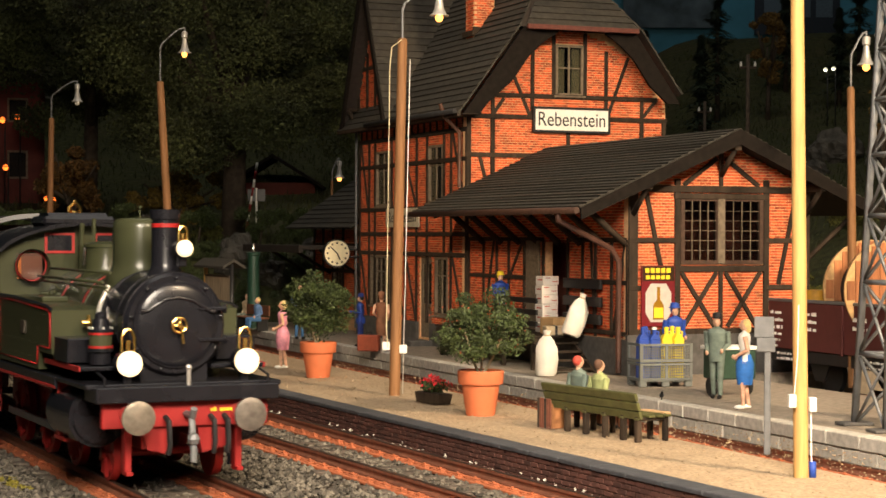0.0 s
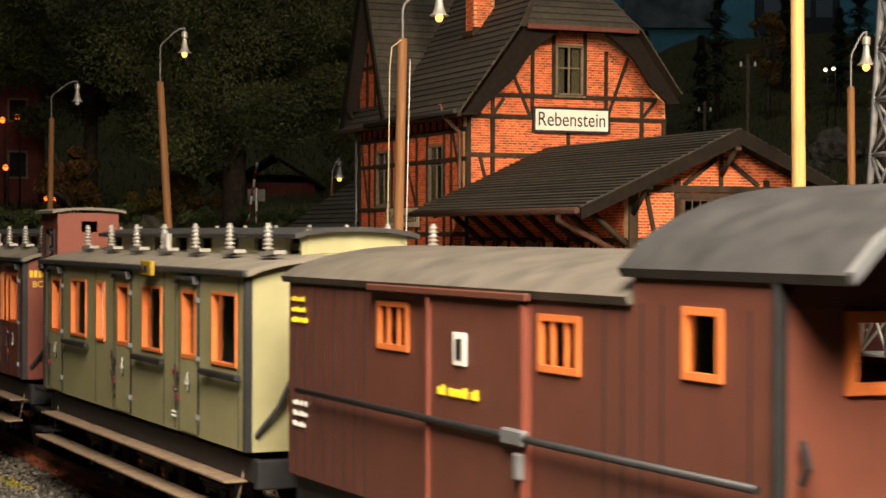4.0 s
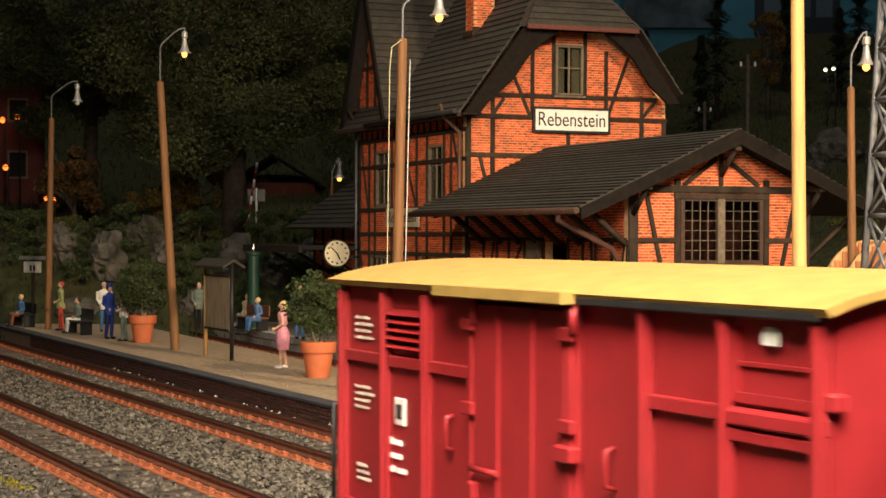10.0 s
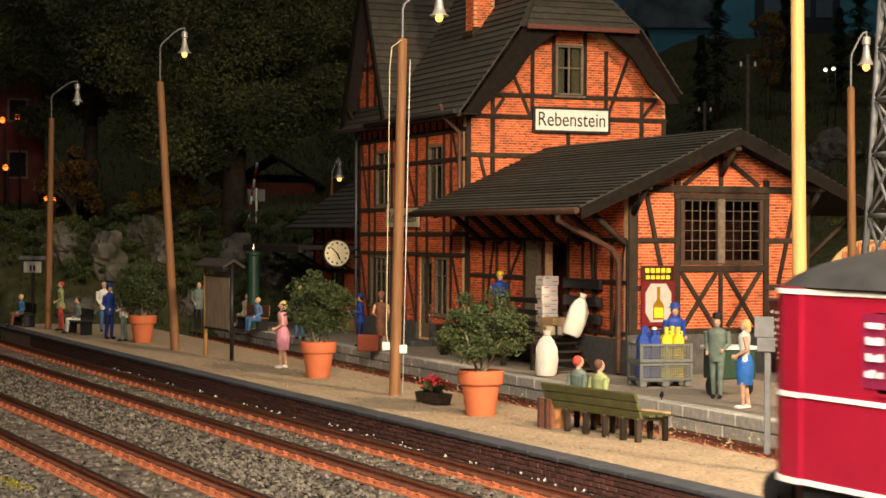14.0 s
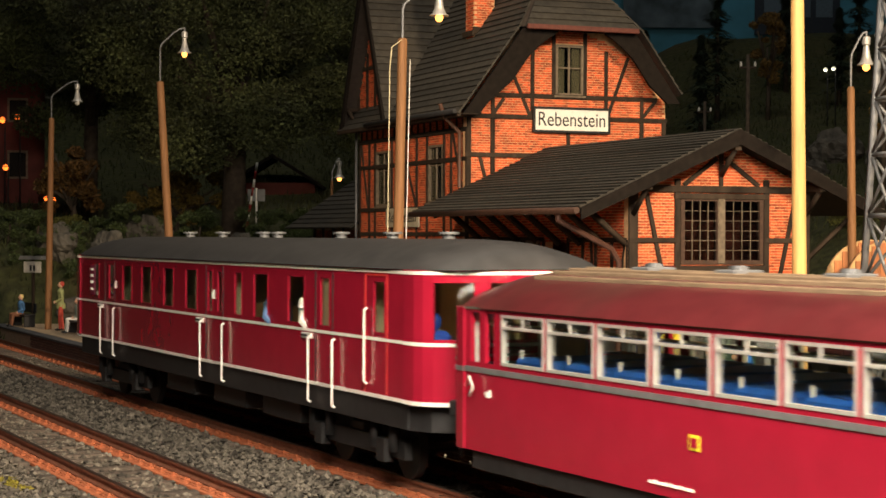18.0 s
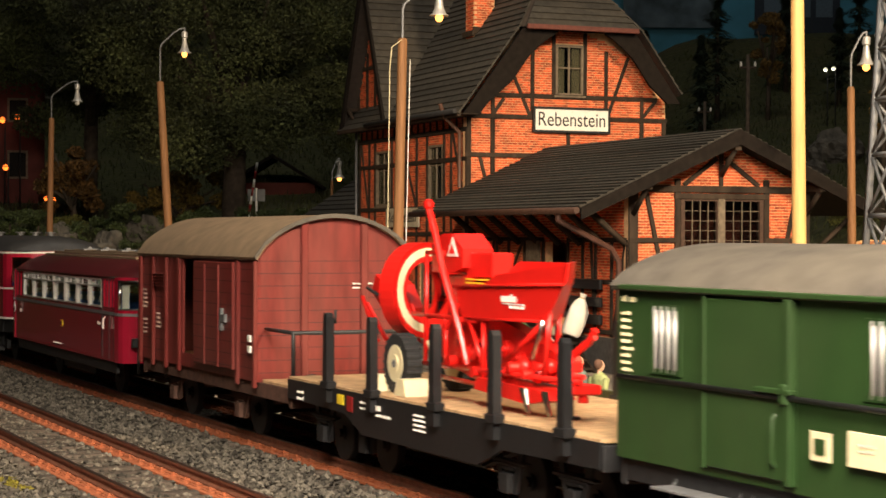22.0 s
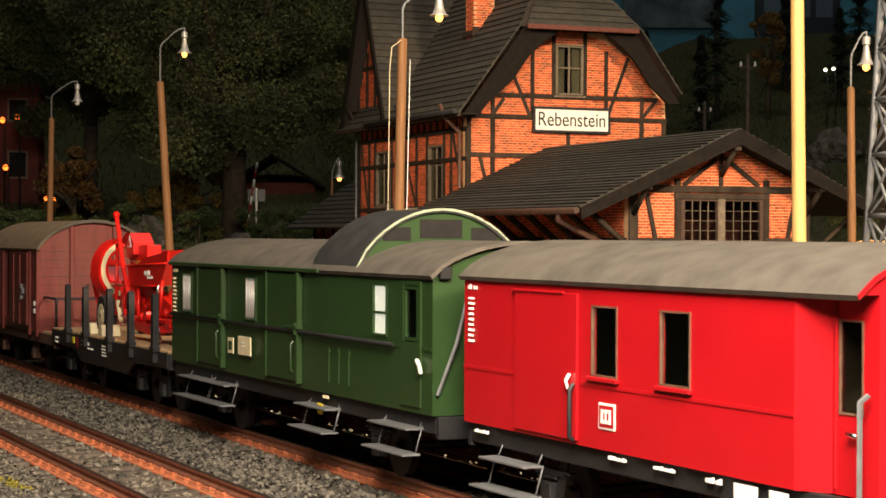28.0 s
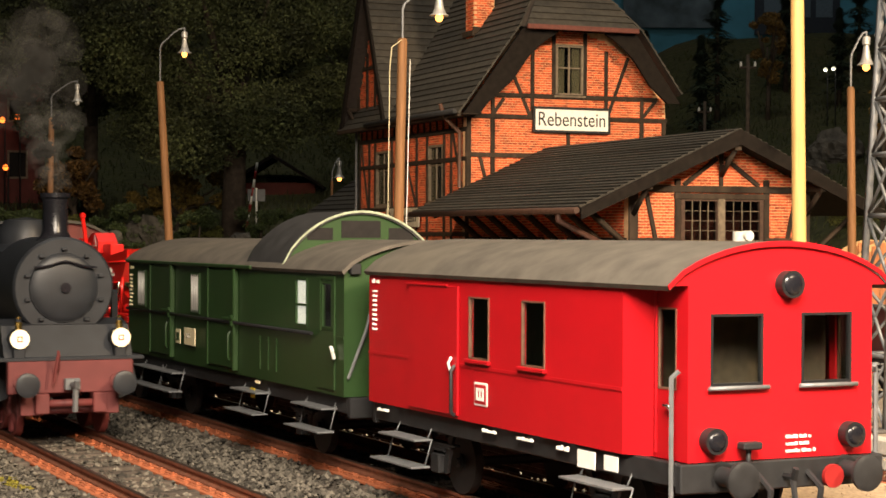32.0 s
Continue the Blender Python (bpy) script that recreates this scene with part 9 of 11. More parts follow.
for y in (-0.8, 0.8):
    buffer(l2, 0.50, y * 1.04, 0.98, 1, 0.21, DUSTBLACK, DUSTRED)
    part("guard_iron", Shape().box(-0.16, 0.0, y * 0.82 - 0.2, y * 0.82 + 0.2, 0.42, 0.8), DUSTRED, l2)
    lp = part("headlamp", Shape().cyl((-0.25, y * 1.1, 1.74), (0.03, y * 1.1, 1.74), 0.165, n=18).cyl((-0.1, y * 1.1, 1.9), (-0.1, y * 1.1, 2.08), 0.05, n=8).box(-0.2, 0.0, y * 1.1 - 0.1, y * 1.1 + 0.1, 1.4, 1.62), DUSTBLACK, l2)
    part("lamp_top", Shape().lathe(-0.1, y * 1.1, [(0.06, 1.9), (0.06, 2.02), (0.03, 2.06), (0.05, 2.10), (0, 2.13)], 10), BRASS, lp)
    part("lamp_mark", Shape().wall(y * 1.1 - 0.05, y * 1.1 + 0.05, 1.69, 1.79, 0.05, 0.055, [(y * 1.1 - 0.03, y * 1.1 + 0.03, 1.71, 1.77)], "y"), LAMPRED, lp)
    part("lamp_lens", Shape().cyl((0.02, y * 1.1, 1.74), (0.05, y * 1.1, 1.74), 0.165, n=22), LENS, lp)
    part("cylinder", Shape().cyl((-2.4, y * 1.35, 0.95), (-1.1, y * 1.35, 0.95), 0.38, n=18), DUSTBLACK, l2)
part("coupling", Shape().box(0.0, 0.12, -0.12, 0.15, 0.85, 1.05).tube([(0.14, 0, 0.95), (0.45, 0, 0.95), (0.5, 0, 1.05)], 0.05, 8).tube([(0.4, 0, 0.95), (0.35, 0, 0.5)], 0.05, 6), STEEL, l2)
part("brake_hose", Shape().tube([(0.14, -0.25, 1.2), (0.3, -0.28, 1.5), (0.25, -0.35, 1.0)], 0.03, 6), DUSTRED, l2)
part("cross_shaft", Shape().cyl((0.0, -0.5, 0.62), (0.0, 0.5, 0.62), 0.07, n=8).box(-0.1, 0.1, -0.62, -0.38, 0.45, 0.8).box(-0.1, 0.1, 0.38, 0.62, 0.45, 0.8), DUSTRED, l2)
for x in (-2.0, -3.8, -5.6):
    wheelset(l2, "late", x, 0.62, DUSTRED, 12)
wheelset(l2, "late", -0.9, 0.42, DUSTRED, 9)
part("tender", Shape().box(-14.2, -9.4, -1.38, 1.38, 1.1, 2.7, 0.05), DUSTBLACK, l2)
for x in (-10.2, -11.8, -13.4):
    wheelset(l2, "late", x, 0.44)

# ---- things on the platforms ----
SKIN = mat("figure_skin", (0.62, 0.36, 0.24), 0.6, bump=0)
PINK = mat("pink_cloth", (0.72, 0.30, 0.40), 0.7, bump=0)
BLOND = mat("blond_hair", (0.72, 0.55, 0.22), 0.7, bump=0)
NAVY = mat("navy_cloth", (0.015, 0.03, 0.16), 0.75, bump=0)
COATBROWN = mat("brown_cloth", (0.20, 0.085, 0.045), 0.8, bump=0)
GREYGREEN = mat("grey_green_cloth", (0.14, 0.18, 0.15), 0.7, bump=0)
OLIVECLOTH = mat("olive_cloth", (0.30, 0.33, 0.14), 0.75, bump=0)
JEANS = mat("jeans_cloth", (0.06, 0.16, 0.34), 0.75, bump=0)
REDCLOTH = mat("red_cloth", (0.45, 0.06, 0.04), 0.75, bump=0)
BEIGE = mat("beige_cloth", (0.50, 0.40, 0.26), 0.75, bump=0)


def figure(x, y, z, rz, height, top, legs, hair, label, sit=False, skirt=None, hat=None, arm=0.0, back=0.0):
    """A plain model figurine, one mesh; it faces its own -y."""
    h = height / 1.7
    bits = []
    def bit(m):
        s = Shape(Matrix.Scale(h, 4))
        bits.append((s, m))
        return s
    lift = -0.42 if sit else 0.0
    shoe = WHITE if skirt else BLACK

    def limb(s, pts, radii):
        for (p, r0), (q, r1) in zip(zip(pts, radii), zip(pts[1:], radii[1:])):
            s.cyl(p, q, r0, r1, n=9)
            s.ball(q, r1, n=8)

    if sit:
        for q in (-0.10, 0.10):
            limb(bit(legs), [(q, 0.06, 0.47), (q * 1.1, -0.36, 0.48), (q, -0.40, 0.07)], (0.095, 0.078, 0.05))
            bit(shoe).ball((q, -0.46, 0.045), 0.05, 0.125, 0.05, 8)
    else:
        for q, k in ((-0.085, 0.05), (0.085, -0.05)):
            limb(bit(SKIN if skirt else legs), [(q * 0.95, 0, 0.88), (q, -0.015 + k * 0.4, 0.48), (q, k + 0.02, 0.07)], (0.092, 0.066, 0.045) if not skirt else (0.085, 0.055, 0.036))
            bit(shoe).ball((q, k - 0.04, 0.04), 0.048, 0.12, 0.045, 8)
    if skirt:
        s = bit(skirt)
        s.lathe(0, 0, [(0.14, 0.46), (0.165, 0.62), (0.175, 0.84), (0.115, 1.03)], 14)
    s = bit(top)
    wide = 1.02 if skirt else 1.16
    prof = [(0.02, 0.80), (0.150, 0.82), (0.155, 0.92), (0.125 if skirt else 0.145, 1.04), (0.165, 1.24), (0.178, 1.34), (0.15, 1.41), (0.06, 1.455), (0.045, 1.48)]
    n = 14
    for (r0, z0), (r1, z1) in zip(prof, prof[1:]):
        s.add([(r * wide * math.cos(2 * math.pi * i / n), back * (zz - 0.85) + r * 0.68 * math.sin(2 * math.pi * i / n) - 0.012 * (zz > 1.1), zz + lift) for r, zz in ((r0, z0), (r1, z1)) for i in range(n)], [(i, (i + 1) % n, n + (i + 1) % n, n + i) for i in range(n)], True)
    if not sit and not skirt:
        s.lathe(0, 0, [(0.152, 0.76), (0.158, 0.86), (0.15, 0.95)], 14)
    b = back * 0.5
    for sg, k in ((-1, 0.0), (1, 0.05)):
        reach_ = arm + k
        limb(bit(SKIN if skirt else top), [(sg * 0.19 * wide, b, 1.37 + lift), (sg * 0.235, b + 0.05, 1.12 + lift), (sg * 0.17, b - 0.12 - reach_, 0.95 + lift + reach_)], (0.062, 0.050, 0.036) if not skirt else (0.046, 0.038, 0.028))
        bit(SKIN).ball((sg * 0.165, b - 0.16 - reach_, 0.935 + lift + reach_), 0.038, 0.045, 0.05, 8)
    bit(SKIN).ball((0, b - 0.012, 1.575 + lift), 0.078, 0.092, 0.112, 12).cyl((0, b, 1.43 + lift), (0, b - 0.005, 1.52 + lift), 0.048, 0.043, n=8)
    bit(SKIN).ball((0, b - 0.105, 1.565 + lift), 0.016, 0.022, 0.025, 6)
    bit(hair).ball((0, b + 0.022, 1.60 + lift), 0.088, 0.092, 0.10, 12)
    if skirt and not hat:
        bit(hair).ball((0, b + 0.065, 1.53 + lift), 0.075, 0.055, 0.11, 10)
    if hat:
        bit(hat).lathe(0, b, [(0.13, 1.645 + lift), (0.132, 1.66 + lift), (0.096, 1.67 + lift), (0.102, 1.74 + lift), (0.06, 1.765 + lift), (0, 1.77 + lift)], 14)
    out, idx, mats = Shape(), [], []
    for s, m in bits:
        if m not in mats:
            mats.append(m)
        k = len(out.v)
        out.v += s.v
        out.f += [tuple(k + i for i in f) for f in s.f]
        out.s += s.s
        idx += [mats.index(m)] * len(s.f)
    me = bpy.data.meshes.new("model_figure")
    me.from_pydata([(a * K, c * K, d * K) for a, c, d in out.v], [], out.f)
    for m in mats:
        me.materials.append(m)
    me.polygons.foreach_set("material_index", idx)
    me.polygons.foreach_set("use_smooth", out.s)
    me.update()
    ob = part("model_figure", me, None, None, label, pose(x, y, z, 0, 0, rz))
    return tagged(ob, "", "figurine", "platform figures")


def leaves(center, radii, count, size, material, seed, name="crown", parent=None, clumps=0, bias=0.5, kind="stuff"):
    """Many small bent leaves filling clumps inside an ellipsoid; uneven outline with gaps."""
    rng = np.random.default_rng(seed)
    c, r = np.array(center, float), np.array(radii, float)
    if clumps:
        d = rng.normal(size=(clumps, 3))
        d /= np.linalg.norm(d, axis=1)[:, None]
        cc = c + d * r * (rng.random((clumps, 1)) ** 0.4)
        cr = r.min() * rng.uniform(0.20, 0.42, clumps)
        which = rng.integers(0, clumps, count)
        d = rng.normal(size=(count, 3))
        d /= np.linalg.norm(d, axis=1)[:, None]
        pos = cc[which] + d * (cr[which] * rng.random(count) ** 0.45)[:, None] * np.array([1.15, 1.15, 0.8])
    else:
        d = rng.normal(size=(count, 3))
        d /= np.linalg.norm(d, axis=1)[:, None]
        bump = 1 + 0.22 * np.sin(d[:, :1] * 5 + seed) * np.cos(d[:, 1:2] * 4 + 1) + 0.15 * np.sin(d[:, 2:] * 7 + seed)
        pos = c + d * r * bump * (rng.random((count, 1)) ** bias)
    a = rng.normal(size=(count, 3))
    a /= np.linalg.norm(a, axis=1)[:, None]
    b = np.cross(a, rng.normal(size=(count, 3)))
    b /= np.linalg.norm(b, axis=1)[:, None]
    s = (size * rng.uniform(0.6, 1.4, count))[:, None]
    up = np.cross(a, b) * s * 0.25
    V = np.stack([pos - a * s, pos - b * s * 0.5 + up, pos + a * s, pos + b * s * 0.5 + up], 1).reshape(-1, 3)
    i = np.arange(count)[:, None] * 4
    F = np.concatenate([i + np.array([[0, 1, 2]]), i + np.array([[0, 2, 3]])])
    return cloud(name, V, F, material, parent, kind)


# planted tubs
def tub(x, y, z, bush_r, bush_z, seed, flowers, label, tall=0.72, clumps=70):
    tb = thing("planter", x, y, z, seed * 47 % 360, label, "potted plant", "terracotta tubs")
    part("pot", Shape().lathe(0, 0, [(0.0, 0.0), (0.26, 0.0), (0.27, 0.02), (0.355, 0.56), (0.36, 0.58), (0.41, 0.585), (0.425, 0.62), (0.435, 0.82), (0.42, 0.84), (0.385, 0.84), (0.37, 0.75), (0.0, 0.74)], 32), TERRACOTTA, tb)
    part("soil", Shape().cyl((0, 0, 0.70), (0, 0, 0.77), 0.37, n=20), SOIL, tb)
    rng = random.Random(seed)
    st = Shape()
    for i in range(5):
        t = rng.uniform(0, 6.28)
        e = (bush_r * 0.5 * math.cos(t), bush_r * 0.5 * math.sin(t), bush_z)
        st.tube([(0.03 * math.cos(t), 0.03 * math.sin(t), 0.75), (e[0] * 0.35, e[1] * 0.35, 0.95), e], 0.025, 5)
    part("stem", st, mat("pale_stem", (0.30, 0.24, 0.16), 0.8), tb)
    leaves((0, 0, bush_z), (bush_r, bush_r, bush_r * tall), 190 * clumps + 1700, 0.036, LEAF, seed, "foliage", tb, clumps=clumps)
    if flowers:
        leaves((0, 0, bush_z + 0.05), (bush_r, bush_r, bush_r * tall), 190, 0.020, mat("red_blossom", (0.45, 0.08, 0.04), 0.7, each=0.4), seed + 9, "blossom", tb, bias=0.2)
    return tb


tub(0.71, 34.31, ISL, 0.92, 1.62, 3, True, "terracotta tub with a wide leafy bush and red blossoms", clumps=44)
tub(-2.92, 43.28, ISL, 0.70, 1.72, 5, False, "terracotta tub with a round dark green bush", 1.0)
tub(-9.28, 57.03, ISL, 0.75, 1.75, 8, False, "terracotta tub with a round dark green bush", 1.0)
tub(-16.93, 71.75, ISL, 0.70, 1.60, 12, False, "terracotta tub with a round dark green bush", 1.0)

fb = thing("flower_trough", -0.18, 36.57, ISL, -60, "dark wooden flower trough with red geraniums", "flower box")
part("trough", Shape().prism([(-0.48, 0.22), (0.48, 0.22), (0.40, 0.02), (-0.40, 0.02)], -0.16, 0.16), TIMBER, fb)
part("soil", Shape().box(-0.44, 0.44, -0.13, 0.13, 0.20, 0.235), SOIL, fb)
leaves((0, 0, 0.36), (0.46, 0.20, 0.14), 420, 0.05, LEAF, 4, "foliage", fb)
leaves((0, 0, 0.42), (0.46, 0.22, 0.12), 150, 0.05, mat("red_petal", (0.75, 0.04, 0.05), 0.6, each=0.3), 14, "blossom", fb, bias=0.3)


# wooden lamp posts
def lamp_post(x, y, z, h, lean, arm, lamp_z, label, r=0.10, lit=True, wires=True, hook=True, wood=None):
    lp = thing("lamp_post", x, y, z, 0, label, "lamp post", "station lamps")
    top = (lean, 0, h)
    part("pole", Shape().cyl((0, 0, -0.02), top, r, r * 0.82, n=14).ball((lean, 0, h), r * 0.82, r * 0.82, 0.06, 12), wood or BROWNPOLE, lp)
    ax, az = lean + arm, lamp_z
    if hook:
        pts = [(lean, 0, h - 0.5), (lean, 0, max(h + 0.1, az + 0.1)), (lean + 0.06 * arm, 0, max(h + 0.2, az + 0.22)), (lean + 0.55 * arm, 0, az + 0.55), (lean + 0.8 * arm, 0, az + 0.66), (ax, 0, az + 0.68)]
        part("bracket", Shape().tube(pts + [(ax, 0, az + 0.5)], 0.026, 6), STEEL, lp)
        hd = part("lamp_hood", Shape().lathe(ax, 0, [(0.03, az + 0.60), (0.09, az + 0.57), (0.09, az + 0.42), (0.06, az + 0.39), (0.07, az + 0.30), (0.10, az + 0.12), (0.14, az + 0.02), (0.20, az - 0.02), (0.20, az - 0.035), (0.10, az)], 16), VENTMETAL, lp, "grey enamel bell shade")
        part("bulb", Shape().ball((ax, 0, az - 0.075), 0.085, 0.085, 0.09, 12), BULB if lit else WHITE, hd)
    if wires:
        w = [(lean - 0.02, -r, h), (lean - r - 0.10, -r, h - 0.15), (lean - r - 0.14, -r, h - 0.6), (-r - 0.05, -r, 1.4), (-r - 0.02, -r, 1.0)]
        part("cable", Shape().tube(w, 0.009, 5), CREAM, lp)
        part("conduit", Shape().cyl((r + 0.05, 0, 0.05), (lean + r + 0.04, 0, h - 0.4), 0.010, n=6), WHITE, lp)
        part("junction_box", Shape().box(-r - 0.14, -r + 0.02, -0.12, -0.02, 0.95, 1.12).box(r - 0.02, r + 0.14, -0.10, 0.0, 0.88, 1.06), WHITE, lp)
    return lp


lamp_post(4.99, 25.62, ISL, 9.6, -0.13, 0.8, 10.2, "tall pale wooden pole with white cable boxes", 0.105, hook=False, wires=False, wood=POLEWOOD)
pb = thing("cable_box_pair", 4.99, 25.62, ISL, 0, "white cable boxes strapped to a wooden pole", "cable box")
part("box", Shape().box(-0.20, -0.10, -0.16, -0.02, 0.98, 1.16, 0.01), WHITE, pb)
part("box", Shape().box(0.09, 0.19, -0.12, 0.0, 0.92, 1.12, 0.01), WHITE, pb)
part("cable", Shape().tube([(-0.12, -0.1, 1.16), (-0.08, -0.12, 1.7), (-0.07, -0.12, 2.4)], 0.008, 5).tube([(0.13, -0.02, 0.92), (0.14, 0, 0.3), (0.16, 0, 0.02)], 0.012, 5), WHITE, pb)
part("blue_plug", Shape().cyl((0.16, 0, 0.0), (0.16, 0, 0.22), 0.05, n=10), BLUE, pb)
lamp_post(-1.0, 38.47, ISL, 7.4, 0.14, 0.76, 7.95, "wooden lamp post with lit bell lamp and white cables", 0.12)
lamp_post(-7.71, 53.2, ISL, 7.7, -0.46, 0.70, 8.6, "leaning wooden lamp post with lit bell lamp", 0.13, wires=False)
lamp_post(-13.81, 64.56, ISL, 7.35, 0.10, 0.90, 8.0, "wooden lamp post with dim bell lamp", 0.12, lit=False, wires=False)
lamp_post(8.9, 40.0, STN, 6.45, -0.08, 0.33, 7.0, "wooden lamp post with lit bell lamp beside the siding", 0.10, wires=False)
lamp_post(-4.1, 68.0, 0.3, 5.2, 0.0, 0.27, 5.38, "small lit lamp behind the station wing", 0.06, wires=False)

# bench seen from behind
bn = thing("platform_bench", 2.64, 31.0, ISL, -59, "dark green slatted wooden bench with back-to-back legs", "bench")
GREENWOOD = mat("worn_green_bench", (0.085, 0.085, 0.028), 0.6, var=0.3, grain=5, stain=0.4, stain_color=(0.04, 0.035, 0.02))
m = Matrix.Translation((0, -0.12, 0.37)) @ Matrix.Rotation(radians(18), 4, "X")
for k in range(3):
    s = Shape(m)
    s.box(-1.35, 1.35, -0.03, 0.03, 0.01 + 0.155 * k, 0.145 + 0.155 * k, 0.01)
    part("back_slat", s, GREENWOOD, bn)
for k in range(3):
    part("seat_slat", Shape().box(-1.35, 1.35, 0.02 + 0.16 * k, 0.15 + 0.16 * k, 0.40, 0.44), GREENWOOD, bn)
for x in (-1.25, -0.75, -0.2, 0.35, 0.85, 1.25):
    part("leg", Shape().box(x - 0.05, x + 0.05, -0.18, -0.08, 0.0, 0.42).box(x - 0.05, x + 0.05, 0.38, 0.46, 0.0, 0.40).box(x - 0.04, x + 0.04, -0.1, 0.4, 0.34, 0.40), TIMBER, bn)
    part("hinge_strap", Shape().box(x - 0.06, x + 0.06, -0.19, -0.14, 0.36, 0.40), GREENWOOD, bn)
pk = thing("plank_box", 1.93, 32.15, ISL, -59, "red-brown slatted wooden box beside the bench", "box")
for k in range(6):
    part("slat", Shape().box(-0.2 + 0.07 * k, -0.145 + 0.07 * k, -0.2, -0.17, 0.0, 0.52), BARK if k % 3 == 0 else mat("red_brown_slat", (0.20, 0.07, 0.04), 0.7), pk)
part("box_body", Shape().box(-0.2, 0.22, -0.165, 0.2, 0.0, 0.45), mat("inner_box_wood", (0.30, 0.13, 0.05), 0.8), pk)
bz = thing("board", 3.35, 30.75, ISL, -55, "short light brown plank lying beside the bench", "plank")
part("plank", Shape().box(-0.05, 0.6, -0.08, 0.08, 0.42, 0.46).box(0.45, 0.55, -0.06, 0.06, 0.0, 0.42), DECK, bz)

sp = thing("track_sign", 4.98, 28.26, ISL, -14, "grey post with two stacked sign boards", "sign")
part("post", Shape().box(-0.05, 0.05, -0.04, 0.04, 0, 2.0), STEEL, sp)
part("sign_board", Shape().box(-0.20, 0.10, -0.06, -0.03, 1.80, 2.12, 0.01), STEEL, sp)
part("sign_board", Shape().box(-0.16, 0.12, -0.075, -0.05, 1.58, 1.80, 0.01), STEEL, sp)

# notice shelter
sh = thing("notice_board", -6.08, 50.0, ISL, -66, "weathered grey notice board under a small roof", "notice board")
for x, m_ in ((-1.2, POLEWOOD), (1.2, BLACK)):
    part("post", Shape().cyl((x, 0, 0), (x, 0, 2.55), 0.055, n=10), m_, sh)
part("board", Shape().box(-1.12, 1.12, -0.04, 0.04, 0.75, 2.25), mat("weathered_board", (0.30, 0.24, 0.165), 0.85, var=0.3, grain=5, stretch=(2, 1, 0.4)), sh)
for z in (0.75, 2.2):
    part("batten", Shape().box(-1.12, 1.12, -0.06, -0.04, z, z + 0.06), TIMBER, sh)
part("roof", Shape().prism([(-0.3, 2.50), (0, 2.70), (0.3, 2.50), (0.3, 2.44), (0, 2.62), (-0.3, 2.44)], -1.38, 1.38, "x"), ROOFING, sh)

ps_ = thing("roofed_sign", -14.7, 66.2, ISL, -20, "small pale platform sign under a grey board roof", "sign")
part("post", Shape().box(-0.05, 0.05, -0.05, 0.05, 0, 2.45), TIMBER, ps_)
part("board", Shape().box(-0.36, 0.36, -0.07, -0.03, 1.95, 2.35, 0.01), mat("pale_sign_board", (0.42, 0.40, 0.36), 0.6), ps_)
part("print", Shape().box(-0.10, -0.02, -0.08, -0.065, 2.02, 2.22, 0).box(0.04, 0.12, -0.08, -0.065, 2.02, 2.22, 0), BLACK, ps_)
part("roof", Shape().prism([(-0.5, 2.42), (0.5, 2.42), (0.42, 2.55), (-0.42, 2.55)], -0.2, 0.12), STEEL, ps_)

# station sign, clock, wall sign
sg = thing("station_sign", *at_house(3.24, -0.03), 6.87, RZ, "white station name board with black frame", "sign")
part("board", Shape().box(-1.20, 1.20, -0.05, 0.0, -0.34, 0.34), WHITE, sg)
part("frame", Shape().wall(-1.23, 1.23, -0.37, 0.37, -0.07, 0.01, [(-1.16, 1.16, -0.30, 0.30)]), BLACK, sg)
lettering("name", "Rebenstein", 0.58, BLACK, sg, FACE(0, 0.0, -0.056), width=2.12)
ws = thing("platform_sign", *at_house(-0.06, 4.9), 4.08, RZ, "small pale station name board on the facade", "sign")
part("board", Shape().box(-0.05, 0.0, -1.42, 1.42, -0.29, 0.29), mat("aged_white_board", (0.42, 0.37, 0.27), 0.7), ws)
lettering("name", "Rebenstein", 0.46, BLACK, ws, pose(-0.056, 0, 0, 90, 0, -90), width=2.4)
ck = thing("station_clock", *at_house(-0.80, 9.1), 2.95, RZ, "round cream station clock on a black bracket", "clock")
part("case", Shape().cyl((0, -0.09, 0), (0, 0.09, 0), 0.46, n=36), BLACK, ck)
dl = part("dial", Shape().cyl((0, -0.10, 0), (0, -0.085, 0), 0.42, n=36), mat("cream_dial", (0.80, 0.72, 0.48), 0.5, var=0.05), ck)
for i in range(12):
    t = 2 * math.pi * i / 12
    part("hour_mark", Shape().ball((0.33 * math.sin(t), -0.102, 0.33 * math.cos(t)), 0.035, 0.008, 0.035, 8), BLACK, dl)
part("hand", Shape().tube([(0.10, -0.11, -0.22), (0, -0.11, 0)], 0.022, 5), BLACK, dl)
part("hand", Shape().tube([(-0.24, -0.115, 0.22), (0.03, -0.115, -0.03)], 0.018, 5), BLACK, dl)
part("bracket", Shape().tube([(0.4, 0, 0.12), (0.92, 0, 0.12)], 0.035, 6).tube([(0.4, 0, -0.12), (0.92, 0, -0.12)], 0.035, 6).box(0.86, 0.92, -0.06, 0.06, -0.3, 0.3), BLACK, ck)

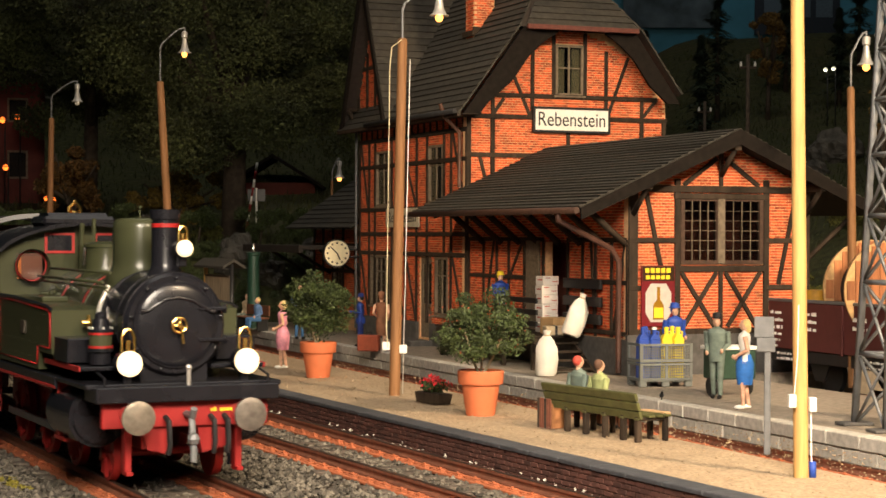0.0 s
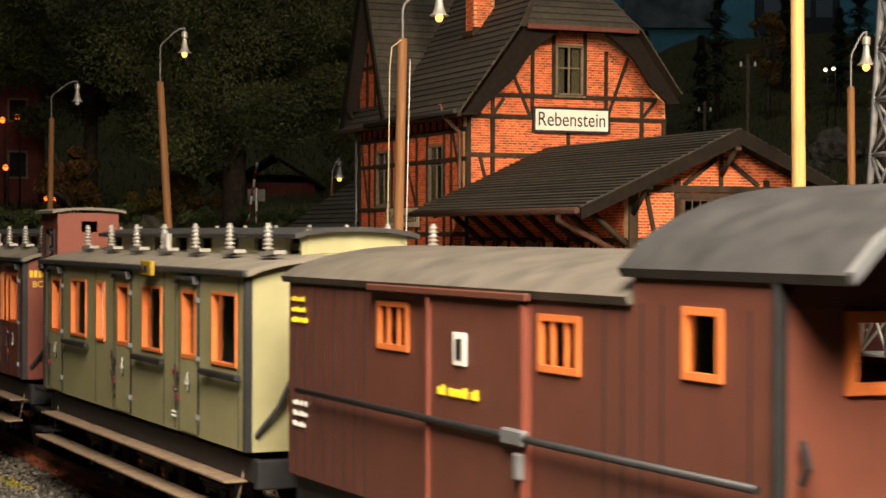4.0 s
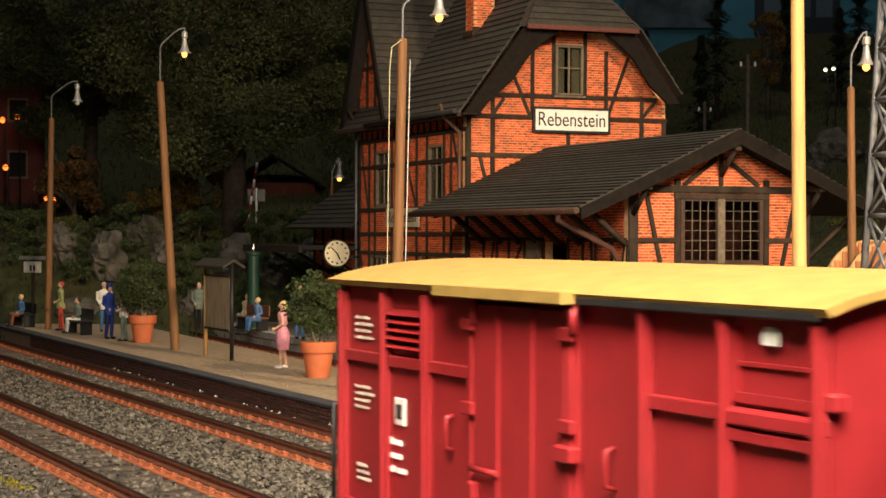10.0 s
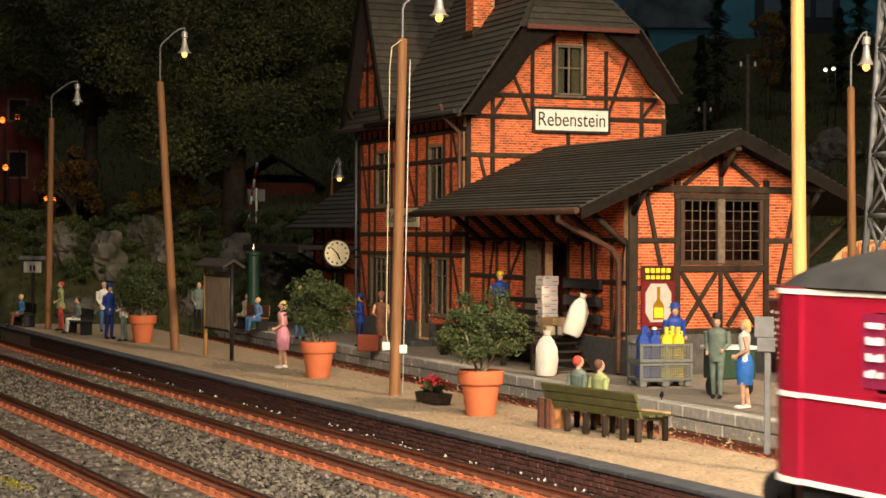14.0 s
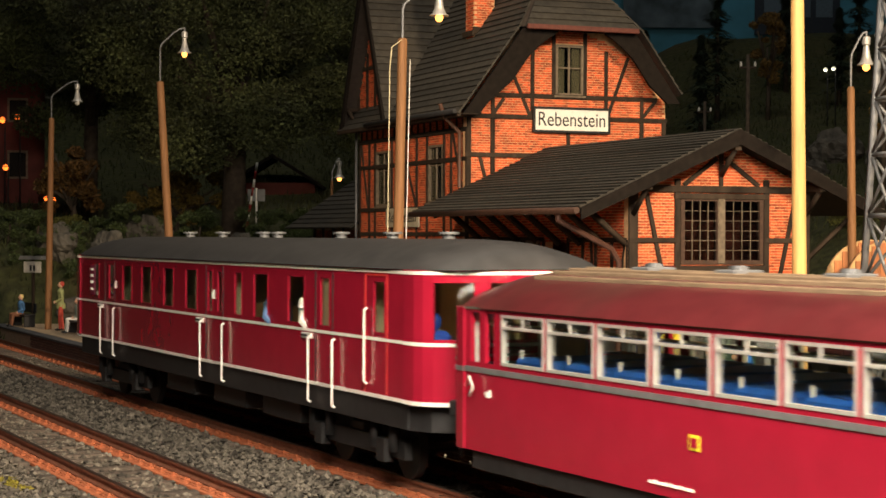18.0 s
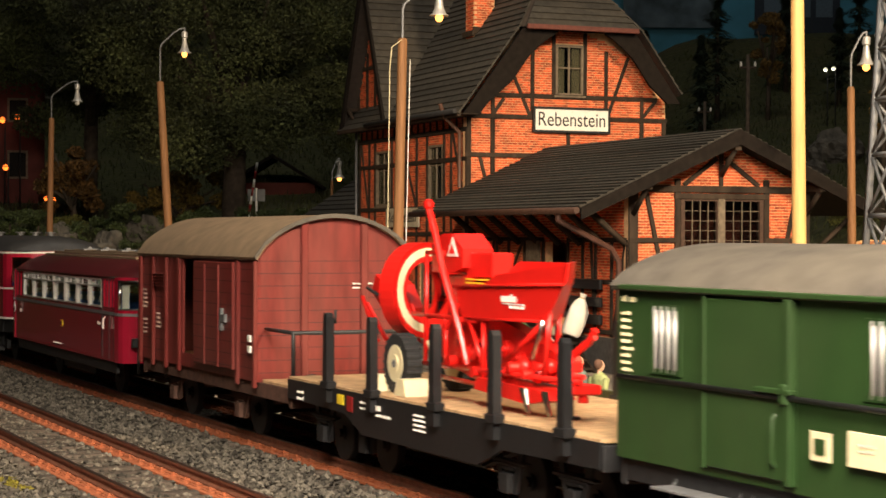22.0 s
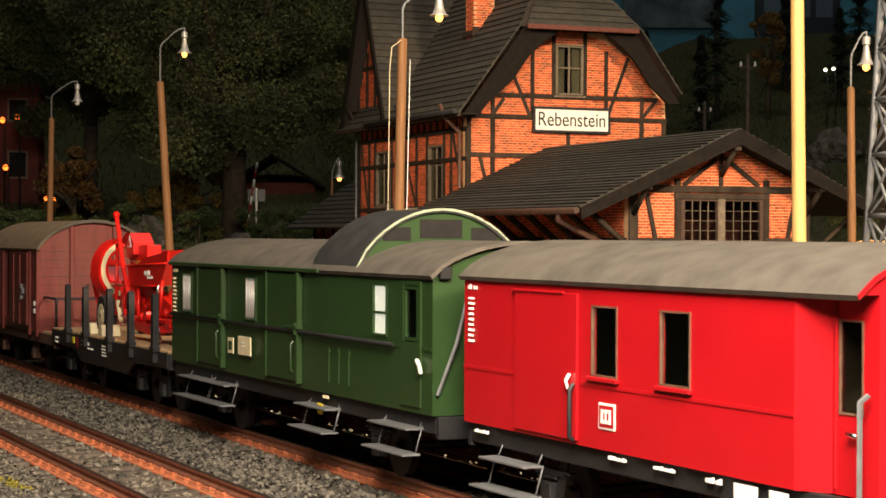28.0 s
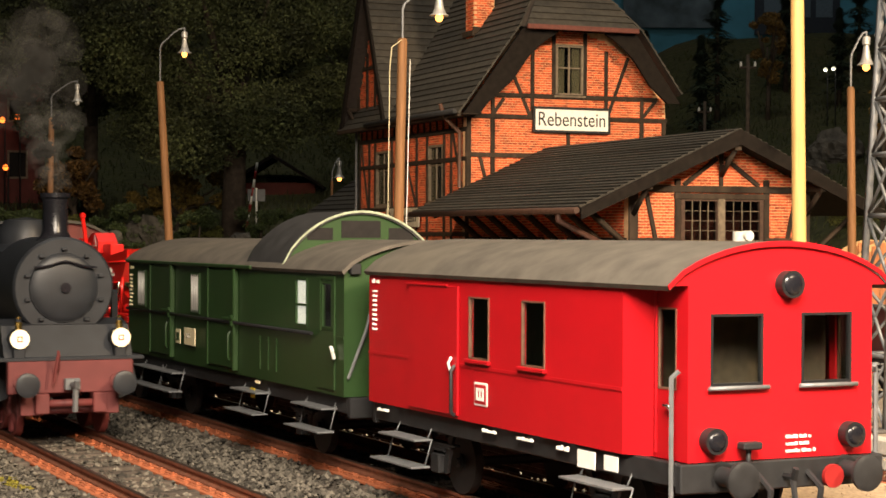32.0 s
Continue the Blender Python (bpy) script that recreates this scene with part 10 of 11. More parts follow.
# enamel advertising sign on the shed, its maker's name as plain bars
ad = thing("enamel_sign", *at_house(0.73, -9.86), 1.44, RZ, "dark red enamel sign with a yellow bottle picture", "sign")
part("plate", Shape().box(-0.44, 0.44, -0.03, 0.0, 0, 1.42), mat("dark_red_enamel", (0.16, 0.015, 0.02), 0.3, var=0.1), ad)
part("head_field", Shape().box(-0.42, 0.42, -0.036, -0.028, 1.06, 1.40, 0), mat("brown_black_enamel", (0.04, 0.02, 0.01), 0.3), ad)
for k, (z0, z1, w) in enumerate(((1.25, 1.36, 0.35), (1.10, 1.19, 0.33))):
    for i in range(5):
        part("letter_bar", Shape().box(-w + i * w * 0.4, -w + i * w * 0.4 + w * 0.30, -0.042, -0.034, z0, z1, 0), YELLOW, ad)
pts = [(-0.34, 0.32), (-0.20, 0.10), (0.20, 0.10), (0.34, 0.32), (0.34, 0.78), (0.20, 1.0), (-0.20, 1.0), (-0.34, 0.78)]
part("picture_field", Shape().prism(pts, -0.040, -0.028), mat("pale_grey_enamel", (0.50, 0.47, 0.42), 0.35, var=0.08), ad)
part("bottle_shape", Shape().prism([(-0.14, 0.16), (0.14, 0.16), (0.14, 0.48), (0.10, 0.56), (0.04, 0.62), (0.04, 0.92), (-0.04, 0.92), (-0.04, 0.62), (-0.10, 0.56), (-0.14, 0.48)], -0.050, -0.038), mat("amber_bottle", (0.28, 0.14, 0.01), 0.3), ad)
part("bottle_label", Shape().box(-0.12, 0.12, -0.056, -0.048, 0.20, 0.44, 0), YELLOW, ad)

# loading ramp with steps
rp = thing("loading_ramp", *at_house(0, -9.8), 0, RZ, "dark wooden loading ramp with plank steps", "ramp")
for k in range(9):
    part("deck_board", Shape().box(-1.42 + 0.155 * k, -1.275 + 0.155 * k, 2.2, 8.6, 1.07, 1.13), TIMBER, rp)
for y in (2.4, 4.2, 6.2, 8.3):
    part("post", Shape().box(-1.38, -1.26, y - 0.06, y + 0.06, 0.3, 1.07), TIMBER, rp)
part("beam", Shape().box(-1.40, -1.28, 2.2, 8.6, 0.92, 1.06), TIMBER, rp)
for k in range(4):
    part("step", Shape().box(-1.35, -0.35, 1.95 - 0.27 * k, 2.2 - 0.27 * k, 0.93 - 0.19 * k, 0.98 - 0.19 * k), TIMBER, rp)
for x in (-1.38, -0.36):
    s = Shape()
    s.prism([(2.3, 1.0), (2.3, 0.75), (1.35, 0.30), (1.0, 0.30)], x, x + 0.06, "x")
    part("stringer", s, TIMBER, rp)
for k in range(3):
    part("rail_board", Shape().box(-1.35, -1.30, 2.2, 4.6, 1.35 + 0.28 * k, 1.48 + 0.28 * k), BLACK, rp)

CARTON = mat("cardboard", (0.42, 0.26, 0.12), 0.85, var=0.12, grain=4)
WHITECARTON = mat("white_carton", (0.70, 0.64, 0.58), 0.8, var=0.06)
zx = 1.132
for k in range(6):
    bxs = thing("stacked_carton", *at_house(-0.30 + 0.02 * (k % 2), -5.95), zx + 0.235 * k, RZ + (k % 3 - 1) * 4, "white carton with red print in a tall stack", "carton", "carton stack")
    part("carton", Shape().box(-0.22, 0.22, -0.2, 0.2, 0, 0.228, 0.01), WHITECARTON, bxs)
    part("print", Shape().box(-0.16, -0.02, -0.206, -0.2, 0.17, 0.19, 0).box(0.04, 0.18, -0.206, -0.2, 0.08, 0.10, 0).box(-0.226, -0.22, -0.14, 0.1, 0.12, 0.15, 0), REDCLOTH, bxs)
cb = thing("cardboard_box", *at_house(-0.40, -6.75), zx, RZ + 10, "brown cardboard box on the loading ramp", "carton")
part("carton", Shape().box(-0.3, 0.3, -0.28, 0.28, 0, 0.40, 0.01), CARTON, cb)
part("tape", Shape().box(-0.04, 0.04, -0.285, 0.285, 0.398, 0.404, 0), BEIGE, cb)
cb2 = thing("flat_parcel", *at_house(-0.72, -7.3), zx, RZ - 12, "pale flat parcel with dark strap", "parcel")
part("parcel", Shape().box(-0.25, 0.25, -0.22, 0.22, 0, 0.22, 0.02), BEIGE, cb2)
part("strap", Shape().box(-0.03, 0.03, -0.226, 0.226, -0.0, 0.226, 0), BLACK, cb2)

SACK = mat("white_sackcloth", (0.72, 0.68, 0.60), 0.8, var=0.1, grain=3, bump=0.4, deep=0.04)


def sack(x, y, z, rz, lean, label):
    sk = thing("grain_sack", x, y, z, rz, label, "sack", "sacks")
    s = Shape(Matrix.Rotation(radians(lean), 4, "Y"))
    prof = [(0.0, 0.0), (0.20, 0.01), (0.25, 0.08), (0.265, 0.4), (0.25, 0.65), (0.17, 0.84), (0.09, 0.93), (0.07, 0.97), (0.10, 1.06), (0.0, 1.07)]
    n = 18
    rows = []
    for r, zz in prof:
        rows.append([(r * (1 + 0.08 * math.sin(3 * t + zz * 5)) * math.cos(t), 0.75 * r * (1 + 0.06 * math.cos(4 * t)) * math.sin(t), zz) for t in [2 * math.pi * i / n for i in range(n)]])
    v = [p for q in rows for p in q]
    s.add(v, [(k * n + i, k * n + (i + 1) % n, (k + 1) * n + (i + 1) % n, (k + 1) * n + i) for k in range(len(prof) - 1) for i in range(n)], True)
    part("bag", s, SACK, sk)
    t = Shape(Matrix.Rotation(radians(lean), 4, "Y"))
    t.cyl((0, 0, 0.93), (0, 0, 0.965), 0.085, n=12)
    part("tie", t, BEIGE, sk)


sack(2.38, 42.6, STN, 0, 2, "white tied grain sack standing by the ramp")
sack(*at_house(-0.70, -8.15), zx + 0.02, RZ, 20, "white tied grain sack leaning on the ramp")

# lattice crate with canisters
cr = thing("lattice_crate", 4.72, 40.1, STN, 14, "grey plastic lattice crate on short feet", "crate")
GREYPLASTIC = mat("grey_crate_plastic", (0.135, 0.145, 0.135), 0.55, var=0.1)
for z0, z1 in ((0.12, 0.51), (0.53, 0.93)):
    for (xa, xb, ya, yb) in ((-0.6, 0.6, -0.42, -0.39), (-0.6, 0.6, 0.39, 0.42)):
        part("side_frame", Shape().wall(xa, xb, z0, z1, ya, yb, [(xa + 0.06, -0.03, z0 + 0.06, z1 - 0.05), (0.03, xb - 0.06, z0 + 0.06, z1 - 0.05)]), GREYPLASTIC, cr)
    for x in (-0.6, 0.57):
        part("end_frame", Shape().wall(-0.39, 0.39, z0, z1, x, x + 0.03, [(-0.33, 0.33, z0 + 0.06, z1 - 0.05)], "y"), GREYPLASTIC, cr)
    for k in range(10):
        for b0 in (-0.54, 0.03):
            part("lattice_bar", Shape().box(b0 + 0.051 * k, b0 + 0.051 * k + 0.015, -0.415, -0.395, z0 + 0.05, z1 - 0.04, 0), GREYPLASTIC, cr)
    for k in range(1, 6):
        part("lattice_bar", Shape().box(-0.55, 0.55, -0.412, -0.398, z0 + 0.058 * k, z0 + 0.058 * k + 0.014, 0), GREYPLASTIC, cr)
part("crate_floor", Shape().box(-0.6, 0.6, -0.42, 0.42, 0.12, 0.16), GREYPLASTIC, cr)
for x in (-0.52, 0.0, 0.52):
    for y in (-0.35, 0.35):
        part("foot", Shape().box(x - 0.08, x + 0.08, y - 0.06, y + 0.06, 0, 0.12), GREYPLASTIC, cr)
for i, (dx, dy, m_, w) in enumerate(((-0.40, -0.2, BLUE, "blue"), (-0.14, -0.15, BLUE, "blue"), (0.12, -0.2, YELLOW, "yellow"), (0.38, -0.2, YELLOW, "yellow"), (-0.3, 0.2, BLUE, "blue"), (0.3, 0.2, YELLOW, "yellow"))):
    cn = thing("canister", 4.72 + dx, 40.1 + dy + dx * 0.25, STN + 0.17, 14, w + " plastic canister in the lattice crate", "canister", "canisters")
    part("body", Shape().box(-0.125, 0.125, -0.10, 0.10, 0, 0.86, 0.03).prism([(-0.12, 0.855), (0.12, 0.855), (0.05, 0.95), (-0.05, 0.95)], -0.08, 0.08), m_, cn)
    part("neck", Shape().cyl((0.0, 0, 0.93), (0.0, 0, 1.06), 0.045, n=12), m_, cn)
    part("cap", Shape().cyl((0, 0, 1.05), (0, 0, 1.11), 0.055, n=12), m_ if w == "yellow" else WHITE if i == 1 else m_, cn)
    part("grip", Shape().tube([(0.09, 0, 0.86), (0.10, 0, 1.0), (0.04, 0, 1.02)], 0.018, 6), m_, cn)

# figurines
figure(-4.0, 46.16, ISL, -95, 1.70, PINK, SKIN, BLOND, "model woman in pink dress standing on the platform", skirt=PINK)
figure(-2.39, 53.8, STN, -95, 1.50, BLUE, NAVY, BLACK, "model stationmaster in blue uniform reading a paper", hat=NAVY, arm=0.16)
figure(-1.71, 51.5, STN, 170, 1.62, COATBROWN, COATBROWN, COATBROWN, "model man in long brown coat seen from behind", skirt=COATBROWN, hat=COATBROWN)
figure(*at_house(-0.8, -4.2), zx, RZ, 1.44, BLUE, NAVY, YELLOW, "model worker with yellow helmet on the ramp", hat=YELLOW)
figure(2.36, 32.05, ISL + 0.02, 121, 1.66, GREYGREEN, COATBROWN, REDCLOTH, "model figure with red headscarf seated on the bench", sit=True)
figure(2.68, 31.52, ISL + 0.02, 121, 1.62, OLIVECLOTH, COATBROWN, mat("brown_hair", (0.10, 0.05, 0.03), 0.8, bump=0), "model man in pale green seated on the bench", sit=True)
figure(5.18, 41.2, STN, 20, 1.70, BLUE, NAVY, BLUE, "model worker in blue with blue cap behind the crate", hat=BLUE)
figure(5.5, 36.98, STN, -25, 1.66, GREYGREEN, GREYGREEN, BLACK, "model man in grey coat and black hat", hat=BLACK)
figure(5.69, 34.7, STN, -100, 1.70, WHITE, SKIN, BLOND, "model woman in white blouse and blue skirt", skirt=mat("bright_blue_cloth", (0.03, 0.16, 0.52), 0.7, bump=0))
figure(-13.21, 63.84, ISL, -80, 1.70, OLIVECLOTH, REDCLOTH, REDCLOTH, "model man in olive jacket and red trousers")
figure(-12.3, 62.2, ISL, -70, 1.60, GREYGREEN, WHITE, BLACK, "model man seated on a platform bench", sit=True)
figure(-10.63, 58.8, ISL, 60, 1.72, BLUE, NAVY, BLACK, "model railway guard in blue uniform", hat=NAVY)
figure(-9.95, 57.6, ISL, -90, 1.65, WHITE, GREYGREEN, BLOND, "model figure in white shirt beside the tub")
figure(-6.8, 64.2, STN, -40, 1.60, BEIGE, GREYGREEN, BLACK, "model man in beige seated near the wing", sit=True)
figure(-6.15, 61.3, STN, -60, 1.55, PALEBLUE, JEANS, BLOND, "model figure in pale blue seated near the wing", sit=True)
figure(-4.46, 57.47, STN, 30, 1.70, NAVY, JEANS, BLACK, "model figure in jeans behind the bush")
figure(-15.2, 66.5, ISL, -60, 1.55, JEANS, COATBROWN, BLOND, "model figure with blond hair seated", sit=True)
figure(-11.6, 63.2, ISL, 20, 1.70, WHITE, JEANS, WHITE, "model figure in white behind the guard")
figure(-8.2, 62.0, STN, 20, 1.65, GREYGREEN, BLACK, BLACK, "model figure in dark clothes by the notice board")
for x, y, z, lb in ((-12.2, 61.7, ISL, "dark bench on the island platform"), (-15.2, 66.7, ISL, "dark bench on the island platform"), (-6.5, 62.9, STN, "dark red bench beside the station wing")):
    b_ = thing("small_bench", x, y, z, -62, lb, "bench", "platform benches")
    part("seat", Shape().box(-1.0, 1.0, -0.2, 0.22, 0.40, 0.45), BLACK if z == ISL else COATBROWN, b_)
    part("backrest", Shape().box(-1.0, 1.0, 0.20, 0.25, 0.5, 0.85), BLACK if z == ISL else COATBROWN, b_)
    for q in (-0.85, 0.85):
        part("leg", Shape().box(q - 0.04, q + 0.04, -0.18, 0.22, 0, 0.40), BLACK, b_)
sc = thing("suitcase", -2.05, 51.2, STN, -20, "red-brown leather suitcase with dark corners", "suitcase")
part("case", Shape().box(-0.32, 0.32, -0.10, 0.10, 0.02, 0.48, 0.03), mat("red_brown_leather", (0.22, 0.05, 0.025), 0.5, var=0.15), sc)
part("handle", Shape().tube([(-0.08, 0, 0.48), (-0.06, 0, 0.54), (0.06, 0, 0.54), (0.08, 0, 0.48)], 0.014, 5), BLACK, sc)
gp = thing("green_column", -6.57, 64.0, STN, 0, "dark green cast column with bright cap", "column")
part("shaft", Shape().lathe(0, 0, [(0.30, 0), (0.30, 0.12), (0.22, 0.2), (0.20, 2.5), (0.24, 2.55), (0.24, 2.62), (0.0, 2.66)], 18), mat("dark_green_iron", (0.02, 0.06, 0.04), 0.4), gp)
part("cap", Shape().lathe(0, 0, [(0.07, 2.64), (0.08, 2.8), (0.03, 2.95), (0, 2.97)], 12), CHROME, gp)
bs = thing("bird", 4.35, 36.6, STN, 0, "tiny dark bird standing on the platform", "bird")
part("body", Shape().ball((0, 0, 0.09), 0.05, 0.09, 0.05, 8), BLACK, bs)
part("head", Shape().ball((0, -0.08, 0.15), 0.03, n=8), BLACK, bs)
part("leg", Shape().cyl((0, 0, 0), (0, 0, 0.08), 0.01, n=5), BLACK, bs)

# lattice mast
ms = thing("lattice_mast", 7.86, 31.4, STN, 12, "grey steel lattice mast with cross bracing", "mast")
def leg_at(sx, sy, t):
    w = 0.62 - 0.40 * t
    return (sx * w, sy * w, 9.5 * t)
for sx in (-1, 1):
    for sy in (-1, 1):
        part("leg", Shape().tube([leg_at(sx, sy, 0), leg_at(sx, sy, 1)], 0.07, 4), STEEL, ms)
        part("foot_plate", Shape().box(sx * 0.62 - 0.28, sx * 0.62 + 0.28, sy * 0.62 - 0.2, sy * 0.62 + 0.2, 0, 0.05), PLINTH, ms)
lv = [0.0, 0.13, 0.26, 0.38, 0.49, 0.59, 0.68, 0.77, 0.86, 1.0]
for k in range(9):
    for q in (((-1, -1), (1, -1)), ((-1, -1), (-1, 1)), ((1, -1), (1, 1)), ((-1, 1), (1, 1))):
        (a_, b_) = q
        part("brace", Shape().tube([leg_at(*a_, lv[k]), leg_at(*b_, lv[k + 1])], 0.035, 4), STEEL, ms)
        part("brace", Shape().tube([leg_at(*b_, lv[k]), leg_at(*a_, lv[k + 1])], 0.035, 4), STEEL, ms)
        part("strut", Shape().tube([leg_at(*a_, lv[k + 1]), leg_at(*b_, lv[k + 1])], 0.04, 4), STEEL, ms)

# siding with a brown open wagon and a cable reel
sid = lambda w, a: at_house(4.45 + w, a)
railway("track_siding", sid, -60, -10.4, -24, -10.6, "short dark siding beside the platform")
ow = thing("open_wagon", *at_house(4.45, -15.6), 0, RZ - 90, "maroon low-sided open wagon with white lettering", "goods wagon")
MAROON = mat("maroon_wagon_paint", (0.105, 0.026, 0.024), 0.6, var=0.15, grain=3, stain=0.2)
WL = 4.6
part("side_board", Shape().box(-WL, WL, -1.42, -1.34, 0.98, 2.06), MAROON, ow)
part("side_board", Shape().box(-WL, WL, 1.34, 1.42, 0.98, 2.06), MAROON, ow)
part("end_board", Shape().box(-WL, -WL + 0.08, -1.34, 1.34, 0.98, 2.06), MAROON, ow)
part("end_board", Shape().box(WL - 0.08, WL, -1.34, 1.34, 0.98, 2.06), MAROON, ow)
part("floor", Shape().box(-WL + 0.08, WL - 0.08, -1.34, 1.34, 0.98, 1.06), DECK, ow)
part("top_rail", Shape().box(-WL, WL, -1.45, -1.33, 2.06, 2.13).box(-WL, WL, 1.33, 1.45, 2.06, 2.13), STEEL, ow)
for x in (-3.2, -1.6, 0, 1.6, 3.2):
    part("side_post", Shape().box(x - 0.05, x + 0.05, -1.47, -1.42, 0.95, 2.05), MAROON, ow)
part("sole_bar", Shape().box(-WL, WL, -1.36, -1.28, 0.70, 0.97).box(-WL, WL, 1.28, 1.36, 0.70, 0.97), BLACK, ow)
mark(ow, bars(bars(bars(bars(Shape(), -4.5, -1.43, 1.85, 0.6, 3, 0.10), -3.0, -1.43, 1.85, 0.5, 3, 0.10, seed=4), -4.5, -1.43, 1.35, 0.5, 3, 0.08, seed=6), -1.2, -1.43, 1.80, 0.6, 2, 0.11, seed=8))
mark(ow, bars(bars(Shape(), -4.3, -1.37, 0.90, 0.8, 2, 0.07), -1.0, -1.37, 0.9, 1.5, 2, 0.07, seed=3))
for x in (-2.9, 2.9):
    part("wheel", Shape().cyl((x, -0.82, 0.45), (x, -0.70, 0.45), 0.45, n=20), DARKSTEEL, ow)
    part("wheel", Shape().cyl((x, 0.70, 0.45), (x, 0.82, 0.45), 0.45, n=20), DARKSTEEL, ow)
    part("axle_guard", Shape().prism([(x - 0.4, 0.72), (x - 0.18, 0.3), (x + 0.18, 0.3), (x + 0.4, 0.72)], -1.14, -1.10), BLACK, ow)
for y in (-0.8, 0.8):
    buffer(ow, -WL - 0.45, y, 0.95, -1)
crl = thing("cable_reel", *at_house(4.0, -14.0), 1.07, RZ - 10, "large wooden cable reel on the open wagon", "cable reel")
RW = mat("reel_planks", (0.36, 0.14, 0.055), 0.75, var=0.35, grain=4, stretch=(2, 1, 0.3), each=0.3)
cz = 1.32
for yy in (-0.55, 0.55):
    fl_ = part("flange", Shape().cyl((0, yy - 0.03, cz), (0, yy + 0.03, cz), 1.10, n=40), mat("reel_rim_wood", (0.55, 0.34, 0.15), 0.7), crl)
    for k in range(11):
        x0 = -1.05 + 0.19 * k
        h = math.sqrt(max(0.0, 1.07 ** 2 - max(abs(x0), abs(x0 + 0.18)) ** 2))
        if h > 0.08:
            part("plank", Shape().box(x0, x0 + 0.178, yy - 0.06, yy - 0.032, cz - h, cz + h), RW, fl_)
part("drum", Shape().cyl((0, -0.52, cz), (0, 0.52, cz), 0.72, n=28), BLACK, crl)
part("cradle", Shape().box(-0.7, 0.7, -0.7, 0.7, 0.0, 0.22), DECK, crl)
yb = thing("yellow_drum", *at_house(3.9, -11.6), 1.07, 0, "yellow steel drum in the open wagon", "drum")
part("drum", Shape().cyl((0, 0, 0), (0, 0, 1.25), 0.35, n=20), mat("ochre_drum", (0.45, 0.24, 0.02), 0.5), yb)
dk = thing("dark_green_barrow", 5.85, 37.6, STN, 20, "dark green hand cart with pale top behind the figures", "hand cart")
part("body", Shape().box(-0.45, 0.45, -0.3, 0.3, 0.35, 0.95, 0.03), mat("dark_green_cart", (0.02, 0.05, 0.03), 0.5), dk)
part("top", Shape().box(-0.5, 0.5, -0.33, 0.33, 0.95, 1.02), WHITE, dk)
for x in (-0.4, 0.4):
    part("wheel", Shape().cyl((x - 0.04, 0, 0.2), (x + 0.04, 0, 0.2), 0.2, n=16), BLACK, dk)
bu = thing("shrub", *at_house(4.75, -10.3), 0.0, 0, "brownish shrub beside the shed corner", "shrub")
part("stem", Shape().cyl((0, 0, -0.3), (0, 0, 1.2), 0.05, n=6), BARK, bu)
leaves((0, 0, 1.25), (0.45, 0.35, 0.65), 900, 0.06, mat("brown_leaf", (0.13, 0.10, 0.03), 0.7, each=0.5, bump=0), 31, "foliage", bu, clumps=14)

# moss on the near shoulder
tagged(leaves((-6.75, 27.0, -0.16), (0.6, 0.7, 0.09), 1800, 0.035, mat("yellow_moss", (0.20, 0.17, 0.02), 0.9, each=0.4, bump=0), 91, "moss"), "yellow-green moss beside the track", "moss", kind="stuff")

# ---- trees, rocks and houses behind the station ----
def tree(x, y, z, h, crown_r, crown_z, seed, count, size, material, label, trunk_r=0.35, name="tree", clumps=40):
    t = thing(name, x, y, z, 0, label, "tree", "background trees")
    rng = random.Random(seed)
    s = Shape()
    s.cyl((0, 0, -0.4), (0.1, 0.1, crown_z * 0.6), trunk_r, trunk_r * 0.75, n=10)
    part("trunk", s, BARK, t)
    for i in range(9):
        a = rng.uniform(0, 6.28)
        r = crown_r[0] * rng.uniform(0.4, 0.8)
        e = (r * math.cos(a), r * math.sin(a), crown_z + rng.uniform(-0.4, 0.6) * crown_r[2])
        b = (0.3 * e[0], 0.3 * e[1], crown_z * 0.55 + 0.3 * (e[2] - crown_z * 0.55))
        part("limb", Shape().cyl((0.05, 0.05, crown_z * rng.uniform(0.35, 0.58)), b, trunk_r * 0.5, trunk_r * 0.35, n=7).cyl(b, e, trunk_r * 0.35, 0.05, n=6), BARK, t)
    leaves((0, 0, crown_z), crown_r, count, size, material, seed, "crown", t, clumps=clumps)
    return t


def gz(x, y):
    return -0.3 + hill(x, y)


tree(-8.6, 75.5, gz(-8.6, 75.5), 16, (6.6, 5.0, 5.9), 8.9, 3, 170000, 0.078, TREELEAF, "large dark green broadleaf tree with spreading crown", 0.55, clumps=52)
tree(-16.5, 86, gz(-16.5, 86), 14, (6.5, 5, 6.5), 10.0, 6, 90000, 0.088, TREELEAF, "dark green broadleaf tree on the slope", 0.4, clumps=60)
tree(-2.6, 92, gz(-2.6, 92), 12, (5.5, 4, 6.0), 8.0, 9, 60000, 0.09, TREELEAF, "dark broadleaf tree behind the station", 0.4, clumps=50)
tree(-16.2, 80.5, gz(-16.2, 80.5), 5, (1.4, 1.2, 2.0), 2.6, 11, 5000, 0.11, AUTUMN, "orange autumn tree below the embankment wood", 0.15, clumps=22)
tree(-11.5, 79.5, gz(-11.5, 79.5), 4, (2.2, 1.2, 1.3), 1.9, 12, 5000, 0.11, mat("ochre_leaf", (0.15, 0.10, 0.02), 0.7, each=0.5, bump=0), "ochre shrub at the edge of the wood", 0.12, "shrub", 24)
tree(18.6, 106, gz(18.6, 106), 7, (0.9, 0.9, 2.4), 4.4, 15, 3500, 0.11, mat("rust_leaf", (0.12, 0.07, 0.015), 0.7, each=0.5, bump=0), "slender orange autumn tree on the hill", 0.15, clumps=26)
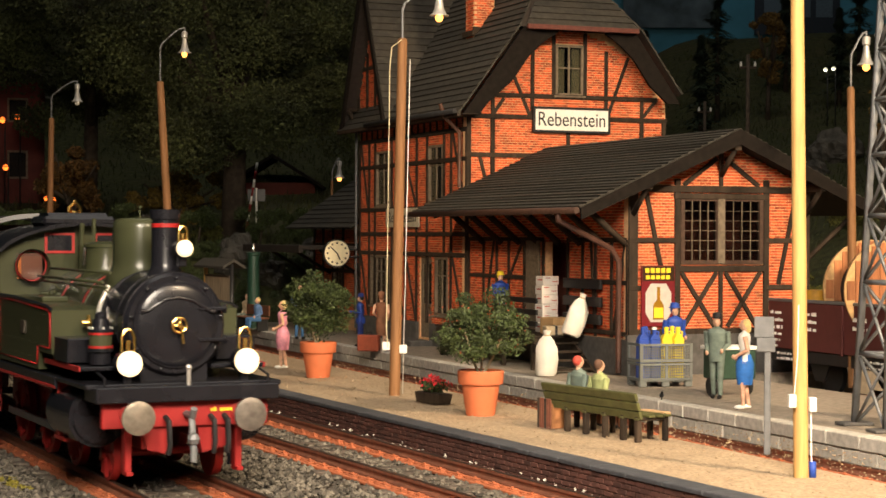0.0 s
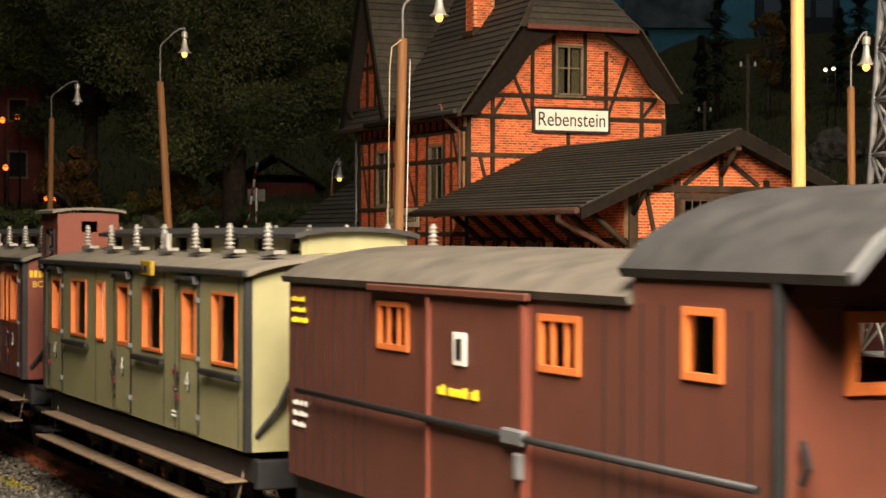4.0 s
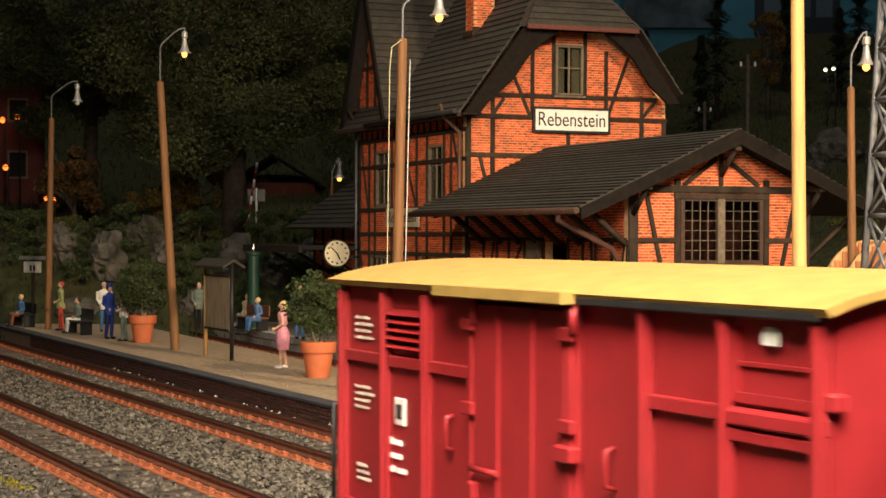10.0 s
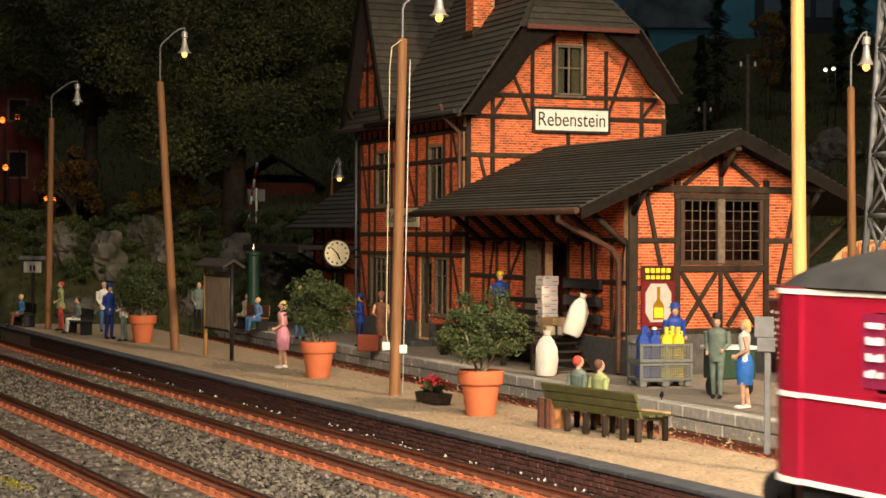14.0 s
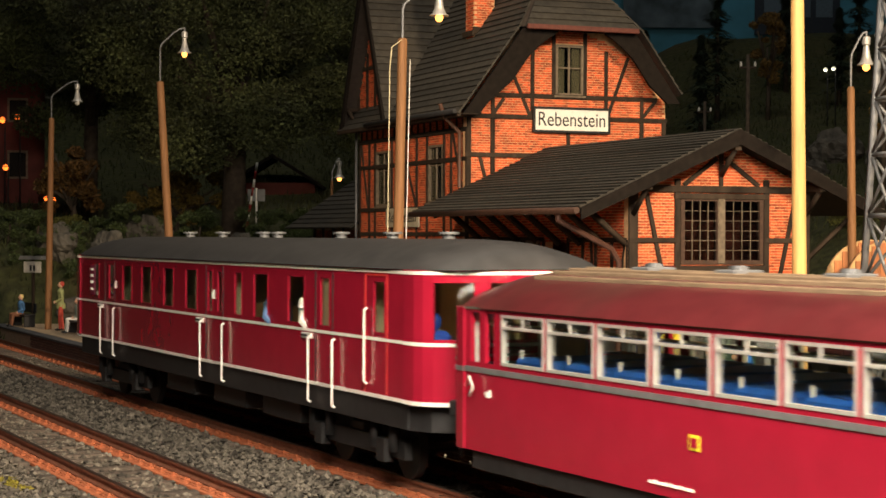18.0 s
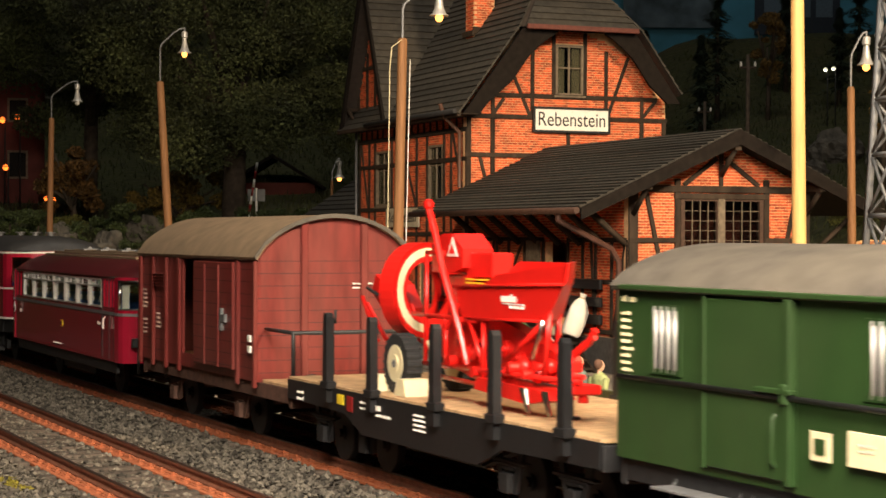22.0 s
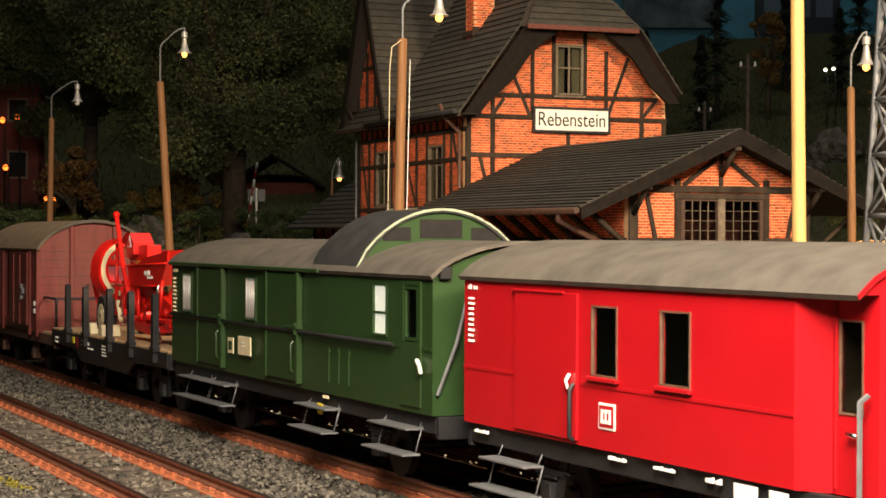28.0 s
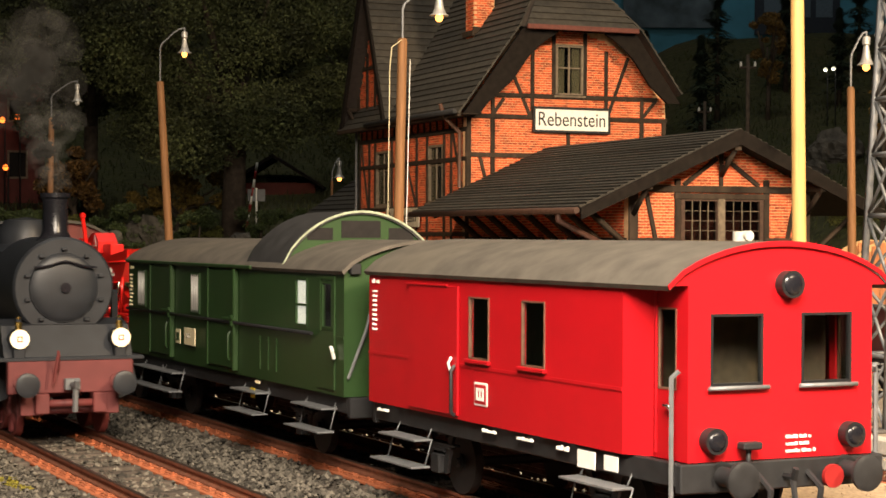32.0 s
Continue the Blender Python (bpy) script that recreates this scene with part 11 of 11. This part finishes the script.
tree(19.6, 80, gz(19.6, 80), 6, (1.0, 1.0, 2.2), 3.6, 16, 2600, 0.10, mat("dull_autumn_leaf", (0.16, 0.09, 0.015), 0.7, each=0.5, bump=0), "orange autumn tree at the meadow edge", 0.15, clumps=26)


def conifer(x, y, h, seed):
    z = gz(x, y)
    t = thing("conifer", x, y, z, 0, "dark conifer on the distant hill", "tree", "conifers")
    part("trunk", Shape().cyl((0, 0, -0.3), (0, 0, h), 0.18, 0.03, n=7), BARK, t)
    rng = np.random.default_rng(seed)
    n = 2600
    zz = rng.random(n) ** 0.7
    r = (1 - zz) * h * 0.26 * (0.55 + 0.45 * np.sin(zz * 40 + rng.random(n))) * np.sqrt(rng.random(n))
    a = rng.uniform(0, 6.28, n)
    pos = np.stack([r * np.cos(a), r * np.sin(a), h * (0.12 + 0.88 * zz)], 1)
    d = np.stack([np.cos(a), np.sin(a), -0.35 * np.ones(n)], 1) * 0.28
    s = np.stack([-np.sin(a), np.cos(a), np.zeros(n)], 1) * 0.09
    V = np.stack([pos - s, pos + s, pos + d], 1).reshape(-1, 3)
    cloud("needles", V, np.arange(3 * n).reshape(-1, 3), mat("dark_needles", (0.016, 0.030, 0.014), 0.8, each=0.4, bump=0), t, "stuff")


for i, (x, y, h) in enumerate(((14.5, 104, 7), (12.2, 112, 8), (16.3, 110, 9), (21.5, 116, 7), (11.0, 104, 5.5), (24.0, 112, 6), (9.4, 118, 9), (27, 120, 7))):
    conifer(x, y, h, 40 + i)

# low scrub on the embankment and slopes
def scrub(name, spots, material, seed, label, size=0.05):
    rng = random.Random(seed)
    for i, (x, y, r) in enumerate(spots):
        z = gz(x, y)
        t = thing(name, x, y, z, 0, label, "shrub", "scrub")
        part("stem", Shape().tube([(0, 0, -0.2), (0.1, 0, r * 0.6)], 0.05, 5), BARK, t)
        leaves((0, 0, r * 0.55), (r, r * 0.8, r * 0.7), int(3200 * r), size, material, seed + i, "foliage", t, clumps=16)


scrub("shrub", [(-14.5, 71, 1.0), (-12.2, 70.5, 0.9), (-10.2, 70, 1.1), (-17, 72, 1.2), (-6.8, 70, 1.0), (-4.9, 70, 1.2), (-3.5, 71, 1.0), (-8.8, 70.8, 0.9), (-19.5, 75, 1.3), (-13.3, 73.5, 1.0), (-5.8, 73.5, 1.1), (-13.6, 69.9, 0.9), (-11.4, 69.6, 0.8), (-9.4, 69.4, 1.0), (-7.6, 69.2, 0.9), (-5.6, 69.0, 0.9), (-15.8, 70.6, 1.0), (-12.0, 72.0, 1.2), (-9.6, 72.2, 1.1), (-7.2, 72.4, 1.2), (-16.2, 73.4, 1.1)], LEAF, 60, "dark green shrub on the rocky embankment")
scrub("shrub", [(-9.5, 74.0, 0.8), (-15.5, 75.5, 0.9), (-2.2, 74.5, 0.9), (13.6, 66, 1.0), (15.8, 72, 1.2), (17.5, 68, 0.8)], mat("yellow_green_leaf", (0.10, 0.10, 0.02), 0.7, each=0.5, bump=0), 90, "yellow-green shrub on the slope")
tuft = []
rng = np.random.default_rng(77)
n = 26000
xs_ = rng.uniform(-26, 30, n)
ys_ = 66 + 62 * rng.random(n) ** 1.4
zs_ = np.array([gz(a, b) for a, b in zip(xs_, ys_)])
hh = rng.uniform(0.12, 0.42, n)
ww = 0.05
an = rng.uniform(0, 3.14, n)
V = np.stack([np.stack([xs_ - ww * np.cos(an), ys_ - ww * np.sin(an), zs_ - 0.05], 1), np.stack([xs_ + ww * np.cos(an), ys_ + ww * np.sin(an), zs_ - 0.05], 1), np.stack([xs_ + rng.uniform(-0.15, 0.15, n), ys_ + rng.uniform(-0.15, 0.15, n), zs_ + hh], 1)], 1).reshape(-1, 3)
tagged(cloud("grass_tufts", V, np.arange(3 * n).reshape(-1, 3), mat("grass_blade", (0.036, 0.042, 0.012), 0.8, each=0.5, bump=0)), "tufted dark grass on the slopes", "grass", kind="stuff")


def rock(x, y, r, seed, h=0.7, lift=0.15):
    """A craggy boulder: noise at three scales, steps along its beds."""
    rng = random.Random(seed)
    s = Shape()
    s.ball((0, 0, 0), r, r * 0.7, r * h, 38)
    out = []
    for p in s.v:
        v = Vector(p) / r
        k = 1 + 0.34 * noise.noise(v * 1.4 + Vector((seed, 0, 0))) + 0.20 * noise.noise(v * 3.7 + Vector((0, seed, 0))) + 0.16 * abs(noise.noise(v * 7.0)) + 0.08 * noise.noise(v * 17.0)
        q = Vector(p) * k
        q.z += 0.06 * r * math.sin(9.0 * q.z / r + 2.5 * q.x / r)
        out.append(tuple(q))
    s.v = out
    s.s = [False] * len(s.f)
    solo("rock", s, ROCK, x, y, gz(x, y) + r * lift, rng.uniform(0, 180), "craggy grey-beige rock on the embankment", "rock", "rocks")


for i, (x, y, r) in enumerate(((-13.6, 69.0, 0.7), (-11.3, 69.2, 1.0), (-9.0, 69.3, 0.8), (12.0, 84, 1.3), (14.2, 86, 1.6), (16.6, 84, 1.1), (19.3, 92, 1.5), (21.5, 90, 1.2), (17.6, 88, 0.9), (-24.5, 122, 3.0), (-22.0, 126, 2.4))):
    rock(x, y, r, 100 + i)
for i, (x, y, r, h) in enumerate(((-14.9, 71.2, 0.9, 0.9), (-12.8, 70.6, 1.0, 1.0), (-10.6, 70.6, 0.8, 0.8), (-7.9, 70.6, 0.9, 1.0), (-6.4, 70.2, 0.8, 0.8), (-4.6, 70.6, 1.0, 0.9), (-11.6, 72.4, 0.9, 0.9), (-3.2, 71.2, 0.8, 0.9))):
    rock(x, y, r, 140 + i, h, 0.2)

# red house with lamps on the left, and a smaller one
REDWALL = mat("red_house_wall", (0.11, 0.025, 0.02), 0.8, var=0.2, grain=2)
hs = thing("red_house", -24.4, 94, gz(-24.4, 94), 12, "red house with dark overhanging roof", "house", "background houses")
part("wall", Shape().wall(-4, 4, -0.5, 5.6, -3, -2.7, [(0.6, 1.6, 0.8, 2.2), (2.2, 3.2, 0.8, 2.2), (2.2, 3.2, 3.6, 4.8)]), REDWALL, hs)
part("wall", Shape().wall(-3, 3, -0.5, 5.6, 3.7, 4.0, [(-1.5, -0.5, 3.4, 4.6)], "y"), REDWALL, hs)
part("wall", Shape().wall(-3, 3, -0.5, 5.6, -4.0, -3.7, (), "y"), REDWALL, hs)
part("roof", Shape().prism([(-5.2, 5.2), (0, 7.6), (5.2, 5.2), (5.2, 4.95), (0, 7.3), (-5.2, 4.95)], -4.2, 4.2), DARKROOF, hs)
part("gable", Shape().prism([(-4, 5.5), (4, 5.5), (0, 7.3)], -2.9, -2.7), SOFFIT, hs)
for a_, b_, c_, d_ in ((0.6, 1.6, 0.8, 2.2), (2.2, 3.2, 0.8, 2.2), (2.2, 3.2, 3.6, 4.8)):
    wn = part("window", Shape().wall(a_, b_, c_, d_, -3.06, -2.7, [(a_ + 0.1, b_ - 0.1, c_ + 0.1, d_ - 0.1)]), FRAMEWOOD, hs)
    part("pane", Shape().box(a_, b_, -2.78, -2.74, c_, d_, 0), UNLITBLACK, wn)
hs2 = thing("small_red_house", -8.9, 98, gz(-8.9, 98) - 2.2, 0, "small red brick house behind the crossing", "house", "background houses")
part("wall", Shape().wall(-2.2, 2.2, -0.5, 2.4, -1.6, -1.4, [(-0.6, 0.4, 0.4, 1.4)]).wall(-1.4, 1.4, -0.5, 2.4, 2.0, 2.2, (), "y").wall(-1.4, 1.4, -0.5, 2.4, -2.2, -2.0, (), "y"), REDWALL, hs2)
part("roof", Shape().prism([(-2.7, 2.2), (0, 3.9), (2.7, 2.2), (2.7, 2.05), (0, 3.7), (-2.7, 2.05)], -2.0, 2.0), VERGE, hs2)

REDBULB = glow("red_orange_bulb", (1.0, 0.17, 0.02), 3.2)


def far_lamp(px, py, depth, r=0.15, material=None):
    """A small lit street lamp whose bulb hangs at a given bearing."""
    x, z = (px - 784) / 3265 * depth, 3.54 + (417 - py) / 3265 * depth
    g = gz(x, depth)
    t = thing("street_lamp", x, depth, g, 0, "small lit lamp in the dark village", "street lamp", "village lamps")
    part("pole", Shape().cyl((0.12, 0, -0.3), (0.12, 0, max(z - g, 0.3) + 0.15), 0.035, n=6).tube([(0.12, 0, max(z - g, 0.3) + 0.15), (0, 0, max(z - g, 0.3) + 0.12)], 0.02, 5), DARKSTEEL, t)
    hd = part("shade", Shape().lathe(0, 0, [(0.02, z - g + 0.14), (0.05, z - g + 0.10), (r * 1.5, z - g + 0.02), (r * 0.6, z - g + 0.03)], 10), STEEL, t)
    part("bulb", Shape().ball((0, 0, z - g), r, r, r, 8), material or REDBULB, hd)


for q in ((4, 216, 90.5), (31, 210, 90), (10, 300, 89), (82, 354, 88.5, 0.12), (95, 356, 88.5, 0.12), (6, 407, 84)):
    far_lamp(*q)
for q in ((1459, 121, 104, 0.12), (1473, 119, 104, 0.12)):
    far_lamp(*q, material=glow("cool_bulb", (0.9, 0.85, 0.6), 3.0))

# crossing barrier and sign
cb = thing("crossing_barrier", -8.95, 84, gz(-8.95, 84), 0, "red and white striped barrier raised upright", "barrier")
for k in range(8):
    part("stripe", Shape().cyl((0.06 * k, 0, 0.38 * k), (0.06 * (k + 1), 0, 0.38 * (k + 1)), 0.06, n=8), WHITE if k % 2 else LOCORED, cb)
ss = thing("grey_sign", -8.5, 84, gz(-8.5, 84), 0, "blank grey sign board on a pale post", "sign")
part("post", Shape().cyl((0, 0, -0.3), (0, 0, 1.9), 0.05, n=8), WHITE, ss)
part("board", Shape().box(-0.40, 0.40, -0.04, 0.0, 1.3, 1.85), STEEL, ss)

# telegraph poles on the right
for px, top, depth, h in ((1322, 95, 78, 4.2), (1246, 178, 95, 2.4), (1562, 40, 70, 7.0)):
    x, z = (px - 784) / 3265 * depth, 3.54 + (417 - top) / 3265 * depth
    g = gz(x, depth)
    t = thing("telegraph_pole", x, depth, g, 0, "dark telegraph pole with white insulators", "pole", "telegraph poles")
    part("pole", Shape().cyl((0, 0, -0.3), (0, 0, z - g), 0.10, 0.08, n=8), BARK, t)
    part("crossarm", Shape().box(-0.35, 0.35, -0.04, 0.04, z - g - 0.6, z - g - 0.5), BARK, t)
    for q in (-0.3, 0.3):
        part("insulator", Shape().lathe(q, 0, [(0.05, z - g - 0.5), (0.06, z - g - 0.4), (0.03, z - g - 0.3), (0, z - g - 0.28)], 8), WHITE, t)

# poster on the hall wall
po = thing("wall_poster", 38.2, 199.8, 27.6, 0, "dark poster with pale unreadable print on the hall wall", "poster")
part("panel", Shape().box(-4.6, 4.6, -0.2, 0, -2.2, 2.6), mat("poster_black", (0.010, 0.012, 0.018), 0.6), po)
pg = mat("poster_grey", (0.07, 0.085, 0.10), 0.6)
for q in (-3.6, -0.4, 2.0):
    part("print", Shape().box(q, q + 1.8, -0.25, -0.2, -0.3, 1.7), pg, po)
po = thing("wall_picture", 24.6, 199.8, 28.5, 0, "dim landscape panel on the hall wall", "picture")
part("panel", Shape().box(-5.2, 5.2, -0.2, 0, -2.4, 3.0), mat("picture_grey", (0.06, 0.07, 0.075), 0.7, var=0.6, grain=0.5), po)

# ---- smoke over the late locomotive: a loose cloud of thin wisps ----
SMOKE = bpy.data.materials.new("thin_smoke")
SMOKE.use_nodes = True
_n, _l = SMOKE.node_tree.nodes, SMOKE.node_tree.links
_t, _d, _m = _n.new("ShaderNodeBsdfTransparent"), _n.new("ShaderNodeBsdfDiffuse"), _n.new("ShaderNodeMixShader")
_d.inputs[0].default_value = (0.30, 0.29, 0.27, 1)
_m.inputs[0].default_value = 0.022
_l.new(_t.outputs[0], _m.inputs[1])
_l.new(_d.outputs[0], _m.inputs[2])
_l.new(_m.outputs[0], _n["Material Output"].inputs["Surface"])
PUFFS = []
for i, (dx, dy, dz, r) in enumerate(((-1.2, 0, 4.55, 0.3), (-1.4, -0.1, 5.0, 0.42), (-1.8, 0.1, 5.5, 0.6), (-2.6, -0.2, 6.2, 0.85), (-3.6, 0.2, 6.9, 1.05))):
    rng = np.random.default_rng(200 + i)
    n = 60
    d = rng.normal(size=(n, 3))
    d /= np.linalg.norm(d, axis=1)[:, None]
    pos = d * r * rng.random((n, 1)) ** 0.6
    a = rng.normal(size=(n, 3))
    a /= np.linalg.norm(a, axis=1)[:, None]
    b = np.cross(a, rng.normal(size=(n, 3)))
    b /= np.linalg.norm(b, axis=1)[:, None]
    s = (r * rng.uniform(0.2, 0.45, n))[:, None]
    V = np.stack([pos + (a * math.cos(t) + b * math.sin(t)) * s for t in [2 * math.pi * k / 8 for k in range(8)]], 1).reshape(-1, 3)
    F = np.arange(n * 8).reshape(-1, 8)
    ob = cloud("smoke_puff", V, F, SMOKE)
    tagged(ob, "thin grey smoke puff above the locomotive chimney", "smoke", "smoke", "stuff")
    PUFFS.append((ob, dx, dy, dz))

# ---- motion ----
GONE = ((0.0, 0.0), (0.5, 3.22), (1.0, 6.58), (1.5, 9.96), (2.0, 13.26), (2.5, 16.5), (3.0, 19.7), (3.5, 22.85), (4.5, 29.2), (5.5, 35.5), (6.0, 38.71), (6.5, 41.95), (7.0, 45.2), (7.5, 48.43), (8.0, 51.67),
        (8.5, 54.93), (9.0, 58.25), (9.5, 61.55), (10.0, 64.77), (10.5, 67.98), (11.0, 71.2), (12.0, 77.5), (14.0, 89.0), (18.0, 100.0), (22.0, 103.0), (32.0, 103.0))
BACK = ((0.0, -98.0), (5.0, -76.0), (10.0, -47.6), (14.0, -20.5), (14.5, -17.1), (15.5, -10.26), (16.5, -3.42), (17.0, 0.0), (17.5, 3.43), (18.0, 6.87), (18.5, 10.33), (19.0, 13.8), (19.5, 17.25), (20.0, 20.7),
        (20.5, 24.15), (21.0, 27.63), (21.5, 31.1), (22.0, 34.5), (22.5, 37.4), (23.0, 39.65), (23.5, 41.4), (24.0, 42.95), (24.5, 44.25), (25.0, 45.38), (25.5, 46.48), (26.5, 48.6), (27.5, 50.6), (28.0, 51.3),
        (28.5, 51.86), (29.0, 52.34), (29.5, 52.78), (30.0, 53.19), (30.5, 53.6), (31.0, 54.0), (31.5, 54.2), (32.0, 54.44))
LATE = ((0.0, 130.0), (24.0, 126.0), (27.0, 90.0), (29.0, 61.3), (30.0, 51.4), (31.0, 41.4), (31.2, 39.5), (31.4, 37.55), (31.6, 35.5), (31.8, 33.5), (32.0, 31.55))


def between(rows, t):
    for (t0, v0), (t1, v1) in zip(rows, rows[1:]):
        if t <= t1:
            return v0 + (v1 - v0) * (t - t0) / (t1 - t0)
    return rows[-1][1]


def motions():
    for ob, c in TRAINS["front"]:
        walk(ob, [(t, track_pose(FRONT, c - d)) for t, d in GONE])
    for ob, c in TRAINS["middle"]:
        walk(ob, [(t, track_pose(MIDDLE, c + d)) for t, d in BACK])
    for ob, c in TRAINS["late"]:
        walk(ob, [(t, track_pose(FRONT, c + d)) for t, d in LATE])
    for ob, dx, dy, dz in PUFFS:
        walk(ob, [(t, track_pose(FRONT, d) @ pose(dx * K, dy * K, dz * K, 0, 0, 6 * t)) for t, d in LATE])
    for ob, train, x, r in WHEELS:
        if train == "front":
            t0, t1, way = 0.0, 11.6, lambda t: between(GONE, t)
        elif train == "middle":
            t0, t1, way = 13.6, 32.0, lambda t: -between(BACK, t)
        else:
            t0, t1, way = 30.0, 32.0, lambda t: -between(LATE, t)
        n = int(round((t1 - t0) / 0.1))
        rows = [(t0 + 0.1 * i, pose(x * K, 0, r * K, 0, math.degrees((way(t0 + 0.1 * i) - way(t0)) / r), 0)) for i in range(n + 1)]
        if t0 > 0:
            rows = [(0.0, rows[0][1])] + rows
        if t1 < 32:
            rows = rows + [(32.0, rows[-1][1])]
        walk(ob, rows)


motions()
